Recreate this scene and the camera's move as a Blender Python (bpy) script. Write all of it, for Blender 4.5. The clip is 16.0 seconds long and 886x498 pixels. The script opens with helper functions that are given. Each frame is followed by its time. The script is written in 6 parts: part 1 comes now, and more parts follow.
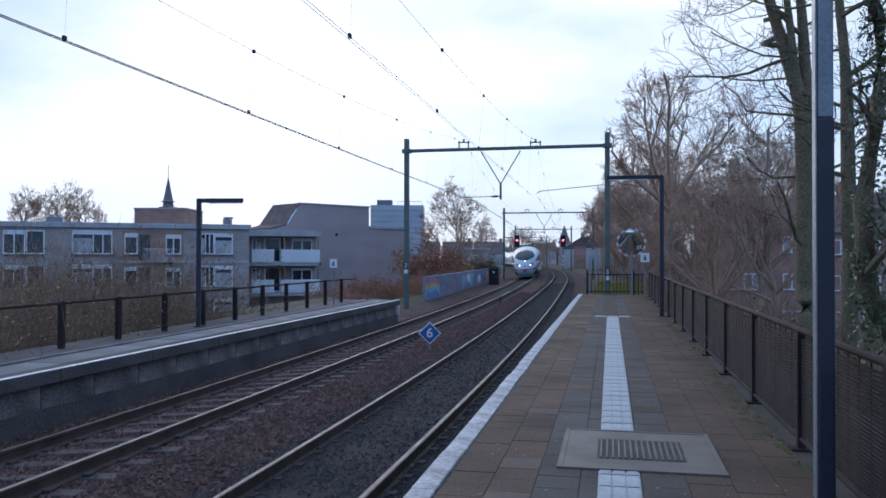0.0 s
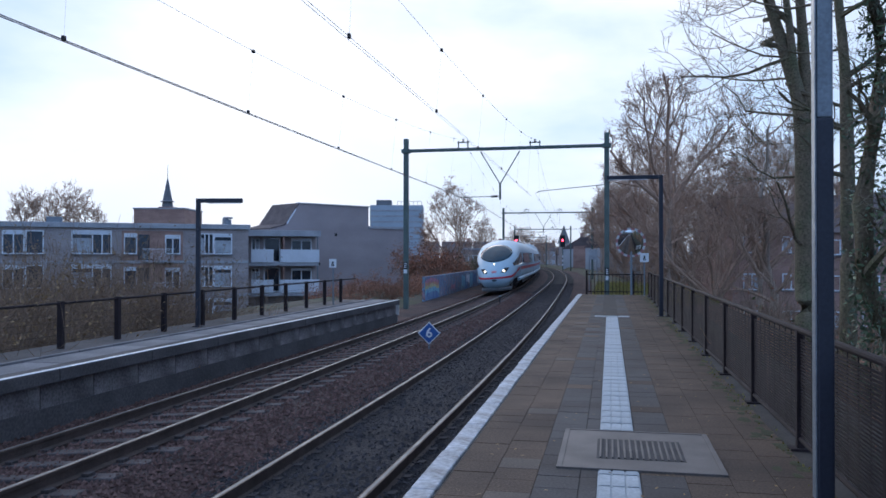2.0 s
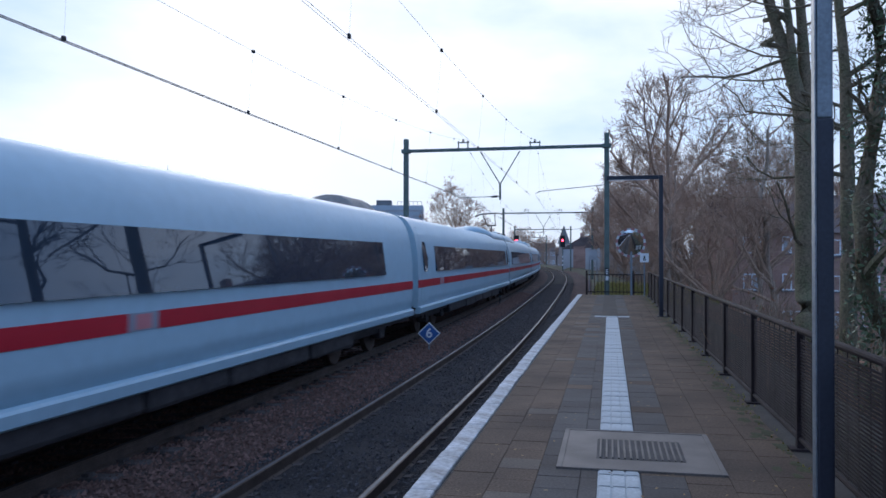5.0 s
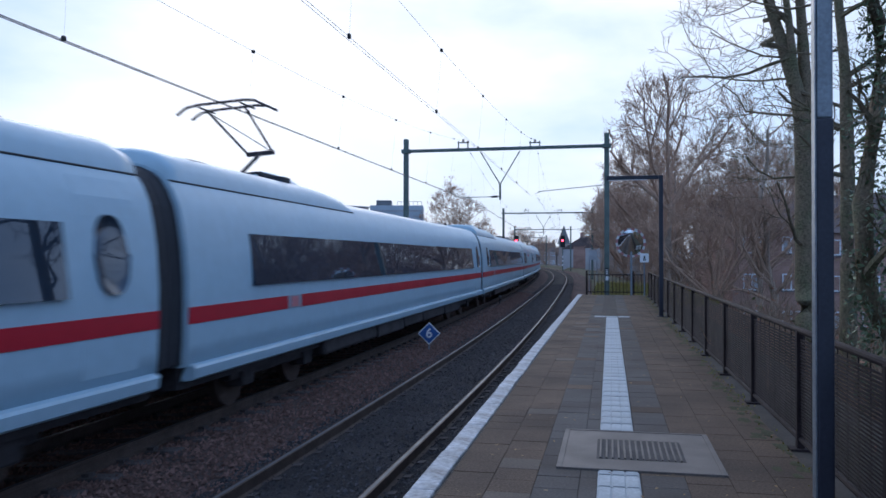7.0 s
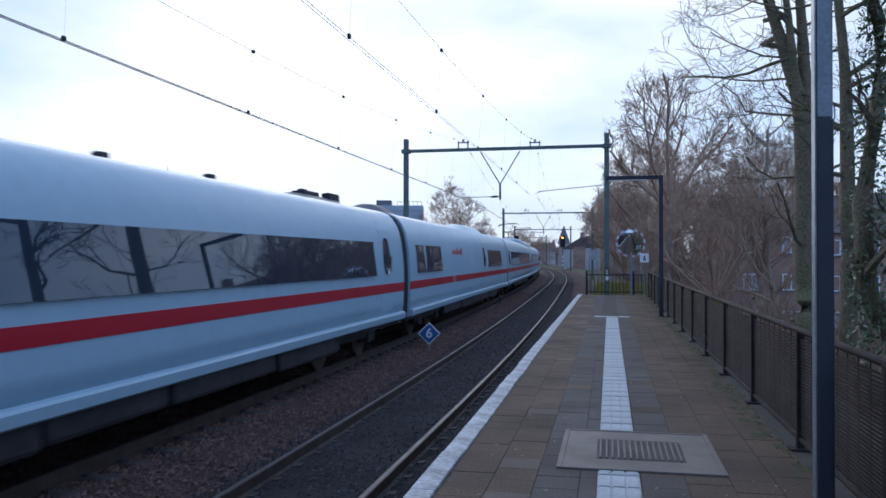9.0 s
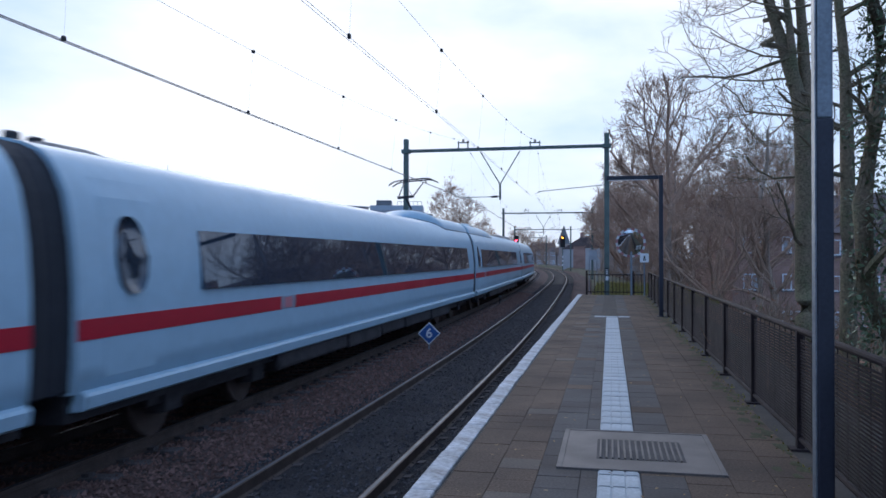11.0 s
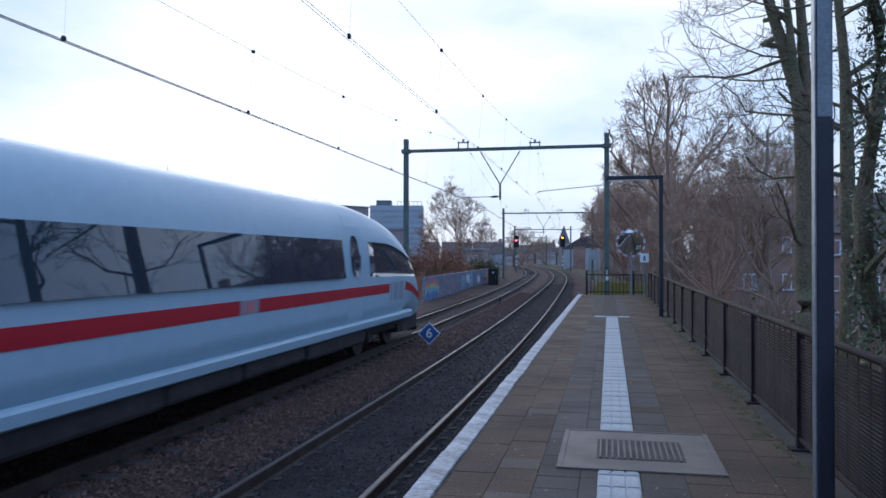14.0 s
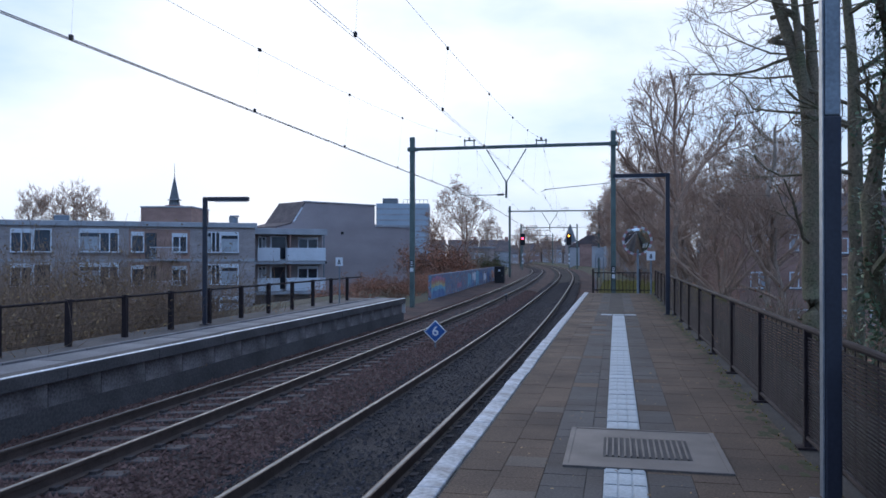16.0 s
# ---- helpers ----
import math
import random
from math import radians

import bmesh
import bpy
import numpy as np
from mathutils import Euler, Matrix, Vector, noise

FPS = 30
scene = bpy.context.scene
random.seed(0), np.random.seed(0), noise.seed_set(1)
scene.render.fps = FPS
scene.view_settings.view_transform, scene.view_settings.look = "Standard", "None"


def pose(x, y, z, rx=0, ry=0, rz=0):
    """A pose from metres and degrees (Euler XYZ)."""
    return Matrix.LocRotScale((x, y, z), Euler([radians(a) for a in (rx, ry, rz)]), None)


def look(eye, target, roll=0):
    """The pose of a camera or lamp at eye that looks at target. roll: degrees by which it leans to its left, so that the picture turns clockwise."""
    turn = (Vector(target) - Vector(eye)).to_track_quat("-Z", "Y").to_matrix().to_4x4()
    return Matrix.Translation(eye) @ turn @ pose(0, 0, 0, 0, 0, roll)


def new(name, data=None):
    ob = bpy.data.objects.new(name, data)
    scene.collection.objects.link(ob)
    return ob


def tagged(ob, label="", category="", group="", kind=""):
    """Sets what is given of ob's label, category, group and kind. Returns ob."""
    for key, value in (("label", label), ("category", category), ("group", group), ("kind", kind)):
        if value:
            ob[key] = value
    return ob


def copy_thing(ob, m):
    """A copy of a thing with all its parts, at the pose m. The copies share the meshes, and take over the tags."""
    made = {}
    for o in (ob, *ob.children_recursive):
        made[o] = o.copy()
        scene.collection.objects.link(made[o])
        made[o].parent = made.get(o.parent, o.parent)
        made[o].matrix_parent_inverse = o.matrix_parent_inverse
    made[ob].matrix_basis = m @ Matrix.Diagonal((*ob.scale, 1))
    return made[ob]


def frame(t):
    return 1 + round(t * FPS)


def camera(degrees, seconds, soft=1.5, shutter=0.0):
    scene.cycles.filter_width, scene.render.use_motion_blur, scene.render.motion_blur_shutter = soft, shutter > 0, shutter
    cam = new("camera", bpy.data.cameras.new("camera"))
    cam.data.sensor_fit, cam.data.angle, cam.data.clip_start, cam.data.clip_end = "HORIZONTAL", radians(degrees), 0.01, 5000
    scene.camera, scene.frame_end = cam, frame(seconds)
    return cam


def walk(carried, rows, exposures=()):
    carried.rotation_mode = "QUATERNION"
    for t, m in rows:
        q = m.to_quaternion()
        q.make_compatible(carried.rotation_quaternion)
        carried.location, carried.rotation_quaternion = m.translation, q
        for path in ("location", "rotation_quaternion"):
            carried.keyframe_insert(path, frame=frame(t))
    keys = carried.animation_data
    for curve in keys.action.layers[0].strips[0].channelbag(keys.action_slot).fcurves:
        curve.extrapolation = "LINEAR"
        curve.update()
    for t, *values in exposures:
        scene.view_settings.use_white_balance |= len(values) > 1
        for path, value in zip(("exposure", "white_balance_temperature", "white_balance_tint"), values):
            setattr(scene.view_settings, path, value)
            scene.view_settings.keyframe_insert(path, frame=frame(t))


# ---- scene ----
# Camera on the platform end: x across the platform, y along it, platform paving at z = 0.
cam = camera(57.47, 16.0, soft=1.6, shutter=0.25)
EYE = Vector((0.0, 0.0, 1.54))


def aim(turn, tilt):
    """Camera pose for a turn to the left of the platform's line and an upward tilt, in degrees."""
    a, b = radians(turn), radians(tilt)
    return look(EYE, EYE + Vector((-math.sin(a) * math.cos(b), math.cos(a) * math.cos(b), math.sin(b))), 0.05)


walk(cam, [(0.0, aim(11.69, 0.58)), (1.0, aim(11.67, 0.58)), (2.0, aim(11.65, 0.58)), (4.2, aim(11.65, 0.59)),
           (7.0, aim(11.65, 0.60)), (14.0, aim(11.65, 0.60)), (14.5, aim(11.77, 0.58)), (15.0, aim(11.82, 0.57)),
           (15.5, aim(11.87, 0.56)), (16.0, aim(12.09, 0.46))],
     exposures=[(0.0, 0.10, 5850, 14), (16.0, 0.10, 5850, 14)])

# ---- sky and sun: bright broken cloud, low winter sun ahead ----
SUN_EL, SUN_AZ = 12.0, -25.0   # degrees above the horizon, degrees right of +y (negative: left)
world = bpy.data.worlds.new("world")
scene.world = world
world.use_nodes = True
wn, wl = world.node_tree.nodes, world.node_tree.links
wn.clear()
sky = wn.new("ShaderNodeTexSky")
sky.sky_type, sky.sun_disc = "NISHITA", False
sky.sun_elevation, sky.sun_rotation = radians(SUN_EL), radians(SUN_AZ)
sky.air_density, sky.dust_density = 1.0, 0.4
tc = wn.new("ShaderNodeTexCoord")
mp = wn.new("ShaderNodeMapping")
mp.inputs["Scale"].default_value = (1.0, 1.0, 2.6)
mp.inputs["Location"].default_value = (0.35, 0.1, 0.2)
cl = wn.new("ShaderNodeTexNoise")
cl.inputs["Scale"].default_value, cl.inputs["Detail"].default_value, cl.inputs["Roughness"].default_value = 2.3, 6.0, 0.5
ramp = wn.new("ShaderNodeValToRGB")
ramp.color_ramp.elements[0].position, ramp.color_ramp.elements[1].position = 0.36, 0.60
bright = wn.new("ShaderNodeVectorMath")
bright.operation = "SCALE"
bright.inputs["Scale"].default_value = 0.08
mixc = wn.new("ShaderNodeMixRGB")
mixc.inputs["Color2"].default_value = (1.06, 1.08, 1.10, 1)
clear = wn.new("ShaderNodeMixRGB")
clear.inputs["Fac"].default_value = 0.75
clear.inputs["Color2"].default_value = (0.64, 0.82, 1.06, 1)
bg = wn.new("ShaderNodeBackground")
bg.inputs["Strength"].default_value = 1.0
wo = wn.new("ShaderNodeOutputWorld")
sep = wn.new("ShaderNodeVectorMath")
sep.operation = "DOT_PRODUCT"
sep.inputs[1].default_value = (-0.50, 0.86, 0.10)
side = wn.new("ShaderNodeMapRange")
side.inputs["From Min"].default_value, side.inputs["From Max"].default_value = 0.12, 0.70
veil = wn.new("ShaderNodeMixRGB")
veil.inputs["Color1"].default_value, veil.inputs["Color2"].default_value = (0.49, 0.67, 0.94, 1), (1, 1, 1, 1)
away = wn.new("ShaderNodeMixRGB")
away.blend_type = "MULTIPLY"
away.inputs["Fac"].default_value = 1.0
wl.new(tc.outputs["Generated"], mp.inputs["Vector"])
wl.new(mp.outputs["Vector"], cl.inputs["Vector"])
wl.new(cl.outputs["Fac"], ramp.inputs["Fac"])
wl.new(sky.outputs["Color"], bright.inputs[0])
wl.new(bright.outputs["Vector"], clear.inputs["Color1"])
wl.new(clear.outputs["Color"], mixc.inputs["Color1"])
wl.new(ramp.outputs["Color"], mixc.inputs["Fac"])
# cloud on the sunny side is bright, the sky opposite the sun a duller blue
wl.new(tc.outputs["Generated"], sep.inputs[0])
wl.new(sep.outputs["Value"], side.inputs["Value"])
wl.new(side.outputs["Result"], veil.inputs["Fac"])
wl.new(mixc.outputs["Color"], away.inputs["Color1"])
wl.new(veil.outputs["Color"], away.inputs["Color2"])
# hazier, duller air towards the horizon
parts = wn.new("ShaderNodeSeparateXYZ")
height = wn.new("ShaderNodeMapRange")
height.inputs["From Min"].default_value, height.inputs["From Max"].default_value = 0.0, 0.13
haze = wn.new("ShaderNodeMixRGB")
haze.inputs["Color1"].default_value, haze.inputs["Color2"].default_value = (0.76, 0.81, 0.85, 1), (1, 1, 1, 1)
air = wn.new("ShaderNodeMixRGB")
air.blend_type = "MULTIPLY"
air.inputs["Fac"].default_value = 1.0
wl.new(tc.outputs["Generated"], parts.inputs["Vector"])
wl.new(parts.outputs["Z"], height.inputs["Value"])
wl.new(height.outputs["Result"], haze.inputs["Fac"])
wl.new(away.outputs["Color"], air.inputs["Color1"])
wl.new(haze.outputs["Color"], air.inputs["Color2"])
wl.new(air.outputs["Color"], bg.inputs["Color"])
wl.new(bg.outputs["Background"], wo.inputs["Surface"])
sun = new("sun", bpy.data.lights.new("sun", "SUN"))
sun.data.energy, sun.data.angle, sun.data.color = 0.5, radians(35), (1.0, 0.90, 0.78)
sa, se = radians(SUN_AZ), radians(SUN_EL)
sun.matrix_world = look((0, 0, 60), Vector((0, 0, 60)) - Vector((math.sin(sa) * math.cos(se), math.cos(sa) * math.cos(se), math.sin(se))))


# ---- materials ----
def mat(name, base, rough=0.7, metal=0.0, spec=0.5, var=0.25, scale=3.0, fine=40.0, bump=0.15, tint=None, piece=0.0, island=0.0,
        emit=None, glow=0.0, coat=0.0, stretch=(1, 1, 1), dist=0.01, world_space=False):
    """Procedural surface: two scales of colour variation, relief, optional shift from piece to piece."""
    m = bpy.data.materials.new(name)
    m.use_nodes = True
    n, l = m.node_tree.nodes, m.node_tree.links
    b = n["Principled BSDF"]
    b.inputs["Roughness"].default_value, b.inputs["Metallic"].default_value = rough, metal
    b.inputs["Coat Weight"].default_value, b.inputs["Specular IOR Level"].default_value = coat, spec
    if emit:
        b.inputs["Base Color"].default_value = (*base, 1)
        b.inputs["Emission Color"].default_value, b.inputs["Emission Strength"].default_value = (*emit, 1), glow
        return m
    co = n.new("ShaderNodeTexCoord")
    mpn = n.new("ShaderNodeMapping")
    mpn.inputs["Scale"].default_value = stretch
    if world_space:
        l.new(n.new("ShaderNodeNewGeometry").outputs["Position"], mpn.inputs["Vector"])
    else:
        l.new(co.outputs["Object"], mpn.inputs["Vector"])
    big, small = n.new("ShaderNodeTexNoise"), n.new("ShaderNodeTexNoise")
    big.inputs["Scale"].default_value, big.inputs["Detail"].default_value = scale, 5
    small.inputs["Scale"].default_value, small.inputs["Detail"].default_value = fine, 3
    for t in (big, small):
        l.new(mpn.outputs["Vector"], t.inputs["Vector"])
    second = tint or tuple(min(1.0, c * 0.55) for c in base)
    mr = n.new("ShaderNodeMapRange")
    mr.inputs["From Min"].default_value, mr.inputs["From Max"].default_value = 0.35, 0.68
    mr.inputs["To Max"].default_value = min(1.0, var * 2.2)
    l.new(big.outputs["Fac"], mr.inputs["Value"])
    mx = n.new("ShaderNodeMixRGB")
    mx.inputs["Color1"].default_value, mx.inputs["Color2"].default_value = (*base, 1), (*second, 1)
    l.new(mr.outputs["Result"], mx.inputs["Fac"])
    hs = n.new("ShaderNodeHueSaturation")
    l.new(mx.outputs["Color"], hs.inputs["Color"])
    val = n.new("ShaderNodeMapRange")
    val.inputs["From Min"].default_value, val.inputs["From Max"].default_value = 0.3, 0.7
    val.inputs["To Min"].default_value, val.inputs["To Max"].default_value = 1 - var * 0.8, 1 + var * 0.8
    l.new(small.outputs["Fac"], val.inputs["Value"])
    last = val.outputs["Result"]
    for amount, node, sock in ((piece, "ShaderNodeObjectInfo", "Random"), (island, "ShaderNodeNewGeometry", "Random Per Island")):
        if amount:
            src = n.new(node)
            pr = n.new("ShaderNodeMapRange")
            pr.inputs["To Min"].default_value, pr.inputs["To Max"].default_value = 1 - amount, 1 + amount
            l.new(src.outputs[sock], pr.inputs["Value"])
            mul = n.new("ShaderNodeMath")
            mul.operation = "MULTIPLY"
            l.new(last, mul.inputs[0]), l.new(pr.outputs["Result"], mul.inputs[1])
            last = mul.outputs["Value"]
    l.new(last, hs.inputs["Value"])
    l.new(hs.outputs["Color"], b.inputs["Base Color"])
    rr = n.new("ShaderNodeMapRange")
    rr.inputs["To Min"].default_value, rr.inputs["To Max"].default_value = max(0.005, rough - min(0.12, rough * 0.4)), min(1, rough + min(0.12, rough * 0.4))
    l.new(big.outputs["Fac"], rr.inputs["Value"])
    l.new(rr.outputs["Result"], b.inputs["Roughness"])
    if bump:
        bp = n.new("ShaderNodeBump")
        bp.inputs["Strength"].default_value, bp.inputs["Distance"].default_value = bump, dist
        l.new(small.outputs["Fac"], bp.inputs["Height"])
        l.new(bp.outputs["Normal"], b.inputs["Normal"])
    return m


M = {
    "earth": mat("earth", (0.050, 0.040, 0.026), 0.95, var=0.5, scale=0.25, fine=6, bump=0.5, tint=(0.045, 0.052, 0.020), dist=0.05),
    "ballast": mat("ballast", (0.115, 0.072, 0.062), 0.95, spec=0.15, var=0.45, scale=0.6, fine=28, bump=1.0, tint=(0.066, 0.052, 0.050), dist=0.05),
    "oily": mat("oily_dark_ballast", (0.032, 0.029, 0.032), 0.9, spec=0.2, var=0.4, scale=0.8, fine=26, bump=1.0, dist=0.04),
    "oilystone": mat("oily_stone", (0.078, 0.070, 0.074), 0.85, spec=0.25, var=0.3, scale=2, fine=40, bump=0.3, island=0.5),
    "stone": mat("ballast_stone", (0.180, 0.108, 0.090), 0.95, spec=0.15, var=0.3, scale=2, fine=40, bump=0.4, island=0.40),
    "rail": mat("rail_side", (0.095, 0.066, 0.054), 0.75, 0.3, var=0.3, scale=4, fine=60),
    "railtop": mat("rail_head", (0.105, 0.115, 0.135), 0.48, 1.0, var=0.1, scale=3, fine=80, bump=0.03),
    "sleeper": mat("sleeper_concrete", (0.098, 0.082, 0.080), 0.9, spec=0.2, var=0.4, scale=4, fine=50, piece=0.2, bump=0.3),
    "paver": mat("concrete_paver", (0.126, 0.083, 0.057), 0.85, spec=0.25, var=0.42, scale=0.9, fine=55, piece=0.05, island=0.05, bump=0.4, dist=0.005, tint=(0.068, 0.049, 0.038), world_space=True),
    "bluepaver": mat("slate_blue_paver", (0.082, 0.072, 0.068), 0.8, spec=0.3, var=0.35, scale=1.1, fine=55, piece=0.09, island=0.09, bump=0.4, dist=0.005, tint=(0.062, 0.048, 0.040), world_space=True),
    "palepaver": mat("pale_paver", (0.116, 0.085, 0.064), 0.82, var=0.35, scale=0.9, fine=55, world_space=True, piece=0.12, island=0.12, bump=0.3, dist=0.004),
    "sand": mat("paving_bed", (0.060, 0.047, 0.037), 0.95, var=0.4, scale=2, fine=60),
    "white_edge": mat("worn_white_paint", (0.54, 0.54, 0.55), 0.75, var=0.36, scale=4, fine=22, piece=0.08, tint=(0.26, 0.22, 0.19), bump=0.3, dist=0.004),
    "tactile": mat("ribbed_white_tile", (0.45, 0.47, 0.48), 0.7, var=0.20, scale=3, fine=60, piece=0.07, bump=0.2, dist=0.003),
    "concrete": mat("weathered_concrete", (0.26, 0.225, 0.215), 0.9, var=0.5, scale=0.8, fine=25, bump=0.35, piece=0.22, tint=(0.085, 0.070, 0.066)),
    "slab": mat("pale_concrete_slab", (0.20, 0.19, 0.195), 0.85, var=0.3, scale=0.7, fine=30, bump=0.25, piece=0.08),
    "darkconc": mat("dirty_concrete", (0.092, 0.080, 0.077), 0.92, var=0.4, scale=0.9, fine=25, bump=0.35),
    "plate": mat("brushed_steel_plate", (0.142, 0.120, 0.108), 0.6, 0.2, var=0.25, scale=2.5, fine=90, bump=0.1, dist=0.003),
    "grate": mat("grate_shade", (0.062, 0.056, 0.056), 0.8, 0.1, var=0.3, scale=4, fine=60),
    "mast": mat("green_mast_paint", (0.125, 0.165, 0.150), 0.6, 0.2, var=0.3, scale=2, fine=30),
    "galv": mat("galvanised_steel", (0.23, 0.26, 0.29), 0.5, 0.6, var=0.2, scale=3, fine=40),
    "darkpaint": mat("dark_blue_paint", (0.028, 0.030, 0.045), 0.5, 0.1, var=0.2, scale=3, fine=40, bump=0.08),
    "fence": mat("dark_brown_fence_paint", (0.032, 0.022, 0.023), 0.75, 0.0, spec=0.2, var=0.3, scale=3, fine=50),
    "wire": mat("copper_wire", (0.035, 0.033, 0.034), 0.6, 0.6, var=0.1),
    "insul": mat("brown_insulator", (0.05, 0.035, 0.03), 0.4, var=0.1),
    "brick": mat("dull_brown_brick", (0.40, 0.340, 0.325), 0.9, var=0.25, scale=0.4, fine=9, bump=0.2, stretch=(1, 1, 3)),
    "redbrick": mat("red_brown_brick", (0.42, 0.255, 0.205), 0.9, var=0.3, scale=0.5, fine=9, bump=0.2, stretch=(1, 1, 3)),
    "bigwall": mat("mauve_brown_render", (0.39, 0.325, 0.318), 0.92, var=0.16, scale=0.25, fine=7, bump=0.15, stretch=(1, 1, 2.5)),
    "roofing": mat("grey_roof_edge", (0.42, 0.42, 0.44), 0.8, var=0.25, scale=0.8, fine=12),
    "rooftile": mat("dark_roof_tiles", (0.14, 0.105, 0.10), 0.85, var=0.3, scale=1, fine=12, bump=0.5),
    "whitepaint": mat("white_window_paint", (0.75, 0.77, 0.80), 0.55, var=0.08, scale=2, fine=20, bump=0.03),
    "panel": mat("white_balcony_panel", (0.70, 0.73, 0.78), 0.6, var=0.10, scale=1, fine=15, bump=0.04),
    "glass": mat("dark_window_glass", (0.035, 0.045, 0.06), 0.06, var=0.3, scale=0.3, fine=2, bump=0.0),
    "curtain": mat("net_curtain", (0.45, 0.47, 0.50), 0.9, var=0.3, scale=1.5, fine=20),
    "greyclad": mat("blue_grey_cladding", (0.42, 0.48, 0.54), 0.6, var=0.15, scale=0.3, fine=5, bump=0.05),
    "slate": mat("spire_slate", (0.17, 0.175, 0.185), 0.7, var=0.3, scale=1, fine=10),
    "bark": mat("grey_brown_bark", (0.38, 0.285, 0.22), 0.95, var=0.4, scale=2, fine=18, bump=0.7, dist=0.03, stretch=(1, 1, 0.3)),
    "twig": mat("brown_twigs", (0.45, 0.30, 0.215), 0.95, var=0.3, scale=1.0, fine=8, bump=0.0),
    "shrubtwig": mat("dark_ochre_stems", (0.30, 0.195, 0.125), 0.95, var=0.4, scale=1.2, fine=8, bump=0.0, tint=(0.14, 0.10, 0.075)),
    "moss": mat("mossy_bark", (0.185, 0.132, 0.088), 0.95, var=0.5, scale=1.6, fine=18, bump=0.7, dist=0.03, tint=(0.12, 0.115, 0.062)),
    "ivy": mat("ivy_leaves", (0.085, 0.12, 0.05), 0.5, var=0.4, scale=2, fine=20, bump=0.1, island=0.5),
    "yellow_leaf": mat("yellow_autumn_leaves", (0.30, 0.185, 0.075), 0.8, var=0.4, scale=0.4, fine=9, bump=0, tint=(0.15, 0.10, 0.07), island=0.4),
    "rust_leaf": mat("rust_hedge_leaves", (0.40, 0.165, 0.09), 0.85, var=0.4, scale=0.35, fine=9, bump=0, tint=(0.19, 0.10, 0.07), island=0.5),
    "green_leaf": mat("olive_hedge_leaves", (0.085, 0.09, 0.035), 0.8, var=0.5, scale=0.4, fine=9, bump=0, tint=(0.10, 0.085, 0.02), island=0.5),
    "mossgreen": mat("dull_moss", (0.060, 0.062, 0.022), 0.95, var=0.4, scale=3, fine=40, bump=0.4),
    "grass": mat("winter_grass", (0.20, 0.195, 0.045), 0.9, var=0.5, scale=0.8, fine=14, bump=0.2, island=0.4, tint=(0.26, 0.19, 0.05)),
    "body": mat("white_train_paint", (0.370, 0.510, 0.600), 0.36, spec=0.25, var=0.05, scale=0.5, fine=6, bump=0.0, coat=0.06, tint=(0.34, 0.46, 0.54)),
    "stripe": mat("red_train_stripe", (0.47, 0.010, 0.028), 0.4, spec=0.3, var=0.06, scale=1, fine=10, bump=0.0, coat=0.03),
    "trainglass": mat("tinted_train_glass", (0.022, 0.034, 0.055), 0.025, spec=0.75, var=0.1, scale=0.4, fine=3, bump=0.0),
    "windscreen": mat("tinted_windscreen_glass", (0.028, 0.058, 0.082), 0.06, spec=0.035, var=0.1, scale=0.4, fine=3, bump=0.0),
    "dooredge": mat("door_glass", (0.022, 0.026, 0.034), 0.08, var=0.1, scale=0.4, fine=3, bump=0.0),
    "under": mat("grimy_underframe", (0.040, 0.035, 0.038), 0.8, 0.2, var=0.4, scale=2, fine=12, bump=0.3),
    "bellows": mat("black_rubber_bellows", (0.022, 0.022, 0.028), 0.75, var=0.2, scale=2, fine=20),
    "roofgrey": mat("grey_roof_equipment", (0.16, 0.165, 0.17), 0.6, var=0.3, scale=2, fine=15),
    "greymark": mat("grey_letter_paint", (0.27, 0.31, 0.37), 0.35, var=0.1, bump=0),
    "pink": mat("pale_red_square", (0.58, 0.20, 0.22), 0.4, var=0.1, bump=0),
    "headlamp": mat("headlamp_glow", (0.9, 0.9, 0.8), 0.3, emit=(1.0, 0.80, 0.50), glow=5.0),
    "redlamp": mat("red_signal_glow", (0.8, 0.05, 0.05), 0.3, emit=(1.0, 0.04, 0.07), glow=14.0),
    "amberlamp": mat("amber_signal_glow", (0.8, 0.4, 0.05), 0.3, emit=(1.0, 0.36, 0.03), glow=5.0),
    "black": mat("matt_black", (0.015, 0.015, 0.017), 0.7, var=0.2),
    "mirror": mat("mirror_silver", (0.80, 0.82, 0.84), 0.03, 1.0, var=0.02, scale=2, bump=0),
    "signred": mat("faded_red_border", (0.52, 0.24, 0.23), 0.6, var=0.15),
    "signwhite": mat("sign_white", (0.74, 0.75, 0.76), 0.5, var=0.08),
    "signblue": mat("sign_blue", (0.030, 0.105, 0.33), 0.5, var=0.15, scale=3),
    "asphalt": mat("street_asphalt", (0.055, 0.055, 0.058), 0.9, var=0.3, scale=0.4, fine=20),
    "carwhite": mat("white_car_paint", (0.65, 0.67, 0.70), 0.25, var=0.03, bump=0, coat=0.5),
    "carblue": mat("blue_car_paint", (0.06, 0.12, 0.25), 0.25, var=0.03, bump=0, coat=0.5),
    "cardark": mat("dark_car_paint", (0.03, 0.03, 0.035), 0.25, var=0.03, bump=0, coat=0.5),
    "rubber": mat("tyre_rubber", (0.02, 0.02, 0.02), 0.85, var=0.1),
    "pinkstone": mat("pale_brick_front", (0.45, 0.36, 0.32), 0.9, var=0.25, scale=0.4, fine=8),
    "plaster": mat("white_plaster", (0.48, 0.48, 0.49), 0.85, var=0.12, scale=0.5, fine=8),
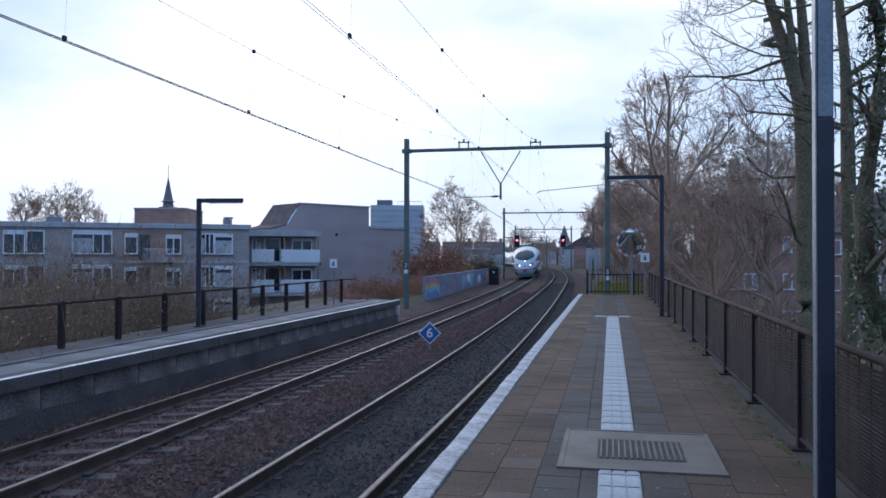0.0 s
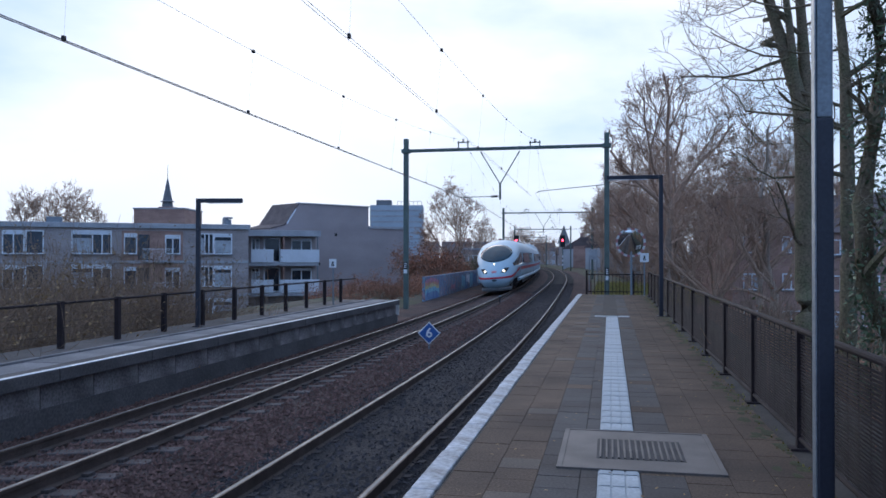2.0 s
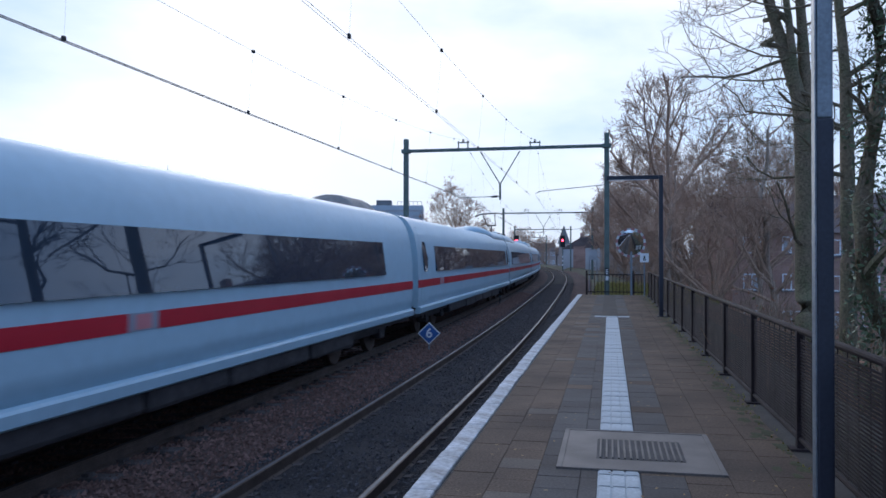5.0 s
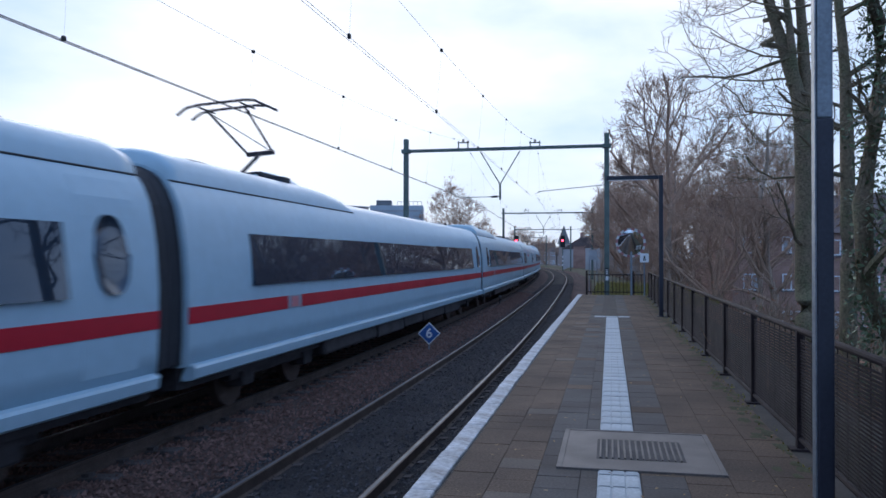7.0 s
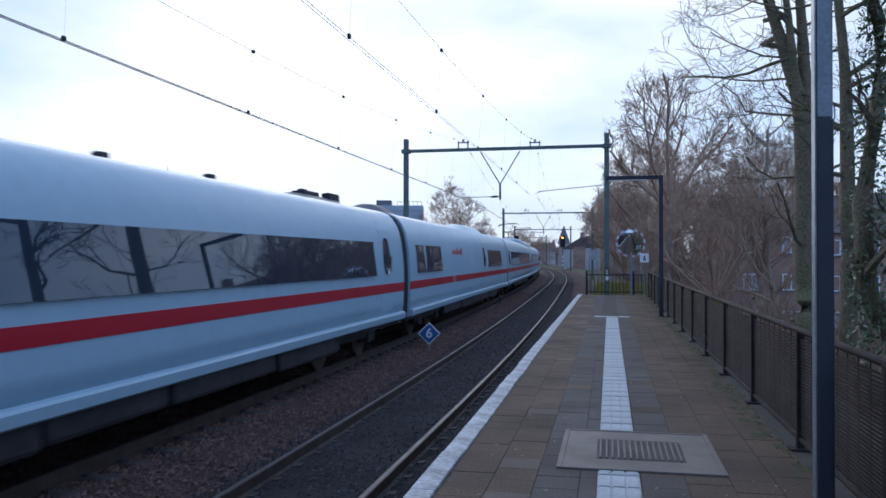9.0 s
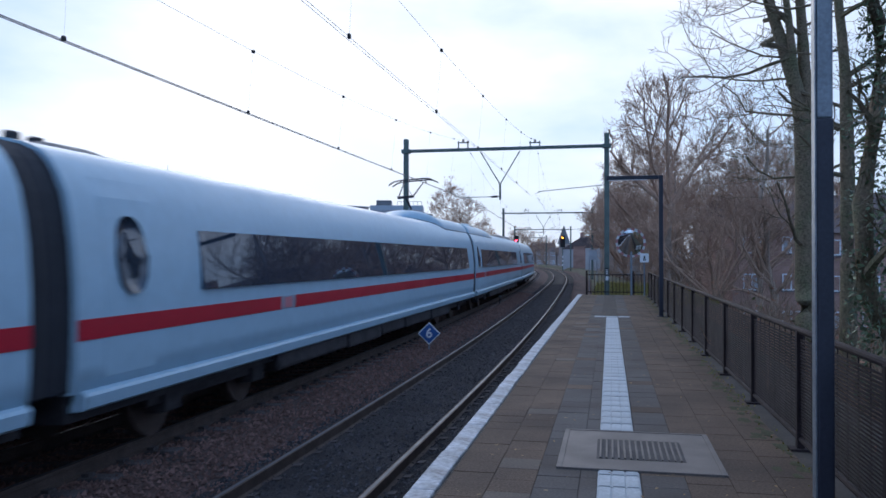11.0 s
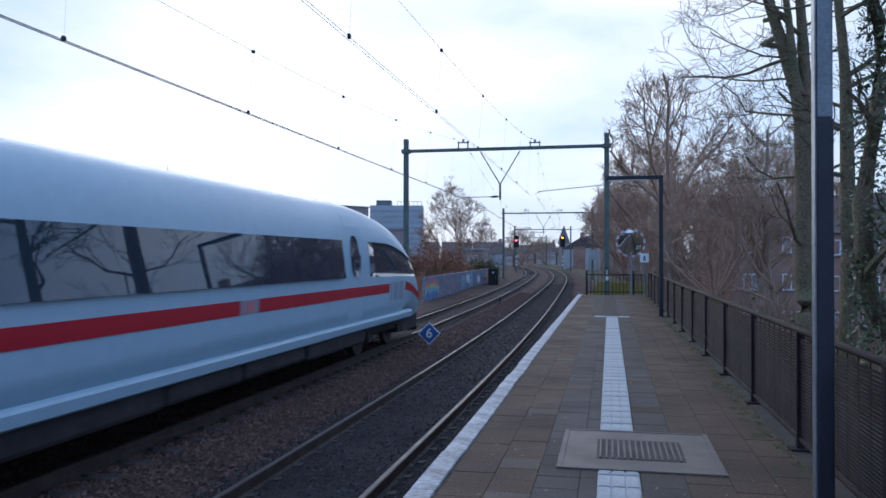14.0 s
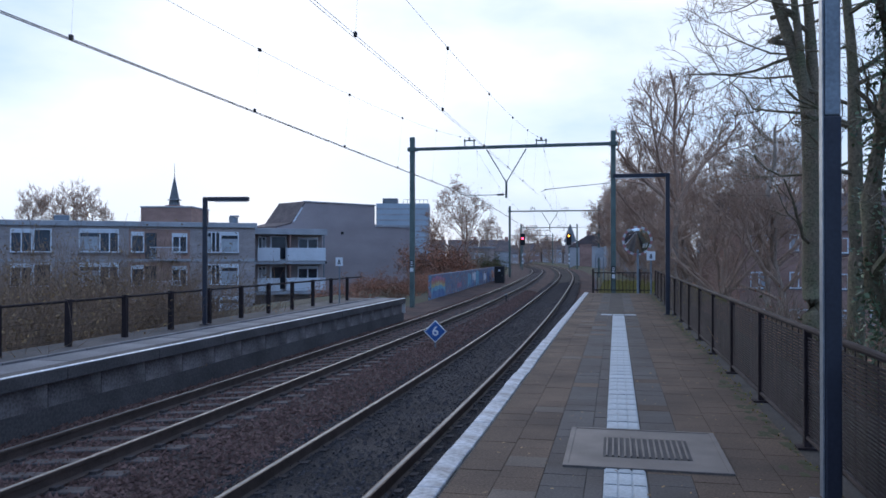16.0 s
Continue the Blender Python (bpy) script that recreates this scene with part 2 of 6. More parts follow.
    "sprayblue": mat("blue_spray_paint", (0.17, 0.27, 0.42), 0.8, var=0.4, scale=2.0, fine=12, bump=0, tint=(0.06, 0.12, 0.34)),
    "sprayteal": mat("pale_blue_spray_paint", (0.26, 0.50, 0.58), 0.8, var=0.4, scale=2.0, fine=12, bump=0, tint=(0.12, 0.28, 0.46)),
    "sprayyellow": mat("yellow_spray_paint", (0.55, 0.48, 0.26), 0.8, var=0.3, scale=2.0, fine=12, bump=0),
    "sprayorange": mat("orange_spray_paint", (0.55, 0.28, 0.18), 0.8, var=0.3, scale=2.0, fine=12, bump=0),
    "spraypink": mat("pink_spray_paint", (0.48, 0.21, 0.28), 0.8, var=0.3, scale=2.0, fine=12, bump=0),
    "yellow": mat("yellow_board", (0.42, 0.29, 0.05), 0.7, var=0.2),
}


def graffiti_material():
    m = bpy.data.materials.new("spray_painted_wall")
    m.use_nodes = True
    n, l = m.node_tree.nodes, m.node_tree.links
    b = n["Principled BSDF"]
    b.inputs["Roughness"].default_value = 0.8
    co, no, rp = n.new("ShaderNodeTexCoord"), n.new("ShaderNodeTexNoise"), n.new("ShaderNodeValToRGB")
    no.inputs["Scale"].default_value, no.inputs["Detail"].default_value, no.inputs["Distortion"].default_value = 0.75, 2.0, 2.4
    els = rp.color_ramp.elements
    els[0].position, els[0].color = 0.30, (0.17, 0.15, 0.17, 1)
    els[1].position, els[1].color = 0.72, (0.36, 0.36, 0.40, 1)
    for pos, col in ((0.40, (0.22, 0.19, 0.22)), (0.44, (0.15, 0.23, 0.38)), (0.49, (0.14, 0.11, 0.17)), (0.54, (0.22, 0.38, 0.48)), (0.58, (0.16, 0.12, 0.16)), (0.62, (0.38, 0.24, 0.24)), (0.66, (0.16, 0.20, 0.34))):
        e = els.new(pos)
        e.color = (*col, 1)
    l.new(co.outputs["Object"], no.inputs["Vector"])
    l.new(no.outputs["Fac"], rp.inputs["Fac"])
    l.new(rp.outputs["Color"], b.inputs["Base Color"])
    return m


M["graffiti"] = graffiti_material()
# tints the reflections in the train's panes blue
M["trainglass"].node_tree.nodes["Principled BSDF"].inputs["Specular Tint"].default_value = (0.62, 0.80, 1.0, 1)


# ---- mesh helpers ----
def part(name, bm, material, parent=None, label="", smooth=False):
    me = bpy.data.meshes.new(name)
    if smooth:
        for f in bm.faces:
            f.smooth = True
    bm.to_mesh(me)
    bm.free()
    for x in (material if isinstance(material, (list, tuple)) else [material]):
        me.materials.append(M[x])
    ob = new(name, me)
    ob.parent = parent
    return tagged(ob, label)


def raw(name, verts, faces, material, parent=None, label="", smooth=False):
    me = bpy.data.meshes.new(name)
    me.from_pydata([tuple(v) for v in verts], [], faces)
    me.materials.append(M[material])
    if smooth:
        me.polygons.foreach_set("use_smooth", [True] * len(me.polygons))
    me.update()
    ob = new(name, me)
    ob.parent = parent
    return tagged(ob, label)


def thing(name, label, category, m=None, group="", kind=""):
    ob = tagged(new(name), label, category, group, kind)
    if m is not None:
        ob.matrix_basis = m
    return ob


def box(bm, x0, x1, y0, y1, z0, z1, bevel=0.0, m=None):
    r = bmesh.ops.create_cube(bm, size=1)
    vs = r["verts"]
    for v in vs:
        v.co = Vector((x0 + (v.co.x + 0.5) * (x1 - x0), y0 + (v.co.y + 0.5) * (y1 - y0), z0 + (v.co.z + 0.5) * (z1 - z0)))
    if bevel:
        es = list({e for v in vs for e in v.link_edges})
        r = bmesh.ops.bevel(bm, geom=es, offset=bevel, segments=2, affect="EDGES", profile=0.5)
        vs = list({v for f in r["faces"] for v in f.verts} | {v for v in vs if v.is_valid})
    if m is not None:
        bmesh.ops.transform(bm, matrix=m, verts=vs)
    return bm


def boxed(*a, **k):
    return box(bmesh.new(), *a, **k)


def tube(bm, a, b, r0, r1=None, sides=8, caps=True):
    a, b = Vector(a), Vector(b)
    r1 = r0 if r1 is None else r1
    q = (b - a).to_track_quat("Z", "Y").to_matrix()
    rings = []
    for p, r in ((a, r0), (b, r1)):
        rings.append([bm.verts.new(p + q @ Vector((r * math.cos(2 * math.pi * i / sides), r * math.sin(2 * math.pi * i / sides), 0))) for i in range(sides)])
    for i in range(sides):
        bm.faces.new((rings[0][i], rings[0][(i + 1) % sides], rings[1][(i + 1) % sides], rings[1][i]))
    if caps:
        bm.faces.new(rings[0][::-1])
        bm.faces.new(rings[1])
    return bm


def polytube(bm, pts, r, sides=6):
    rings = []
    for i, p in enumerate(pts):
        q = (pts[min(i + 1, len(pts) - 1)] - pts[max(i - 1, 0)]).to_track_quat("Z", "Y").to_matrix()
        rings.append([bm.verts.new(p + q @ Vector((r * math.cos(2 * math.pi * k / sides), r * math.sin(2 * math.pi * k / sides), 0))) for k in range(sides)])
    for a, b in zip(rings[:-1], rings[1:]):
        for k in range(sides):
            bm.faces.new((a[k], a[(k + 1) % sides], b[(k + 1) % sides], b[k]))
    bm.faces.new(rings[0][::-1])
    bm.faces.new(rings[-1])
    return bm


# ---- the two tracks: centre lines from headings along the way ----
RAIL_Z, CANT = -0.754, 0.11


class Line:
    def __init__(self, x0, y0, s0, table):
        ss = np.arange(-280.0, 330.0, 0.5)
        th = np.radians(np.interp(ss, [a for a, _ in table], [b for _, b in table]))
        mid = (th[1:] + th[:-1]) / 2
        x = np.concatenate([[0], np.cumsum(-np.sin(mid) * 0.5)])
        y = np.concatenate([[0], np.cumsum(np.cos(mid) * 0.5)])
        i = int(np.searchsorted(ss, s0))
        self.s, self.th, self.x, self.y = ss, th, x - x[i] + x0, y - y[i] + y0

    def at(self, s):
        return float(np.interp(s, self.s, self.x)), float(np.interp(s, self.s, self.y)), float(np.interp(s, self.s, self.th))

    def x_at(self, y):
        return float(np.interp(y, self.y, self.x))

    def off(self, s, d, z=0.0):
        x, y, t = self.at(s)
        return Vector((x + d * math.cos(t), y + d * math.sin(t), z))


LEFT = Line(-6.45, 10.4, 10, [(-280, -1.0), (-10, -1.0), (10, -0.45), (20, 0.24), (30, 0.96), (40, 1.6), (50, 2.15), (60, 2.62), (70, 3.02), (80, 3.35), (90, 3.64),
                              (100, 4.04), (110, 4.56), (120, 5.21), (140, 6.65), (180, 9.5), (330, 22.0)])
RIGHT = Line(-3.01, 11.0, 10, [(-280, -0.6), (-10, -0.6), (10, -0.2), (20, 0.7), (30, 1.3), (40, 1.7), (50, 1.9), (60, 2.0), (70, 2.22), (80, 2.64), (90, 3.23),
                               (100, 3.8), (110, 4.34), (120, 4.84), (140, 5.92), (180, 8.74), (330, 20.0)])


# ---- ground: one sheet with the railway's low bank ----
def ground():
    us = [-1600, -600, -250, -120, -70, -45, -30, -20, -14, -11.0, -9.6, -6.2, -3.4, -1.72, 0, 1.72, 3.2, 5.6, 6.4, 8.0, 10.5, 14, 20, 30, 45, 70, 120, 250, 600, 1600]
    zs = [-4, -4, -4, -4, -4, -4, -4, -3.6, -2.2, -0.75, -0.62, -1.05, -1.3, -1.3, -1.3, -1.3, -1.3, -0.9, -0.5, -0.5, -2.2, -3.6, -3.9, -4, -4, -4, -4, -4, -4, -4]
    ys = [-1500, -300, -120] + list(range(-60, 300, 6)) + [340, 420, 600, 1000, 2000, 3500]
    verts, faces = [], []
    for y in ys:
        c = (LEFT.x_at(min(max(y, -100), 290)) + RIGHT.x_at(min(max(y, -100), 290))) / 2
        for u, z in zip(us, zs):
            verts.append((c + u, y, z + 0.10 * noise.noise((u * 0.3, y * 0.25, 0)) * (abs(u) > 6)))
    w = len(us)
    for j in range(len(ys) - 1):
        for i in range(w - 1):
            faces.append((j * w + i, j * w + i + 1, (j + 1) * w + i + 1, (j + 1) * w + i))
    tagged(raw("ground", verts, faces, "earth", smooth=True), "brown winter earth and rough grass on a low railway bank", "ground", kind="structure")


ground()


def ballast_bed():
    verts, faces, us = [], [], [-5.3, -3.9, -3.05, -1.75, -0.45, 0.0, 0.45, 1.75, 3.05, 3.9, 4.7]
    level = dict(zip(us, (-0.95, -1.04, -1.03, -0.958, -0.865, -0.93, -1.02, -0.935, -0.85, -1.0, -0.93)))
    ss = np.arange(-236, 290, 2.0)
    for s in ss:
        for u in us:
            xl, yl, tl = LEFT.at(s)
            xr, yr, tr = RIGHT.at(s)
            k = (u + 1.75) / 3.5
            verts.append((xl + (xr - xl) * k, yl + (yr - yl) * k, level[u] + 0.015 * noise.noise((u * 2, s * 0.7, 3))))
    w = len(us)
    for j in range(len(ss) - 1):
        for i in range(w - 1):
            faces.append((j * w + i, j * w + i + 1, (j + 1) * w + i + 1, (j + 1) * w + i))
    bed = tagged(raw("ballast_bed", verts, faces, "ballast", smooth=True), "brown crushed-stone ballast under both tracks", "ballast", kind="structure")
    verts, faces = [], []
    us2 = [-1.45, -0.95, -0.3, 0.3, 0.95, 1.45]
    for s in ss:
        for u in us2:
            p = RIGHT.off(s, u, -0.908 + u * CANT / 1.5 + 0.010 * noise.noise((u * 2, s * 0.9, 7)))
            verts.append(p)
    w = len(us2)
    for j in range(len(ss) - 1):
        for i in range(w - 1):
            faces.append((j * w + i, j * w + i + 1, (j + 1) * w + i + 1, (j + 1) * w + i))
    tagged(raw("oily_track_bed", verts, faces, "oily", smooth=True), "dark oil-stained ballast covering the sleepers", "ballast", kind="structure")
    rng = random.Random(4)
    verts, faces = [], []
    for _ in range(52000):
        s = 3 + 52 * rng.random() ** 1.6
        xl, yl, tl = LEFT.at(s)
        xr, yr, tr = RIGHT.at(s)
        k = rng.uniform(-0.5, 0.74)
        r = rng.uniform(0.016, 0.040)
        c = Vector((xl + (xr - xl) * k, yl + (yr - yl) * k, float(np.interp(k * 3.5 - 1.75, us, [level[q] for q in us])) + r * 0.3))
        b = len(verts)
        for d in ((1, 0, 0), (-0.5, 0.9, 0), (-0.6, -0.8, 0), (0.1, 0.1, 1.0)):
            verts.append(c + r * Vector(d) + Vector([rng.uniform(-0.4, 0.4) * r for _ in range(3)]))
        faces += [(b, b + 1, b + 3), (b + 1, b + 2, b + 3), (b + 2, b, b + 3)]
    dark_v, dark_f = [], []
    for _ in range(26000):
        s, u, r = 3 + 70 * rng.random() ** 1.5, rng.uniform(-1.5, 1.45), rng.uniform(0.012, 0.030)
        c = RIGHT.off(s, u, -0.908 + u * CANT / 1.5 + r * 0.2)
        b = len(dark_v)
        for d in ((1, 0, 0), (-0.5, 0.9, 0), (-0.6, -0.8, 0), (0.1, 0.1, 0.8)):
            dark_v.append(c + r * Vector(d) + Vector([rng.uniform(-0.4, 0.4) * r for _ in range(3)]))
        dark_f += [(b, b + 1, b + 3), (b + 1, b + 2, b + 3), (b + 2, b, b + 3)]
    tagged(raw("oily_ballast_stones", dark_v, dark_f, "oilystone"), "dark oil-stained stones between the platform's rails", "stones", kind="stuff")
    tagged(raw("loose_ballast_stones", verts, faces, "stone"), "loose brown ballast stones scattered between the rails", "stones", kind="stuff")


ballast_bed()


def rail_track(line, name):
    root = thing(name, "railway track of worn steel rails on concrete sleepers in ballast", "railway track", kind="structure")
    prof = [(-0.036, -0.003), (-0.020, 0.0), (0.018, 0.0), (0.036, -0.003), (0.036, -0.035), (0.010, -0.048), (0.010, -0.135), (0.070, -0.155), (0.070, -0.168), (-0.070, -0.168), (-0.070, -0.155), (-0.010, -0.135), (-0.010, -0.048), (-0.036, -0.035)]
    for side in (-1, 1):
        verts, faces = [], []
        ss = np.arange(-235, 290, 1.5)
        for s in ss:
            for px, pz in prof:
                p = line.off(s, side * 0.7535 + px, RAIL_Z + side * CANT / 2 + pz)
                verts.append(p)
        n = len(prof)
        for j in range(len(ss) - 1):
            for i in range(n):
                a, b = j * n + i, j * n + (i + 1) % n
                faces.append((a, b, b + n, a + n))
        ob = raw("rail", verts, faces, "rail", root, "worn steel rail with a polished head")
        ob.data.materials.append(M["railtop"])
        for k, pl in enumerate(ob.data.polygons):
            if k % n == 1:
                pl.material_index = 1
    bm = bmesh.new()
    box(bm, -1.26, 1.26, -0.12, 0.12, -0.20, 0.0, 0.02)
    for x in (-0.7535, 0.7535):
        for d in (-0.13, 0.13):
            box(bm, x + d - 0.045, x + d + 0.045, -0.06, 0.06, 0.0, 0.035)
    first = part("sleeper", bm, "sleeper", root)
    k = 0
    rest_v, rest_f = [], []
    cube = [(-1, -1, -1), (1, -1, -1), (1, 1, -1), (-1, 1, -1), (-1, -1, 1), (1, -1, 1), (1, 1, 1), (-1, 1, 1)]
    quads = [(4, 5, 6, 7), (0, 1, 5, 4), (1, 2, 6, 5), (2, 3, 7, 6), (3, 0, 4, 7)]
    for s in np.arange(-230, 240, 0.63):
        x, y, t = line.at(s)
        m = Matrix.Translation((x, y, RAIL_Z - 0.168)) @ Matrix.Rotation(t, 4, "Z") @ Matrix.Rotation(-CANT / 1.5, 4, "Y")
        if -12 < s < 110:
            o = first if k == 0 else new("sleeper", first.data)
            o.parent = root
            o.matrix_basis = m
            k += 1
        else:
            b = len(rest_v)
            rest_v += [m @ Vector((1.26 * c[0], 0.12 * c[1], -0.1 + 0.1 * c[2])) for c in cube]
            rest_f += [tuple(b + i for i in q) for q in quads]
    far = raw("far_sleepers", rest_v, rest_f, "sleeper", root)
    far["kind"] = "stuff"


rail_track(LEFT, "railway_track_1")
rail_track(RIGHT, "railway_track_2")


# ---- the platform that the camera stands on ----
def near_platform():
    root = thing("platform_1", "brown paved station platform with a worn white edge", "platform", kind="structure")
    part("platform_body", boxed(-1.24, 1.62, -12, 34.2, -1.1, -0.075), "darkconc", root)
    part("paving_bed", boxed(-1.12, 1.60, -12, 34.2, -0.075, -0.007), "sand", root)
    bm = boxed(-0.085, 0.085, -0.536, 0.536, -0.16, 0.0, 0.012)
    e = part("edge_slab", bm, "white_edge", root, "worn white-painted concrete edge slab")
    ys = [-11.49 + 1.08 * i for i in range(43)]
    for i, y in enumerate(ys):
        o = e if i == 0 else new("edge_slab", e.data)
        o.parent = root
        o.matrix_basis = Matrix.Translation((-1.22 + random.uniform(-0.006, 0.006), y, random.uniform(-0.004, 0.003)))
    return root


P1 = near_platform()


def inspection_plate():
    root = thing("service_cover", "flat grey steel service cover with a slotted grate", "cover plate")
    bm = boxed(-0.385, 0.815, 5.96, 7.30, -0.03, 0.011, 0.003)
    part("plate", bm, "plate", root)
    bm = bmesh.new()
    for a in ((-0.385, -0.345, 5.96, 7.30), (0.775, 0.815, 5.96, 7.30), (-0.345, 0.775, 5.96, 5.995), (-0.345, 0.775, 7.265, 7.30)):
        box(bm, *a, 0.011, 0.016, 0.002)
    part("rim", bm, "plate", root, "worn raised steel rim")
    # thin dark sheet on the plate stands for the shade inside the grate
    part("grate_shade_sheet", boxed(-0.10, 0.56, 6.28, 6.95, 0.011, 0.0125), "grate", root, "dark sheet for the shaded grate opening")
    bar = part("grate_bar", boxed(-0.008, 0.008, 6.29, 6.94, 0.0125, 0.022, 0.003), "plate", root)
    for i in range(14):
        o = bar if i == 0 else new("grate_bar", bar.data)
        o.parent = root
        o.matrix_basis = Matrix.Translation((-0.07 + 0.046 * i, 0, 0))


inspection_plate()


def mesh_fence_panel(x, y0, y1, z, height, material, root, pitch=0.026, thick=0.016, uprights=9):
    bm = bmesh.new()
    n = int((height - 0.16) / pitch)
    for i in range(n):
        zz = z + 0.12 + i * pitch
        box(bm, x - 0.004, x + 0.004, y0 + 0.03, y1 - 0.03, zz, zz + thick)
    for i in range(uprights):
        yy = y0 + (y1 - y0) * (i + 0.5) / uprights
        box(bm, x + 0.004, x + 0.010, yy - 0.008, yy + 0.008, z + 0.09, z + height - 0.03)
    part("mesh_panel", bm, material, root)


def platform_fence():
    root = thing("platform_fence", "dark brown steel mesh fence along the platform's back edge", "fence")
    x, step = 1.50, 2.13
    for i in range(22):
        y = -12.21 + step * i
        if i < 21:
            mesh_fence_panel(x, y, y + step, 0.0, 0.96, "fence", root)
            bm = bmesh.new()
            tube(bm, (x, y, 0.955), (x, y + step, 0.955), 0.026, sides=10)
            part("top_rail", bm, "fence", root)
            bm = bmesh.new()
            tube(bm, (x, y, 0.085), (x, y + step, 0.085), 0.020, sides=8)
            part("bottom_rail", bm, "fence", root)
        bm = bmesh.new()
        box(bm, x - 0.03, x + 0.03, y - 0.03, y + 0.03, 0.012, 0.95, 0.004)
        box(bm, x - 0.085, x + 0.075, y - 0.07, y + 0.07, -0.012, 0.012, 0.003)
        part("post", bm, "fence", root)
    return root


platform_fence()


def end_fence():
    root = thing("platform_end_fence", "low dark steel bar fence across the platform's end", "fence")
    x0, x1, y = -0.92, 1.45, 34.6
    part("top_rail", boxed(x0, x1, y - 0.02, y + 0.02, 0.80, 0.84, 0.005), "fence", root)
    part("bottom_rail", boxed(x0, x1, y - 0.02, y + 0.02, 0.08, 0.12, 0.005), "fence", root)
    n = 17
    for i in range(n):
        x = x0 + (x1 - x0) * i / (n - 1)
        part("bar", boxed(x - 0.011, x + 0.011, y - 0.011, y + 0.011, -0.4, 0.80), "fence", root)
    for x in (x0 - 0.03, 0.95):
        part("post", boxed(x - 0.035, x + 0.035, y - 0.035, y + 0.035, -0.5, 0.98, 0.006), "fence", root)


end_fence()


def lamp_post(x, y, z, top, arm, label):
    root = thing("platform_lamp", label, "lamp post", Matrix.Translation((x, y, z)), "platform lamps")
    part("base_plate", boxed(-0.11, 0.11, -0.11, 0.11, -0.012, 0.015, 0.004), "darkpaint", root)
    part("pole", boxed(-0.055, 0.055, -0.055, 0.055, 0.015, top, 0.012), "darkpaint", root)
    part("arm", boxed(-arm, -0.055, -0.05, 0.05, top - 0.10, top, 0.01), "darkpaint", root)
    part("diffuser", boxed(-arm + 0.05, -arm + 0.75 * arm, -0.038, 0.038, top - 0.118, top - 0.10, 0.004), "signwhite", root, "pale unlit lamp diffuser")


lamp_post(1.32, 21.88, 0.0, 3.70, 1.40, "dark square lamp post with a straight side arm")


def near_pole():
    root = thing("square_pole", "tall square steel pole, dark below and bare galvanised above", "pole", Matrix.Translation((1.30, 5.38, 0)))
    part("base_plate", boxed(-0.11, 0.11, -0.11, 0.11, -0.01, 0.016, 0.004), "galv", root)
    part("lower_tube", boxed(-0.050, 0.050, -0.050, 0.050, 0.016, 2.40, 0.012), "darkpaint", root, "dark blue painted lower pole")
    part("upper_tube", boxed(-0.047, 0.047, -0.047, 0.047, 2.40, 4.6, 0.012), "galv", root, "bare galvanised upper pole")
    # pale strip imitates the light on the pole's left face
    part("lit_face_strip", boxed(-0.060, -0.050, -0.044, 0.044, 0.05, 4.55, 0.003), "galv", root, "pale strip for the light on the left face")


near_pole()


def traffic_mirror():
    root = thing("platform_mirror", "round convex mirror with faded red and white border", "mirror", Matrix.Translation((0.86, 33.7, 0)))
    bm = bmesh.new()
    tube(bm, (0, 0, -0.01), (0, 0, 2.3), 0.045, sides=10)
    part("pole", bm, "galv", root)
    c, segs = Vector((-0.02, -0.10, 2.14)), 24
    for i in range(segs):
        bm = bmesh.new()
        a0, a1 = 2 * math.pi * i / segs, 2 * math.pi * (i + 1) / segs
        vs = []
        for yy in (0.0, 0.05):
            for r, a in ((0.51, a0), (0.60, a0), (0.60, a1), (0.51, a1)):
                vs.append(bm.verts.new(c + Vector((r * math.cos(a), yy, r * math.sin(a)))))
        for f in ((3, 2, 1, 0), (4, 5, 6, 7), (1, 2, 6, 5), (0, 1, 5, 4), (2, 3, 7, 6), (3, 0, 4, 7)):
            bm.faces.new([vs[j] for j in f])
        for v in bm.verts:
            v.co.y -= (v.co.z - c.z) * 0.30
        part("border_block", bm, "signred" if i % 2 else "signwhite", root)
    bm = bmesh.new()
    rings = []
    for k in range(7):
        r = 0.51 * k / 6
        yy = -0.09 * (1 - (k / 6) ** 2)
        rings.append([bm.verts.new(c + Vector((r * math.cos(2 * math.pi * i / 32), yy, r * math.sin(2 * math.pi * i / 32)))) for i in range(32 if k else 1)])
    for i in range(32):
        bm.faces.new((rings[0][0], rings[1][i], rings[1][(i + 1) % 32]))
        for k in range(1, 6):
            bm.faces.new((rings[k][i], rings[k + 1][i], rings[k + 1][(i + 1) % 32], rings[k][(i + 1) % 32]))
    bmesh.ops.recalc_face_normals(bm, faces=bm.faces)
    for v in bm.verts:
        v.co.y -= (v.co.z - c.z) * 0.30
    part("mirror_glass", bm, "mirror", root, "convex silver mirror", smooth=True)
    bm = bmesh.new()
    box(bm, -0.4, 0.4, 0.0, 0.04, 2.1, 2.16)
    part("bracket", bm, "galv", root)


traffic_mirror()


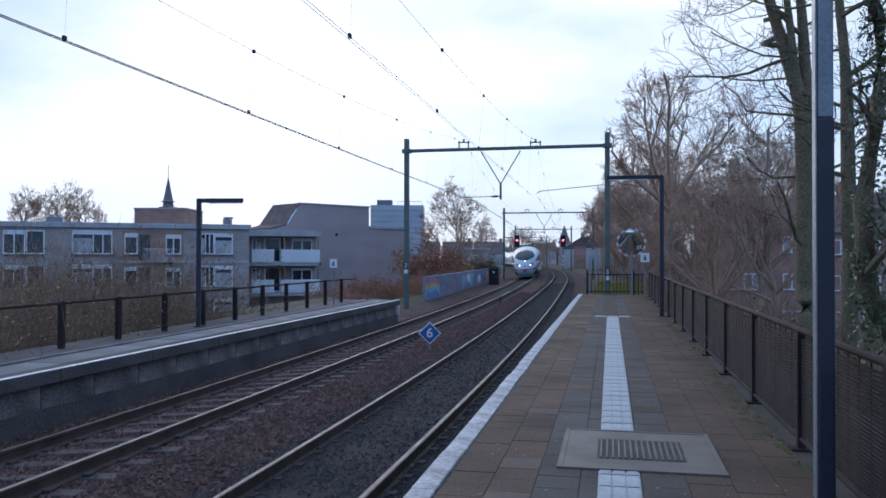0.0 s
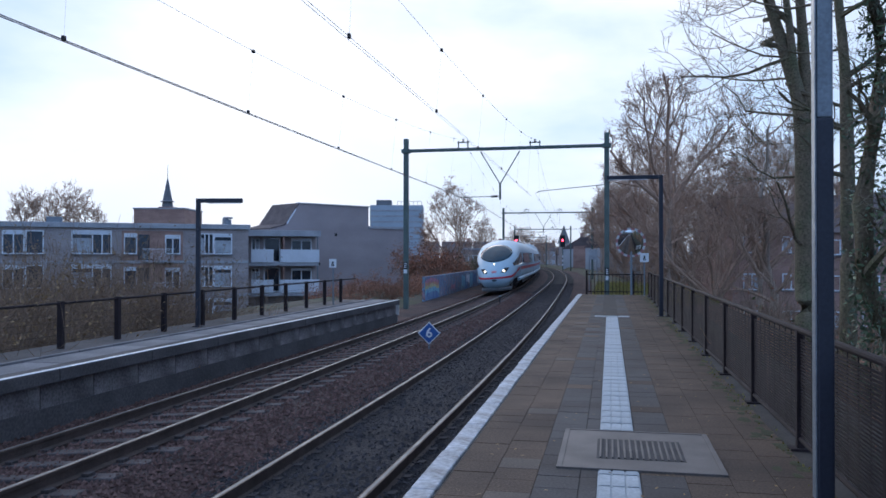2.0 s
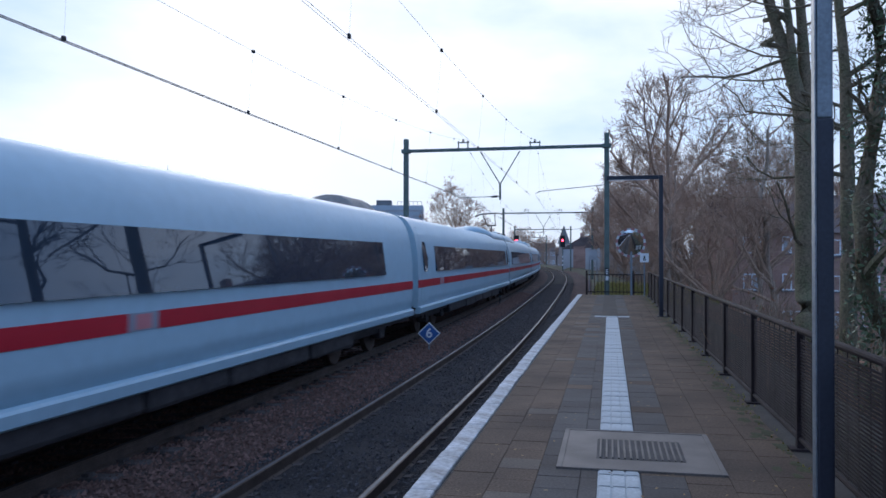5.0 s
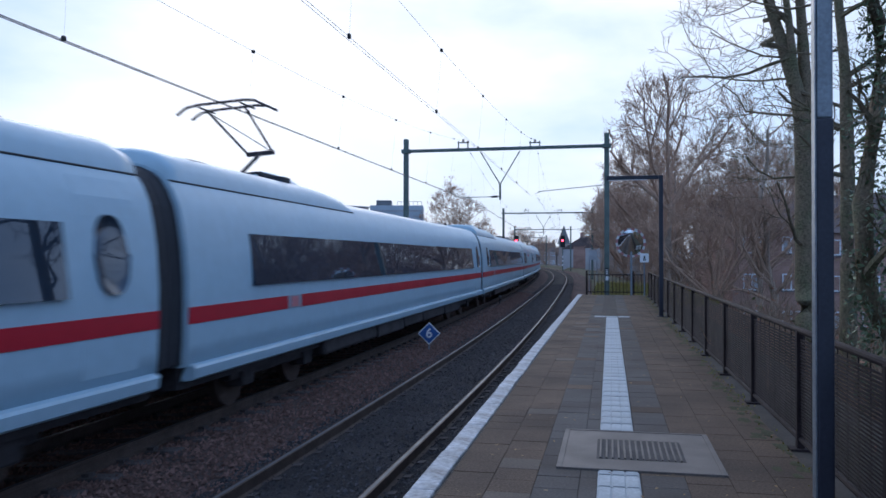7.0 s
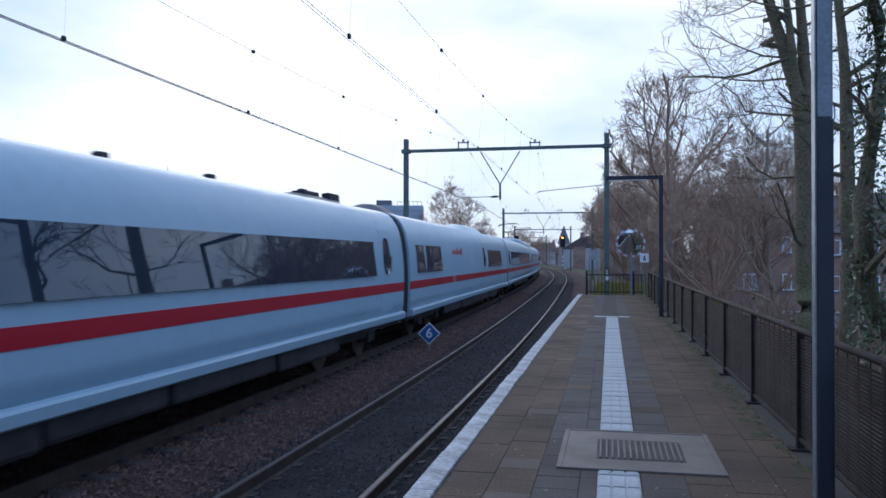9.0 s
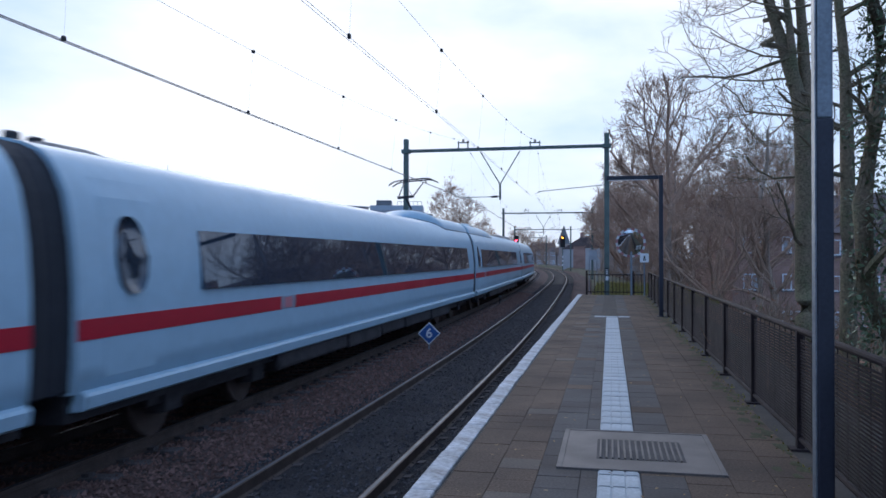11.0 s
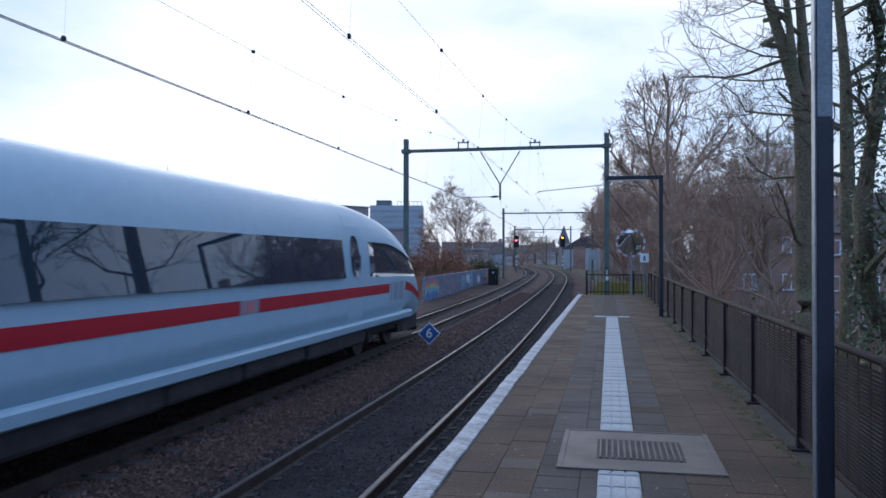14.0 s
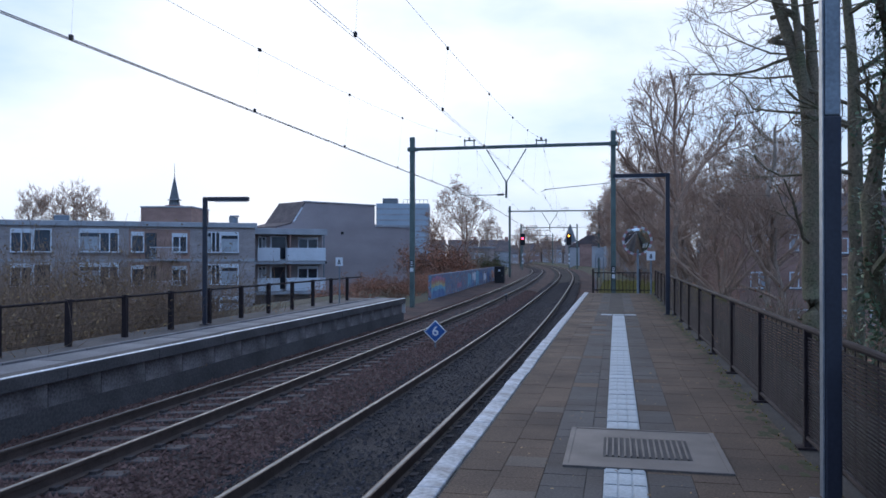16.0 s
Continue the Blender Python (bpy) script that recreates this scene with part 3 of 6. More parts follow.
def board_sign(x, y, z0, zc, w, h, label):
    root = thing("warning_board", label, "sign", Matrix.Translation((x, y, 0)), "platform end signs")
    bm = bmesh.new()
    tube(bm, (0, 0, z0), (0, 0, zc + h * 0.4), 0.028, sides=8)
    part("pole", bm, "galv", root)
    part("board", boxed(-w / 2, w / 2, -0.05, -0.03, zc - h / 2, zc + h / 2, 0.004), "signwhite", root, "white board")
    bm = bmesh.new()
    box(bm, -0.025, 0.03, -0.056, -0.05, zc - 0.02, zc + h * 0.22)
    box(bm, -0.05, -0.01, -0.056, -0.05, zc - h * 0.32, zc - 0.02)
    box(bm, 0.01, 0.05, -0.056, -0.05, zc - h * 0.32, zc - 0.02)
    part("pictogram", bm, "black", root, "small dark pictogram")


board_sign(1.36, 33.3, -0.01, 1.53, 0.34, 0.36, "small white board with a dark pictogram on a post")


# ---- the platform across the tracks ----
LP_X, LP_Z, LP_END = -8.12, -0.13, 30.6


def far_platform():
    root = thing("platform_2", "narrow concrete platform with a panelled front wall", "platform", kind="structure")
    part("platform_body", boxed(-10.4, LP_X - 0.18, -10, LP_END, -1.2, LP_Z - 0.012), "darkconc", root)
    part("footing", boxed(LP_X - 0.18, LP_X - 0.05, -10, LP_END + 0.1, -1.2, -0.70), "darkconc", root)
    p = part("wall_panel", boxed(-0.05, 0.05, -0.62, 0.62, -0.74, LP_Z - 0.20, 0.012), "concrete", root, "stained grey concrete wall panel")
    e = part("edge_beam", boxed(-0.30, 0.08, -1.24, 1.24, LP_Z - 0.20, LP_Z, 0.02), "darkconc", root, "dark overhanging edge beam")
    t = part("paving_slab", boxed(-0.33, 0.33, -0.60, 0.60, LP_Z - 0.012, LP_Z + 0.0, 0.004), "slab", root)
    w = part("edge_line", boxed(-0.07, 0.012, -1.24, 1.24, LP_Z, LP_Z + 0.008), "signwhite", root, "worn pale edge line")
    b = part("back_kerb", boxed(-0.05, 0.05, -0.49, 0.49, LP_Z - 0.05, LP_Z + 0.03, 0.006), "slab", root, "pale concrete kerb")
    def lay(first, name, xs, y0, step, n, dz=0.0):
        k = 0
        for x in xs:
            for i in range(n):
                o = first if k == 0 else new(name, first.data)
                o.parent = root
                o.matrix_basis = Matrix.Translation((x, y0 + step * i, dz + random.uniform(-0.003, 0.003)))
                k += 1
    lay(p, "wall_panel", [LP_X - 0.12], LP_END - 0.62, -1.26, 33)
    lay(e, "edge_beam", [LP_X], LP_END - 1.24, -2.49, 17)
    lay(t, "paving_slab", [LP_X - 0.635], LP_END - 0.6, -1.21, 34)
    lay(w, "edge_line", [LP_X + 0.06], LP_END - 1.24, -2.49, 17)
    lay(b, "back_kerb", [LP_X - 1.03], LP_END - 0.5, -1.0, 41)


far_platform()


def far_fence():
    root = thing("far_platform_fence", "dark steel mesh fence behind the opposite platform", "fence")
    x, step = -9.85, 1.75
    for i in range(14):
        y = 6.1 + step * i
        mesh_fence_panel(x, y, y + step, LP_Z, 0.82, "fence", root, 0.12, 0.004, 0)
        bm = bmesh.new()
        tube(bm, (x, y, LP_Z + 0.82), (x, y + step, LP_Z + 0.82), 0.025, sides=8)
        part("top_rail", bm, "fence", root)
        part("post", boxed(x - 0.05, x + 0.05, y - 0.05, y + 0.05, LP_Z - 0.02, LP_Z + 0.86, 0.008), "fence", root)


far_fence()
lp = thing("platform_lamp", "dark square lamp post on the opposite platform, arm towards the track", "lamp post", Matrix.Translation((-9.72, 17.9, LP_Z)) @ Matrix.Rotation(radians(8), 4, "Z"), "platform lamps")
part("base_plate", boxed(-0.1, 0.1, -0.1, 0.1, -0.02, 0.015, 0.004), "darkpaint", lp)
part("pole", boxed(-0.05, 0.05, -0.05, 0.05, 0.015, 3.08, 0.012), "darkpaint", lp)
part("arm", boxed(0.06, 1.08, -0.05, 0.05, 2.98, 3.08, 0.01), "darkpaint", lp)
part("diffuser", boxed(0.25, 1.04, -0.04, 0.04, 2.962, 2.98, 0.004), "signwhite", lp, "pale unlit lamp diffuser")
board_sign(-9.5, 27.0, LP_Z - 0.02, 1.32, 0.26, 0.30, "small white board with a dark pictogram beside the fence")


def speed_sign():
    root = thing("speed_sign", "blue diamond track sign with a white border and the number 6", "sign", Matrix.Translation((-4.75, 21.2, -0.5)) @ Matrix.Rotation(radians(12), 4, "Z"))
    part("post", boxed(-0.02, 0.02, 0.0, 0.03, -0.46, 0.0), "galv", root)
    r = Matrix.Rotation(radians(45), 4, "Y")
    part("border", boxed(-0.215, 0.215, -0.02, 0.0, -0.215, 0.215, 0.003, m=r), "signwhite", root, "pale grey border")
    part("board", boxed(-0.19, 0.19, -0.026, -0.02, -0.19, 0.19, 0.002, m=r), "signblue", root, "blue face")
    cu = bpy.data.curves.new("digit", "FONT")
    cu.body, cu.size, cu.align_x, cu.align_y, cu.extrude = "6", 0.36, "CENTER", "CENTER", 0.004
    cu.offset = 0.006
    cu.materials.append(M["signwhite"])
    tx = new("digit", cu)
    tx.parent = root
    tx.matrix_basis = Matrix.Translation((0.0, -0.031, 0.0)) @ Matrix.Rotation(radians(90), 4, "X")


speed_sign()


# ---- overhead line ----
def gantry(s, left_d, right_d, z_beam, mast_w, base_l, base_r, detail=True):
    root = thing("overhead_gantry", "green-grey steel portal carrying the overhead wires", "gantry", group="overhead line portals")
    a, b = LEFT.off(s, left_d), RIGHT.off(s - 0.9, right_d)
    t = LEFT.at(s)[2]
    for p, zb in ((a, base_l), (b, base_r)):
        bm = boxed(-mast_w / 2, mast_w / 2, -mast_w / 2, mast_w / 2, zb, z_beam + 0.55, 0.02, m=Matrix.Translation((p.x, p.y, 0)) @ Matrix.Rotation(t, 4, "Z"))
        mast = part("mast", bm, "mast", root)
        if detail:
            part("collar", boxed(-0.2, 0.2, -0.17, 0.17, z_beam - 0.12, z_beam + 0.06, 0.01, m=Matrix.Translation((p.x, p.y, 0))), "mast", root)
    d = (b - a).length
    ang = math.atan2(b.y - a.y, b.x - a.x)
    m = Matrix.Translation((a.x, a.y, 0)) @ Matrix.Rotation(ang, 4, "Z")
    part("beam", boxed(0, d, -0.08, 0.08, z_beam - 0.09, z_beam + 0.05, 0.012, m=m), "mast", root)
    if detail:
        for k in range(12):
            x0 = 0.25 + (d - 0.5) * k / 12
            part("beam_rib", boxed(x0, x0 + 0.03, -0.085, 0.085, z_beam - 0.093, z_beam + 0.053, m=m), "mast", root)
    # insulator frames on the beam, above each track
    for line in (LEFT, RIGHT):
        p = line.off(s, 0.0)
        bm = bmesh.new()
        for dx in (-0.22, 0.22):
            box(bm, dx - 0.025, dx + 0.025, -0.03, 0.03, z_beam + 0.05, z_beam + 0.40)
        box(bm, -0.27, 0.27, -0.03, 0.03, z_beam + 0.30, z_beam + 0.35)
        bmesh.ops.transform(bm, matrix=Matrix.Translation((p.x, p.y, 0)), verts=bm.verts)
        part("insulator_frame", bm, "mast", root)
        bm = bmesh.new()
        for k in range(3):
            tube(bm, (p.x, p.y, z_beam + 0.36 + 0.045 * k), (p.x, p.y, z_beam + 0.385 + 0.045 * k), 0.055, sides=8)
        part("insulator", bm, "insul", root)
    # middle drop post on two raking struts
    mid = (LEFT.off(s, 0) + RIGHT.off(s, 0)) / 2 + Vector((0.05, 0, 0))
    u = (b - a).normalized()
    bm = bmesh.new()
    for k in (-1, 1):
        tube(bm, mid + u * 0.92 * k + Vector((0, 0, z_beam - 0.09)), mid + Vector((0, 0, z_beam - 1.62)), 0.028, sides=6)
    part("raking_strut", bm, "mast", root)
    bm = bmesh.new()
    tube(bm, mid + Vector((0, 0, z_beam - 1.60)), mid + Vector((0, 0, z_beam - 2.34)), 0.05, sides=8)
    part("drop_post", bm, "mast", root)
    arm_z = z_beam - 2.18
    bm = bmesh.new()
    lw, rw = LEFT.off(s, -0.1), RIGHT.off(s, 0.15)
    tube(bm, mid + Vector((-0.05, 0, arm_z)), Vector((lw.x, lw.y, arm_z - 0.06)), 0.018, sides=6)
    tube(bm, Vector((lw.x, lw.y, arm_z - 0.06)), Vector((lw.x - 0.35, lw.y, arm_z + 0.04)), 0.014, sides=6)
    part("registration_arm", bm, "mast", root)
    bm = bmesh.new()
    tube(bm, mid + Vector((-0.12, 0, arm_z)), mid + Vector((-0.42, 0, arm_z - 0.015)), 0.05, sides=8)
    part("insulator", bm, "insul", root)
    bm = bmesh.new()
    tube(bm, Vector((b.x, b.y, arm_z + 0.42)), Vector((rw.x, rw.y, arm_z + 0.22)), 0.018, sides=6)
    tube(bm, Vector((rw.x + 0.1, rw.y, arm_z + 0.22)), Vector((rw.x - 0.15, rw.y, arm_z + 0.12)), 0.014, sides=6)
    part("registration_arm", bm, "mast", root)
    return root, a, b


G1, GA, GB = gantry(36.6, -2.72, 3.25, 6.56, 0.22, -0.9, -0.9)
gantry(91.5, -2.6, 3.6, 6.60, 0.24, -0.9, -0.9)
gantry(146.0, -2.6, 3.2, 6.60, 0.24, -0.9, -0.9, False)
gantry(205.0, -2.6, 3.0, 6.60, 0.24, -0.9, -0.9, False)
for p in (GA, GB):
    root = thing("mast_board", "black and white mast number board", "sign", Matrix.Translation((p.x, p.y, 0)))
    z = 1.0 if p is GA else 0.75
    part("board", boxed(-0.09, 0.09, -0.14, -0.115, z, z + 0.32, 0.004), "black", root)
    bm = bmesh.new()
    for k in range(3):
        box(bm, -0.05, 0.06, -0.144, -0.14, z + 0.05 + 0.085 * k, z + 0.09 + 0.085 * k)
    part("mark", bm, "signwhite", root, "pale bars")
    part("plate", boxed(-0.08, 0.08, -0.14, -0.115, z - 0.22, z - 0.04, 0.004), "signwhite", root)


def overhead_wires():
    spans = [(-20.0, 36.6), (36.6, 91.5), (91.5, 146.0), (146.0, 205.0)]
    for line in (LEFT, RIGHT):
        root = thing("overhead_wire", "thin dark contact wires hung from a sagging carrying wire", "overhead wire")
        for s0, s1 in spans:
            n = 22
            top, con = [], []
            for i in range(n + 1):
                k = i / n
                s = s0 + (s1 - s0) * k
                q = (2 * k - 1) ** 2
                zig = 0.12 * math.cos(math.pi * k)
                top.append(line.off(s, 0.0, 5.28 + 1.72 * q))
                con.append(line.off(s, -0.06 + zig, 4.18 + 0.22 * q))
            bm = bmesh.new()
            polytube(bm, top, 0.003, 5)
            part("carrying_wire", bm, "wire", root)
            for d in (-0.025, 0.025):
                bm = bmesh.new()
                polytube(bm, [p + Vector((d, 0, 0)) for p in con], 0.0075 if line is LEFT else 0.003, 5)
                part("contact_wire", bm, "wire", root)
            for i in range(1, n, 2):
                bm = bmesh.new()
                tube(bm, con[i], top[i], 0.0012, sides=4)
                box(bm, con[i].x - 0.018, con[i].x + 0.018, con[i].y - 0.03, con[i].y + 0.03, con[i].z + 0.0, con[i].z + 0.06, 0.006)
                box(bm, top[i].x - 0.02, top[i].x + 0.02, top[i].y - 0.04, top[i].y + 0.04, top[i].z - 0.03, top[i].z + 0.02)
                part("dropper", bm, "wire", root)


overhead_wires()


# ---- the train: eight rigid cars, +y is the way it runs, z from the rail head ----
CAR, NOSE = 24.775, 25.835
BODY = [(0.93, 0.0), (0.955, 0.10), (0.982, 0.245), (1.0, 0.39), (1.0, 0.54), (0.985, 0.648), (0.96, 0.74), (0.91, 0.813), (0.85, 0.868), (0.78, 0.905), (0.66, 0.938), (0.48, 0.967), (0.25, 0.989), (0.0, 1.0)]
SNOUT = [(0.45, 0.0), (0.76, 0.10), (0.93, 0.24), (1.0, 0.38), (0.985, 0.48), (0.94, 0.58), (0.88, 0.66), (0.80, 0.745), (0.70, 0.815), (0.58, 0.88), (0.43, 0.935), (0.28, 0.97), (0.14, 0.99), (0.0, 1.0)]
FLOOR_Z, ROOF_Z, HALF = 0.83, 3.56, 1.44


def smooth01(a):
    a = min(1.0, max(0.0, a))
    return a * a * (3 - 2 * a)


def section(d):
    """Half width, bottom, top and blend of the body at d metres behind the tip of the nose."""
    w = HALF * (1 - (1 - min(d / 4.6, 1)) ** 2) ** 0.42
    top = 1.0 + (ROOF_Z - 1.0) * (1 - (1 - min(d / 8.2, 1)) ** 2) ** 0.72
    low = 1.0 - 0.70 * (1 - (1 - min(d / 0.8, 1)) ** 2) ** 0.5
    low += (FLOOR_Z - 0.30) * smooth01((d - 1.1) / 2.3)
    return w, low, top, smooth01(d / 5.0)


def outline(d):
    w, low, top, k = section(d)
    return [(w * (a[0] * (1 - k) + b[0] * k), low + (top - low) * (a[1] * (1 - k) + b[1] * k)) for a, b in zip(SNOUT, BODY)]


def half_width(d, z):
    pts = outline(d)
    if z <= pts[0][1] or z >= pts[-1][1]:
        return 0.0
    return float(np.interp(z, [p[1] for p in pts], [p[0] for p in pts]))


def nose_depth(x, z):
    """How far behind the tip the surface lies, seen from straight ahead."""
    x = max(abs(x), 0.006)
    lo, hi = 0.0, 8.0
    for i in range(160):
        d = 0.0005 + 8.0 * (i / 160) ** 2
        if half_width(d, z) >= abs(x):
            hi = d
            break
        lo = d
    for _ in range(18):
        m = (lo + hi) / 2
        lo, hi = (lo, m) if half_width(m, z) >= abs(x) else (m, hi)
    return hi


def shell(ds, y_of, parent, name):
    verts, faces = [], []
    rows = []
    for d in ds:
        o = outline(d)
        ring = [(-x, y_of(d), z) for x, z in o] + [(x, y_of(d), z) for x, z in o[-2::-1]]
        rows.append(range(len(verts), len(verts) + len(ring)))
        verts += ring
    for a, b in zip(rows[:-1], rows[1:]):
        n = len(a)
        for i in range(n):
            faces.append((a[i], a[(i + 1) % n], b[(i + 1) % n], b[i]))
    for ring, flip in ((rows[-1], 1), (rows[0], -1)):      # end walls on vertices of their own
        k = len(verts)
        verts += [verts[i] for i in ring]
        faces.append(tuple(range(k, len(verts)))[::flip])
    return raw(name, verts, faces, "body", parent, smooth=True)


def side_patch(name, y0, y1, lo, hi, material, parent, d_of, out=0.007, nu=8, nv=5, label="", sides=(-1, 1)):
    """A panel that follows the body side between y0 and y1; lo and hi give its lower and upper edge at each share of its length."""
    made = []
    for side in sides:
        verts, faces = [], []
        low_out, high_out = out if isinstance(out, tuple) else (out, out)
        for front in (True, False):
            for i in range(nu + 1):
                u = i / nu
                y = y0 + (y1 - y0) * u
                a, b = (lo(u) if callable(lo) else lo), (hi(u) if callable(hi) else hi)
                for j in range(nv + 1):
                    z = a + (b - a) * j / nv
                    lift = low_out + (high_out - low_out) * j / nv if front else -0.012
                    verts.append((side * (half_width(d_of(y), z) + lift), y, z))
        w, n = nv + 1, (nu + 1) * (nv + 1)
        for i in range(nu):
            for j in range(nv):
                faces.append((i * w + j, (i + 1) * w + j, (i + 1) * w + j + 1, i * w + j + 1))
        rim = [i * w for i in range(nu + 1)] + [nu * w + j for j in range(1, nv + 1)] + [i * w + nv for i in range(nu - 1, -1, -1)] + [j for j in range(nv - 1, 0, -1)]
        for a, b in zip(rim, rim[1:] + rim[:1]):
            faces.append((a, b, b + n, a + n))
        ob = raw(name, verts, faces, material, parent, label)
        ob.data.polygons.foreach_set("use_smooth", [nv == 5 and nu == 14 and k < nu * nv for k in range(len(faces))])
        made.append(ob)
    return made


def front_patch(name, pts_of, material, parent, tip, out=0.008, rings=7, label=""):
    """A panel on the nose: pts_of(r) gives its outline in x, z at a share r of its size."""
    verts, faces, rows = [], [], []
    for k in range(rings + 1):
        pts = pts_of(k / rings)
        rows.append(range(len(verts), len(verts) + len(pts)))
        for x, z in pts:
            d = nose_depth(x, z)
            verts.append((x * (1 + out), tip - d + out, z + out * 0.8))
    last = rows[-1]
    rows.append(range(len(verts), len(verts) + len(last)))
    for i in last:
        x, y, z = verts[i]
        verts.append((x * 0.985, y - 0.03, z - 0.01))
    for a, b in zip(rows[:-1], rows[1:]):
        n = len(a)
        for i in range(n):
            faces.append((a[i], a[(i + 1) % n], b[(i + 1) % n], b[i]))
    return raw(name, verts, faces, material, parent, label, smooth=True)


def roof_hump(name, y0, y1, width, height, material, parent, ease=1.2, label="", ease_b=None):
    verts, faces, nu, nv = [], [], 24, 8
    eb = ease if ease_b is None else ease_b
    for i in range(nu + 1):
        y = y0 + (y1 - y0) * i / nu
        k = smooth01((y - y0) / ease) * smooth01((y1 - y) / eb)
        for j in range(nv + 1):
            v = -1 + 2 * j / nv
            x = v * width * (0.75 + 0.25 * k)
            base = float(np.interp(abs(x), [p[0] * HALF for p in BODY[::-1]], [FLOOR_Z + (ROOF_Z - FLOOR_Z) * p[1] for p in BODY[::-1]]))
            verts.append((x, y, base - 0.03 + (height * k + 0.03) * (1 - abs(v) ** 3.5)))
    w = nv + 1
    for i in range(nu):
        for j in range(nv):
            faces.append((i * w + j, i * w + j + 1, (i + 1) * w + j + 1, (i + 1) * w + j))
    return raw(name, verts, faces, material, parent, label, smooth=True)


def body_top(x):
    return float(np.interp(abs(x), [p[0] * HALF for p in BODY[:2:-1]], [FLOOR_Z + (ROOF_Z - FLOOR_Z) * p[1] for p in BODY[:2:-1]]))


def roof_lid(y0, y1, parent, tail_end, rise=0.54):
    """A long roof fairing from the coupled end at y0 to y1; its far end slopes down or sweeps up to the ridge."""
    n, m, ws = 30, 18, 1.24
    verts, faces, seams = [], [], ([], [])
    zs = body_top(ws)
    for i in range(n + 1):
        u = i / n
        y = y0 + (y1 - y0) * u
        left = abs(y1 - y)
        k = smooth01(abs(y - y0) / 0.35 + 0.62)
        if tail_end == "slope":
            w, k = ws, k * (1 - (1 - min(left / 2.2, 1.0)) ** 2) ** 0.6
        else:
            w = 0.10 + (ws - 0.10) * smooth01(left / 2.8)
            k *= smooth01(left / 1.6 + 0.05)
        for j in range(m + 1):
            v = math.sin(math.pi * (j / m - 0.5))
            x = w * v
            low = body_top(x) + 0.004
            edge = body_top(w)
            top = edge + (rise - 0.38 * (1 - w / ws)) * (1 - abs(v) ** 2.6) ** (1 / 2.6)
            verts.append((x, y, low + max(0.0, top - low) * k - 0.012 * (j in (0, m))))
        for q, j in ((0, 0), (1, m)):
            seams[q].append(Vector(verts[i * (m + 1) + j]) + Vector((0, 0, 0.012)))
    r = m + 1
    for i in range(n):
        for j in range(m):
            f = (i * r + j, i * r + j + 1, (i + 1) * r + j + 1, (i + 1) * r + j)
            faces.append(f if y1 > y0 else f[::-1])
    faces.append(tuple(range(m, -1, -1)) if y1 > y0 else tuple(range(m + 1)))
    lid = raw("roof_fairing", verts, faces, "body", parent, "white roof fairing", smooth=True)
    for pts in seams:
        bm = bmesh.new()
        polytube(bm, pts, 0.014, 6)
        part("seam", bm, "bellows", lid, "dark rubber seam")
    return lid


def roof_gear_and_gaps(parent, items, base=3.66):
    """Dark insulators, bars and hoods on a roof fairing; some stand for shaded openings."""
    for x, y, w, d, hh in items:
        part("roof_device_or_gap", boxed(x - w, x + w, y - d, y + d, base - 0.10, base + hh, min(w, d) * 0.5), "bellows", parent)


def oval(half, mid):
    return (lambda u: mid - half * (1 - abs(2 * u - 1) ** 2.6) ** 0.5), (lambda u: mid + half * (1 - abs(2 * u - 1) ** 2.6) ** 0.5)


def bogie(y, parent):
    bm = bmesh.new()
    for x in (-1.0, 1.0):
        box(bm, x - 0.09, x + 0.09, y - 1.75, y + 1.75, 0.42, 0.62, 0.03)
        for dy in (-1.25, 1.25):
            box(bm, x - 0.14, x + 0.14, y + dy - 0.2, y + dy + 0.2, 0.3, 0.6, 0.03)
            tube(bm, (x, y + dy * 0.45, 0.55), (x, y + dy * 0.45, 0.95), 0.10, sides=8)
    box(bm, -1.0, 1.0, y - 0.3, y + 0.3, 0.45, 0.75, 0.04)
    b = part("bogie", bm, "under", parent, "grimy wheel bogie")
    for dy in (-1.25, 1.25):
        for x in (-0.75, 0.75):
            bm = bmesh.new()
            tube(bm, (x - 0.065, y + dy, 0.455), (x + 0.065, y + dy, 0.455), 0.455, sides=24)
            part("wheel", bm, "rail", b)


def door(yc, parent, d_of):
    side_patch("door", yc - 0.48, yc + 0.48, FLOOR_Z + 0.12, 3.05, "body", parent, d_of, out=0.003, nu=2, nv=10, label="flush white train door")
    lo, hi = oval(0.43, 2.22)
    side_patch("door_window", yc - 0.29, yc + 0.29, lo, hi, "trainglass", parent, d_of, out=(0.040, 0.010), nu=14, nv=5, label="dark oval door window")


def stripe(y0, y1, parent, d_of):
    side_patch("red_stripe", y0, y1, 1.36, 1.57, "stripe", parent, d_of, out=0.010, nu=2, nv=2, label="red waist stripe")


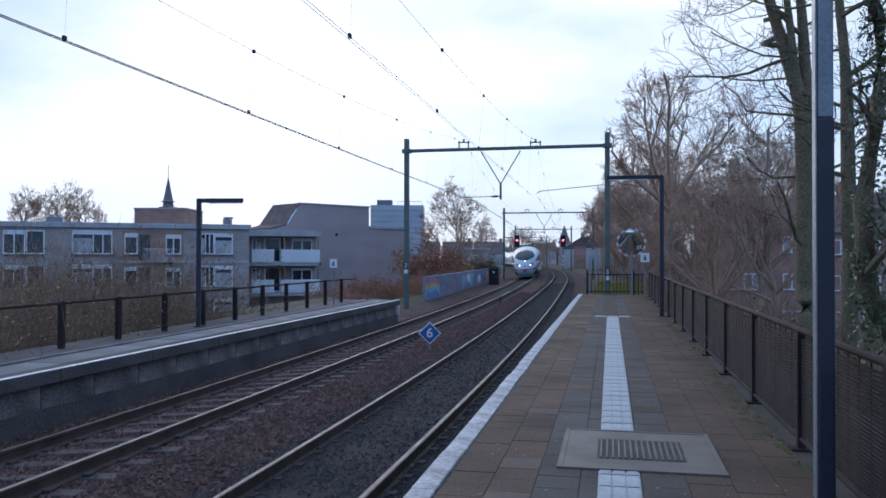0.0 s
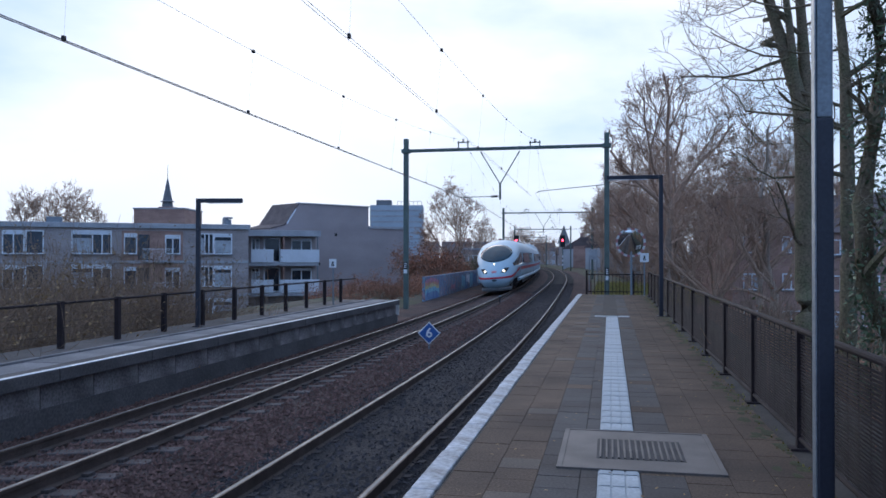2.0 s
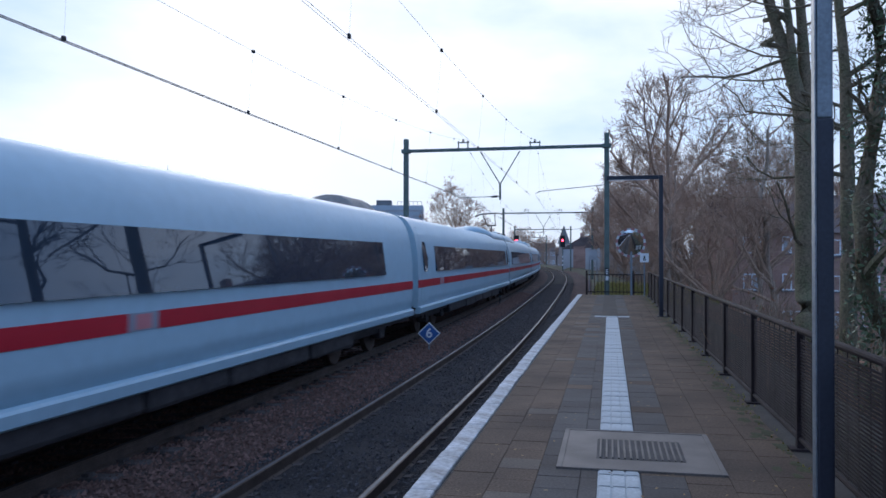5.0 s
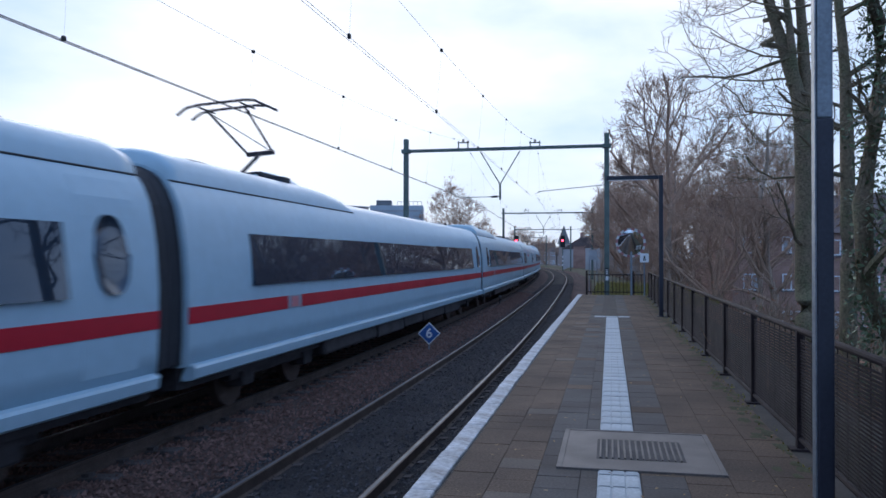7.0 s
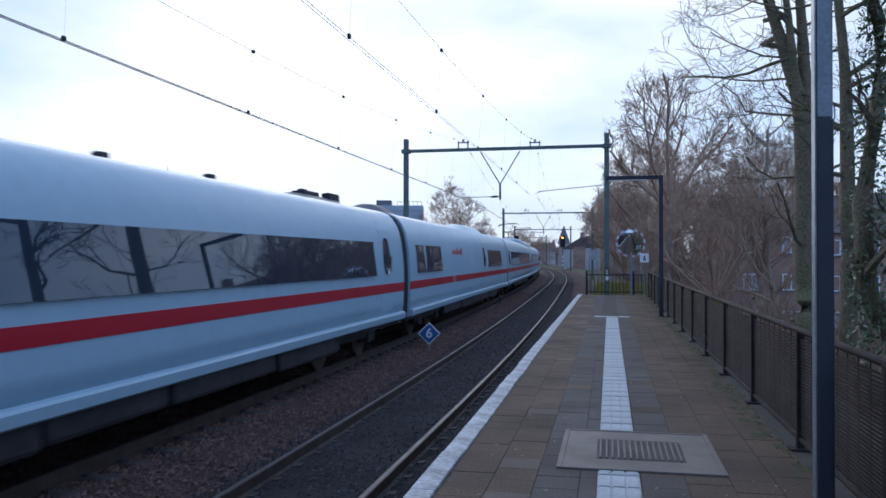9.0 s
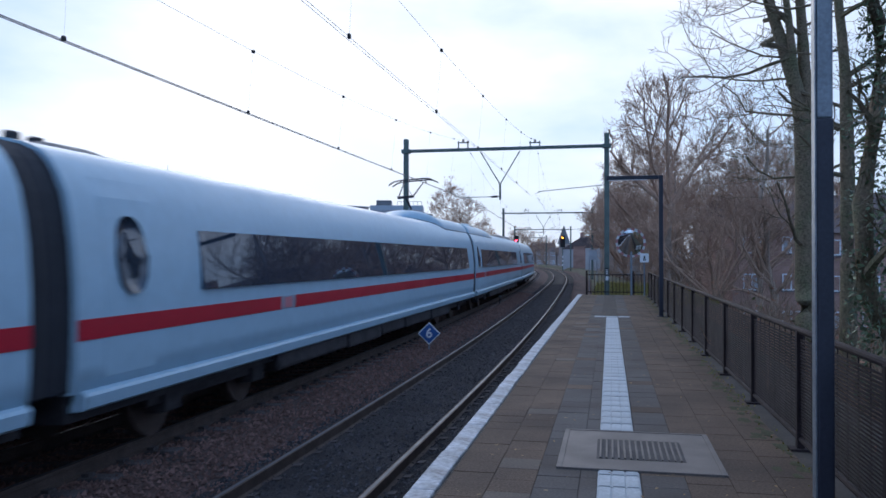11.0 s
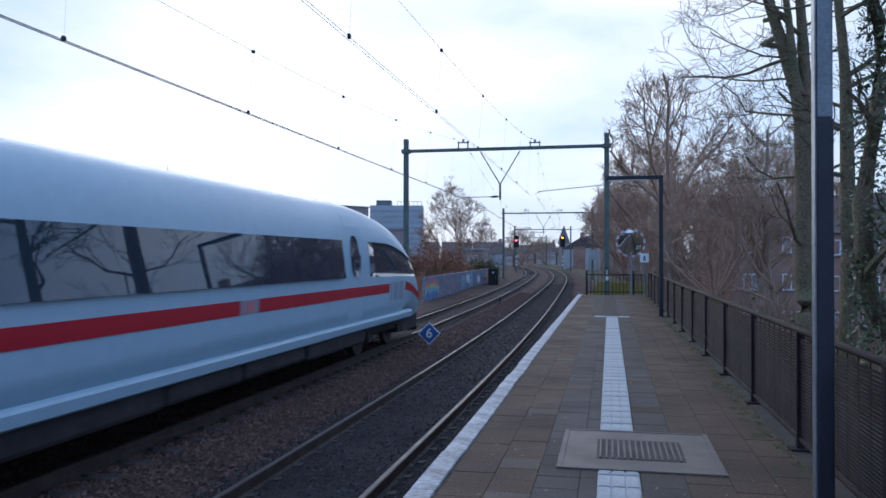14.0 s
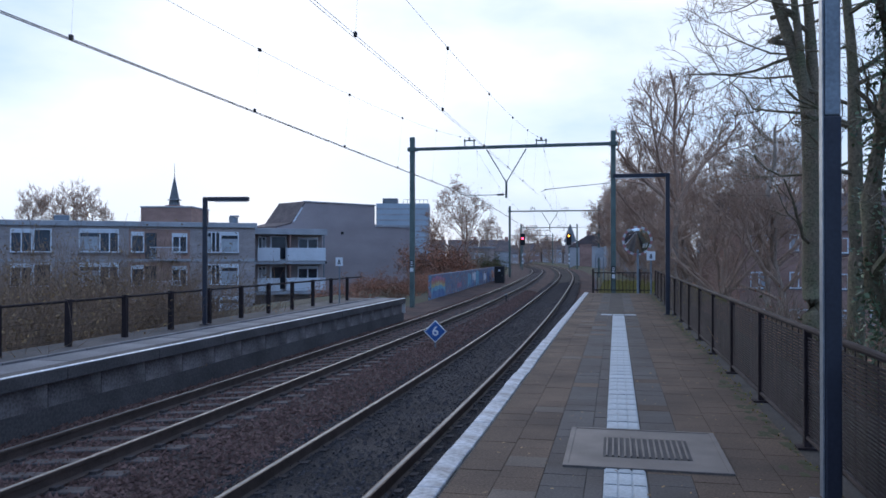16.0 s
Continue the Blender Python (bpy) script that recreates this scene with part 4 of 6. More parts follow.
def underside(y0, y1, parent):
    bm = box(bmesh.new(), -1.22, 1.22, y0, y1, 0.55, FLOOR_Z + 0.05)
    part("underframe", bm, "under", parent, "grimy dark underframe")
    rng = random.Random(int(abs(y0) * 10))
    y = y0 + 4.8
    while y < y1 - 6.0:
        w = rng.uniform(2.0, 3.6)
        part("equipment_box", boxed(-1.32, 1.32, y, y + w, rng.uniform(0.33, 0.40), FLOOR_Z - 0.04, 0.06), "under", parent)
        y += w + rng.uniform(0.04, 0.14)
    prof = [(1.30, 0.87), (1.405, 0.835), (1.425, 0.80), (1.40, 0.68), (1.36, 0.655), (1.20, 0.655)]
    n = len(prof)
    for sgn in (-1, 1):
        verts = [(sgn * x, y, z) for y in (y0 + 0.06, y1 - 0.06) for x, z in prof]
        faces = [(i, i + 1, i + 1 + n, i + n) for i in range(n - 1)] + [tuple(range(n)), tuple(range(2 * n - 1, n - 1, -1))]
        raw("sill", verts, faces, "body", parent, "pale folded lower sill")


def bellows(y, parent):
    verts, faces, rows = [], [], []
    for k in range(9):
        yy, sc = y - 0.42 + 0.84 * k / 8, 0.95 + (0.012 if k % 2 else -0.012)
        o = [(x * sc, 2.3 + (z - 2.3) * (0.985 if k % 2 else 0.965)) for x, z in outline(9)]
        ring = [(-x, yy, z) for x, z in o] + [(x, yy, z) for x, z in o[-2::-1]]
        rows.append(range(len(verts), len(verts) + len(ring)))
        verts += ring
    for a, b in zip(rows[:-1], rows[1:]):
        n = len(a)
        for i in range(n):
            faces.append((a[i], a[(i + 1) % n], b[(i + 1) % n], b[i]))
    raw("bellows", verts, faces, "bellows", parent, "black gangway bellows")


def pantograph(y, way, parent):
    """Raised current collector; way +1: the head lies towards +y of the knee."""
    z0 = 3.78
    bm = bmesh.new()
    for x in (-0.56, 0.56):
        for dy in (-0.6, 0.6):
            tube(bm, (x, y + dy, z0 - 0.30), (x, y + dy, z0 - 0.02), 0.05, sides=8)
    box(bm, -0.6, 0.6, y - 0.7, y - 0.64, z0 - 0.02, z0 + 0.02)
    box(bm, -0.6, 0.6, y + 0.64, y + 0.7, z0 - 0.02, z0 + 0.02)
    for x in (-0.57, 0.57):
        box(bm, x - 0.03, x + 0.03, y - 0.68, y + 0.68, z0 - 0.06, z0 + 0.01)
        tube(bm, (x, y, z0 - 0.04), (0, y + way * 0.45, z0 - 0.03), 0.03, sides=6)
    p = part("pantograph", bm, "bellows", parent, "raised dark pantograph")
    knee, head = Vector((0, y - way * 0.75, z0 + 0.58)), Vector((0, y + way * 0.6, 5.07))
    bm = bmesh.new()
    tube(bm, (0, y + way * 0.45, z0 - 0.05), knee, 0.038, sides=8)
    box(bm, -0.28, 0.28, knee.y - 0.05, knee.y + 0.05, knee.z - 0.04, knee.z + 0.04)
    part("lower_arm", bm, "bellows", p)
    bm = bmesh.new()
    for x in (-0.26, 0.26):
        tube(bm, knee + Vector((x, 0, 0)), head + Vector((x * 1.4, 0, -0.1)), 0.024, sides=6)
    tube(bm, knee + Vector((-0.26, 0, 0)), head + Vector((0.36, 0, -0.1)), 0.01, sides=5)
    part("upper_arm", bm, "bellows", p)
    bm = bmesh.new()
    for dy in (-0.27, 0.27):
        pts = [Vector((-0.85, head.y + dy, 4.93)), Vector((-0.66, head.y + dy, 5.04)), Vector((-0.45, head.y + dy, 5.07)), Vector((0.45, head.y + dy, 5.07)), Vector((0.66, head.y + dy, 5.04)), Vector((0.85, head.y + dy, 4.93))]
        polytube(bm, pts, 0.026, 6)
    for x in (-0.4, 0.4):
        tube(bm, (x, head.y - 0.3, 5.02), (x, head.y + 0.3, 5.02), 0.018, sides=6)
    part("collector_head", bm, "bellows", p)


def body_window(y0, y1, parent, d_of):
    side_patch("window_band", y0, y1, 1.78, 2.54, "trainglass", parent, d_of, out=(0.050, 0.014), nu=max(2, int((y1 - y0) / 1.5)), nv=1, label="dark tinted window band")


def mid_car(index):
    labels = {1: "white high-speed train car with roof fairing and red stripe", 2: "white high-speed train car carrying a raised pantograph", 3: "white high-speed train car with a long roof fairing",
              4: "white high-speed restaurant car with short windows", 5: "white high-speed train car with a raised rear pantograph", 6: "white high-speed train car next to the tail"}
    car = thing("train_car", labels[index], "train car", group="cars of the train")
    flat = lambda y: 9.0
    h = CAR / 2 - 0.30
    shell([9.0, 9.001], lambda d: h if d < 9.0005 else -h, car, "body")
    underside(-h, h, car)
    for y in (-8.69, 8.69):
        bogie(y, car)
    bellows(-CAR / 2, car)
    front_door = index in (1, 3, 5, 6)
    rear_door = index in (1, 2, 3, 6)
    if index == 4:
        for a, b in ((7.6, 9.9), (-3.9, -9.0), (10.2, 11.2)):
            body_window(min(a, b), max(a, b), car, flat)
        door(-2.6, car, flat)
        for k in range(7):
            side_patch("lettering", 3.4 + 0.32 * k, 3.62 + 0.32 * k, 2.30, 2.45 + 0.1 * (k in (0, 3)), "stripe", car, flat, out=0.004, nu=1, nv=1, label="red lettering bars")
    else:
        w0, w1 = {1: (-10.47, 9.6), 2: (-9.9, 10.23), 3: (-9.6, 9.28), 5: (-10.78, 9.6), 6: (-8.0, 10.11)}[index]
        body_window(w0, w1, car, flat)
    if front_door:
        door({3: 10.2, 6: 11.08}.get(index, h - 0.95), car, flat)
    if rear_door:
        door(-11.22 if index != 3 else -10.6, car, flat)
    mark = {1: 8.6, 2: 8.59, 3: 7.56, 4: 5.3, 5: 6.72, 6: 9.0}[index]
    stripe(-h, mark - 0.3, car, flat)
    stripe(mark + 0.3, h, car, flat)
    side_patch("class_mark", mark - 0.16, mark + 0.16, 1.38, 1.55, "pink", car, flat, out=0.012, nu=1, nv=1, label="pale red square mark")
    side_patch("mark_frame", mark - 0.3, mark + 0.3, 1.36, 1.57, "greymark", car, flat, out=0.009, nu=1, nv=1)
    # roof gear
    if index == 1:
        roof_lid(-h + 0.02, -4.3, car, "sweep")
        roof_gear_and_gaps(car, ((-0.5, -8.9, 0.05, 0.5, 0.10), (0.1, -9.4, 0.06, 0.7, 0.16), (-0.75, -9.9, 0.14, 0.3, -0.02), (-0.3, -10.7, 0.22, 0.2, 0.12), (-0.45, -11.2, 0.10, 0.55, 0.06)))
    if index in (2, 5):
        sgn = 1 if index == 2 else -1
        roof_lid(sgn * (h - 0.02), 4.5 if index == 2 else -4.9, car, "slope" if index == 2 else "sweep")
        py = 7.1 if index == 2 else -8.3
        if index == 2:
            roof_hump("roof_pod", 4.5, 7.2, 0.72, 0.40, "body", car, 1.5, "rounded white pod behind the pantograph", 0.4)
            roof_gear_and_gaps(car, ((-0.62, 7.35, 0.30, 0.28, -0.06), (-0.35, 6.5, 0.10, 0.5, 0.14), (-0.5, 10.1, 0.16, 0.3, 0.06), (0.1, 9.3, 0.05, 0.8, 0.10)))
        else:
            roof_gear_and_gaps(car, ((-0.75, -10.0, 0.12, 0.30, -0.04), (-0.3, -11.0, 0.10, 0.4, 0.08), (0.15, -11.3, 0.06, 0.5, 0.10)))
        pantograph(py, sgn, car)
        a, b = sorted((-sgn * (h - 0.5), -sgn * (h - 2.9)))
        roof_hump("roof_equipment", a, b, 0.42, 0.12, "roofgrey", car, 0.9, "grey roof equipment cover")
        for x, y, w, d, hh in ((-0.18, 0.75, 0.05, 0.10, 0.14), (0.16, 1.0, 0.05, 0.16, 0.12), (-0.05, 1.3, 0.06, 0.10, 0.16), (0.12, 1.6, 0.05, 0.12, 0.15)):
            y = -sgn * (h - y)
            part("roof_device_or_gap", boxed(x - w, x + w, y - d, y + d, ROOF_Z - 0.06, ROOF_Z + hh, 0.03), "bellows", car)
    if index == 3:
        roof_lid(h - 0.02, 4.2, car, "slope")
        roof_hump("roof_pod", 4.3, 6.8, 0.72, 0.38, "body", car, 1.6, "rounded white pod at the fairing's end", 0.5)
        roof_gear_and_gaps(car, ((-0.72, 7.6, 0.20, 0.45, -0.06), (-0.45, 8.3, 0.10, 0.9, 0.07), (-0.4, 6.2, 0.30, 0.55, 0.02), (0.1, 9.0, 0.05, 0.9, 0.10)))
        roof_hump("roof_equipment", -h + 1.2, -h + 4.4, 0.58, 0.12, "roofgrey", car, 0.6, "grey roof equipment cover")
        for x, y, w, d, hh in ((-0.30, 1.9, 0.10, 0.35, 0.20), (0.28, 2.1, 0.09, 0.25, 0.18), (0.0, 2.7, 0.16, 0.45, 0.22), (-0.25, 3.5, 0.07, 0.15, 0.19), (0.3, 3.3, 0.08, 0.5, 0.17)):
            part("roof_device_or_gap", boxed(x - w, x + w, -h + y - d, -h + y + d, ROOF_Z - 0.06, ROOF_Z + hh, 0.03), "bellows", car)
        for y in (-5.0, -2.0, 1.5):
            part("roof_antenna", boxed(-0.07, 0.07, y - 0.12, y + 0.12, ROOF_Z - 0.02, ROOF_Z + 0.17, 0.03), "bellows", car)
    if index == 4:
        roof_hump("roof_fairing", -8.0, -1.0, 0.9, 0.24, "body", car, 2.0, "white roof fairing")
        roof_hump("roof_equipment", h - 2.2, h - 0.5, 0.7, 0.22, "roofgrey", car, 0.4)
    if index == 6:
        roof_lid(h - 0.02, 3.8, car, "slope")
        roof_hump("roof_pod", 3.9, 6.4, 0.72, 0.38, "body", car, 1.6, "rounded white pod at the fairing's end", 0.5)
        roof_gear_and_gaps(car, ((-0.4, 10.2, 0.05, 0.9, 0.10), (-0.5, 9.0, 0.06, 0.6, 0.09), (-0.72, 8.3, 0.18, 0.35, -0.05), (-0.3, 7.4, 0.10, 0.5, 0.12), (-0.4, 6.0, 0.25, 0.5, 0.02)))
        roof_hump("roof_equipment", -h + 0.6, -h + 4.0, 0.7, 0.24, "roofgrey", car, 0.6, "grey roof equipment cover")
    for y in (-h + 1.0, h - 1.6):
        side_patch("roof_vent", y - 0.4, y + 0.4, 3.42, 3.52, "roofgrey", car, flat, out=0.006, nu=1, nv=1)
    return car


def end_car(label):
    """A driving car whose nose points to +y; its coupled end is at y = 0."""
    car = thing("train_end_car", label, "train car", group="cars of the train")
    tip = NOSE
    d_of = lambda y: max(0.0, tip - y)
    ds = [0.002, 0.01, 0.03, 0.07, 0.14, 0.24, 0.38, 0.55, 0.75, 1.0, 1.3, 1.5, 1.7, 1.9, 2.1, 2.4, 2.8, 3.2, 3.6, 4.0, 4.4, 4.8, 5.3, 5.8, 6.4, 7.2, 8.2, NOSE - 0.30]
    shell(ds, lambda d: tip - d, car, "body")
    underside(0.30, tip - 3.5, car)
    part("nose_underframe", boxed(-0.95, 0.95, tip - 3.0, tip - 1.3, 0.24, 0.9), "under", car)
    bm = bmesh.new()
    low = []
    for zz, sc in ((0.14, 0.94), (0.24, 1.0), (0.40, 0.97)):
        low.append([bm.verts.new((0.98 * sc * math.cos(a), tip - 1.45 + 1.0 * sc * math.sin(a), zz)) for a in [math.pi * i / 14 for i in range(15)]])
    for ra, rb in zip(low[:-1], low[1:]):
        for i in range(14):
            bm.faces.new((ra[i + 1], ra[i], rb[i], rb[i + 1]))
    bm.faces.new(low[-1][::-1]), bm.faces.new(low[0])
    part("spoiler", bm, "roofgrey", car, "grey rounded bow spoiler", smooth=False)
    for y in (3.7, tip - 5.2):
        bogie(y, car)
    flat = lambda y: 9.0
    y_door = tip - 8.1
    body_window(2.95, y_door - 0.75, car, flat)
    door(y_door, car, d_of)
    # long tapering side window behind the cab
    y0, y1 = tip - 7.1, tip - 2.0
    side_patch("lounge_window", y0, y1, lambda u: 1.77 - 0.10 * u, lambda u: 2.54 - 0.05 * u - 0.66 * max(0.0, (u - 0.28) / 0.72) ** 1.5, "trainglass", car, d_of, nu=14, nv=5, label="dark tapering lounge window")
    # windscreen
    def ellipse(r):
        return [(1.06 * r * math.cos(2 * math.pi * i / 40), 2.52 + 0.62 * r * math.sin(2 * math.pi * i / 40) * (1.0 if math.sin(2 * math.pi * i / 40) > 0 else 0.88)) for i in range(40)]
    front_patch("windscreen", ellipse, "windscreen", car, tip, label="wide dark oval windscreen")
    # head lamps
    for sd in (-1, 1):
        c = Vector((sd * 0.62, 1.42))
        def slant(r):
            raw_pts = [(-0.20, -0.13), (0.10, -0.13), (0.30, 0.16), (0.02, 0.16)]
            pts = []
            for a, b in zip(raw_pts, raw_pts[1:] + raw_pts[:1]):
                for q in range(3):
                    pts.append((c.x + sd * r * (a[0] + (b[0] - a[0]) * q / 3), c.y + r * (a[1] + (b[1] - a[1]) * q / 3)))
            return pts
        h = front_patch("headlight", slant, "bellows", car, tip, rings=3, label="slanted dark headlight with a glowing lamp")
        front_patch("lamp", lambda r: [(c.x - sd * 0.03 + 0.062 * r * math.cos(k * math.pi / 6), c.y - 0.03 + 0.062 * r * math.sin(k * math.pi / 6)) for k in range(12)], "headlamp", h, tip, out=0.016, rings=2, label="glowing headlamp")
    front_patch("top_lamp", lambda r: [(0.045 * r * math.cos(k * math.pi / 6), 1.86 + 0.036 * r * math.sin(k * math.pi / 6)) for k in range(12)], "headlamp", car, tip, out=0.014, rings=2, label="glowing upper lamp")
    front_patch("nose_badge", lambda r: [(0.16 * r * a, 1.36 + 0.065 * r * b) for a, b in ((-1, -1), (0, -1), (1, -1), (1, 0), (1, 1), (0, 1), (-1, 1), (-1, 0))], "pink", car, tip, rings=2, label="plain pale red badge")
    # waist stripe: along the side, then sweeping down round the nose
    stripe(0.3, 12.44, car, flat)
    stripe(13.04, tip - 8.58, car, flat)
    side_patch("class_mark", 12.58, 12.90, 1.38, 1.55, "pink", car, flat, out=0.012, nu=1, nv=1, label="pale red square mark")
    side_patch("mark_frame", 12.44, 13.04, 1.36, 1.57, "greymark", car, flat, out=0.009, nu=1, nv=1)
    def low(u):
        return 1.36 - 0.44 * smooth01(u * 1.1)
    side_patch("nose_stripe", tip - 4.07, tip - 0.42, low, lambda u: low(u) + 0.21 - 0.09 * u, "stripe", car, d_of, out=0.006, nu=30, nv=2, label="red stripe sweeping round the nose")
    side_patch("red_stripe", tip - 8.58, tip - 5.6, 1.36, 1.57, "stripe", car, d_of, out=0.010, nu=2, nv=2, label="red waist stripe")
    front_patch("nose_stripe", lambda r: [(x, 0.97 + 0.055 * r * k) for x, k in [(-0.72 + 0.12 * i, -1) for i in range(13)] + [(0.72 - 0.12 * i, 1) for i in range(13)]], "stripe", car, tip, out=0.008, rings=2, label="red stripe across the nose")
    front_patch("coupler_cover", lambda r: [(0.16 * r * math.cos(k * math.pi / 5), 0.82 + 0.06 * r * math.sin(k * math.pi / 5)) for k in range(10)], "bellows", car, tip, rings=2, label="dark coupler flap")
    for k, (a, b) in enumerate(((0.0, 0.12), (0.26, 0.66), (0.80, 1.18))):
        side_patch("emblem", tip - 5.46 + a, tip - 5.46 + b, 1.16, 1.60, "greymark", car, d_of, out=0.004, nu=3, nv=2, label="plain grey emblem bar")
    side_patch("roof_vent", tip - 9.4, tip - 8.4, 3.42, 3.52, "bellows", car, d_of, out=0.008, nu=2, nv=1)
    roof_hump("roof_equipment", 0.35, 3.2, 0.75, 0.26, "roofgrey", car, 0.6, "grey roof equipment cover")
    for y in (12.0, 14.0):
        part("roof_antenna", boxed(-0.06, 0.06, y - 0.1, y + 0.1, ROOF_Z - 0.02, ROOF_Z + 0.08, 0.03), "bellows", car)
    return car


HEAD = end_car("white high-speed train head with oval windscreen and lit lamps")
MIDDLE = [mid_car(i) for i in range(1, 7)]
TAIL = copy_thing(HEAD, Matrix.Identity(4))
TAIL["label"] = "white high-speed train tail car with a streamlined nose"


def lead_at(t):
    """Where the joint behind the head car stands along the left track at t seconds."""
    return float(np.interp(t, LEAD_T, LEAD_S))


LEAD_T = [0.0, 3.5, 4.0, 7.0, 8.0, 9.0, 12.5, 13.4, 14.0, 14.5, 16.0]
LEAD_S = [112.5, 48.3, 39.1, -16.2, -35.4, -54.6, -121.3, -138.35, -150.95, -160.5, -189.6]


def car_pose(s_front, s_rear, origin_share):
    """Pose of a car whose bogie centres stand at two places of the track; the origin lies between or beyond them."""
    up_lean = -CANT / 1.5
    a, b = LEFT.off(s_front, 0, RAIL_Z), LEFT.off(s_rear, 0, RAIL_Z)
    fwd = (a - b).normalized()
    up = Vector((0, 0, 1))
    right = fwd.cross(up).normalized()
    world_right = -right if right.x < 0 else right
    up = (up + world_right * up_lean).normalized()
    right = fwd.cross(up).normalized()
    up = right.cross(fwd)
    o = b + (a - b) * origin_share
    return Matrix(((right.x, fwd.x, up.x, o.x), (right.y, fwd.y, up.y, o.y), (right.z, fwd.z, up.z, o.z), (0, 0, 0, 1)))


def motions():
    times = [0.25 * i for i in range(65)]
    lead = [lead_at(t) for t in times]
    k = np.array([0.25, 0.5, 0.25])
    for _ in range(3):
        mid = np.convolve(lead, k, "valid")
        lead = [lead[0]] + list(mid) + [lead[-1]]
    span = NOSE - 5.2 - 3.7
    walk(HEAD, [(t, car_pose(s - (NOSE - 5.2), s - 3.7, -3.7 / span)) for t, s in zip(times, lead)])
    for i, car in enumerate(MIDDLE):
        c = CAR * (i + 0.5)
        walk(car, [(t, car_pose(s + c - 8.69, s + c + 8.69, 0.5)) for t, s in zip(times, lead)])
    e = CAR * 6
    turn = Matrix.Rotation(math.pi, 4, "Z")
    rows = []
    for t, s in zip(times, lead):
        rows.append((t, car_pose(s + e + 3.7, s + e + NOSE - 5.2, 1 + 3.7 / span) @ turn))
    walk(TAIL, rows)
    # the added plate hides whichever signal lens is unlit
    walk(LENS_MASK, [(t, Matrix.Translation((0, 0, 0.0 if t < 7.25 else -0.46))) for t in (0.0, 4.0, 7.2, 7.3, 12.0, 16.0)])


# ---- colour-light signals far down the line ----
def signal(x, y, zr, two, label):
    root = thing("railway_signal", label, "signal", Matrix.Translation((x, y, 0)), "line signals")
    bm = bmesh.new()
    tube(bm, (0, 0.25, -1.0), (0, 0.25, zr - 0.5), 0.09, sides=8)
    part("post", bm, "mast", root)
    bands = bmesh.new()
    for k in range(3):
        tube(bands, (0, 0.25, 0.1 + 0.7 * k), (0, 0.25, 0.45 + 0.7 * k), 0.10, sides=8)
    part("white_band", bands, "signwhite", root)
    part("housing", boxed(-0.42, 0.42, 0.0, 0.30, zr - 1.15, zr + 0.85, 0.08), "black", root, "black signal housing")
    lenses = [("red_lens", "redlamp", zr)] + ([("amber_lens", "amberlamp", zr + 0.46)] if two else [])
    for nm, ma, z in lenses:
        bm = bmesh.new()
        tube(bm, (0, -0.03, z), (0, 0.02, z), 0.16, sides=16)
        part(nm, bm, ma, root, "glowing " + nm.replace("_", " "))
        bm = bmesh.new()
        n = 10
        for i in range(n):
            a0, a1 = math.pi * i / n, math.pi * (i + 1) / n
            vs = [bm.verts.new((0.23 * math.cos(a), yy, z + 0.23 * math.sin(a))) for a, yy in ((a0, 0.0), (a1, 0.0), (a1, -0.4), (a0, -0.4))]
            bm.faces.new(vs)
        part("hood", bm, "black", root)
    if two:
        # added black plate: slides from amber to red lens instead of lamps switching
        sh = part("shutter", boxed(-0.22, 0.22, -0.06, -0.045, zr + 0.235, zr + 0.685, 0.005), "black", root, "added dark plate sliding over the unlit lens")
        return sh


signal(-15.6, 137.7, 4.45, False, "railway signal showing red on a banded post")
LENS_MASK = signal(-7.85, 139.2, 4.45, True, "railway signal turning from red to amber")


# ---- buildings ----
def window_unit(parent, x, z, w, h, y=0.0, bars=(0.5,), sill=True, glass="glass", cross=None):
    """A framed window in a wall that faces -y: frame, panes, sill."""
    f, bm = 0.09, bmesh.new()
    rings = [[bm.verts.new((px, py, pz)) for px, pz in loop] for py in (y - 0.05, y + 0.06)
             for loop in (((x, z), (x + w, z), (x + w, z + h), (x, z + h)), ((x + f, z + f), (x + w - f, z + f), (x + w - f, z + h - f), (x + f, z + h - f)))]
    for i in range(4):
        j = (i + 1) % 4
        for p, q in ((0, 1), (1, 3), (3, 2), (2, 0)):
            bm.faces.new((rings[p][i], rings[p][j], rings[q][j], rings[q][i]))
    win = part("window", bm, "whitepaint", parent, "white-framed window")
    for b in bars:
        part("mullion", boxed(x + w * b - 0.045, x + w * b + 0.045, y - 0.04, y + 0.05, z + f, z + h - f), "whitepaint", win)
    top = z + h - f
    if cross:
        top = z + h * cross
        part("transom", boxed(x + f, x + w - f, y - 0.045, y + 0.02, top, z + h - f), "panel", win, "white panel above the panes")
    edges = [0.0, *bars, 1.0]
    for k, (a, b) in enumerate(zip(edges[:-1], edges[1:])):
        veiled = (int(x * 7 + z * 3 + k * 5) % 4) == 0
        part("pane", boxed(x + w * a + 0.05, x + w * b - 0.05, y + 0.01, y + 0.025, z + f, top), glass, win)
        if veiled:
            part("curtain", boxed(x + w * a + 0.08, x + w * b - 0.08, y - 0.002, y + 0.008, z + f + 0.02, z + f + (top - z - f) * 0.8), "curtain", win, "pale net curtain")
    if sill:
        part("sill", boxed(x - 0.06, x + w + 0.06, y - 0.14, y, z - 0.09, z - 0.005), "slab", win)
    return win


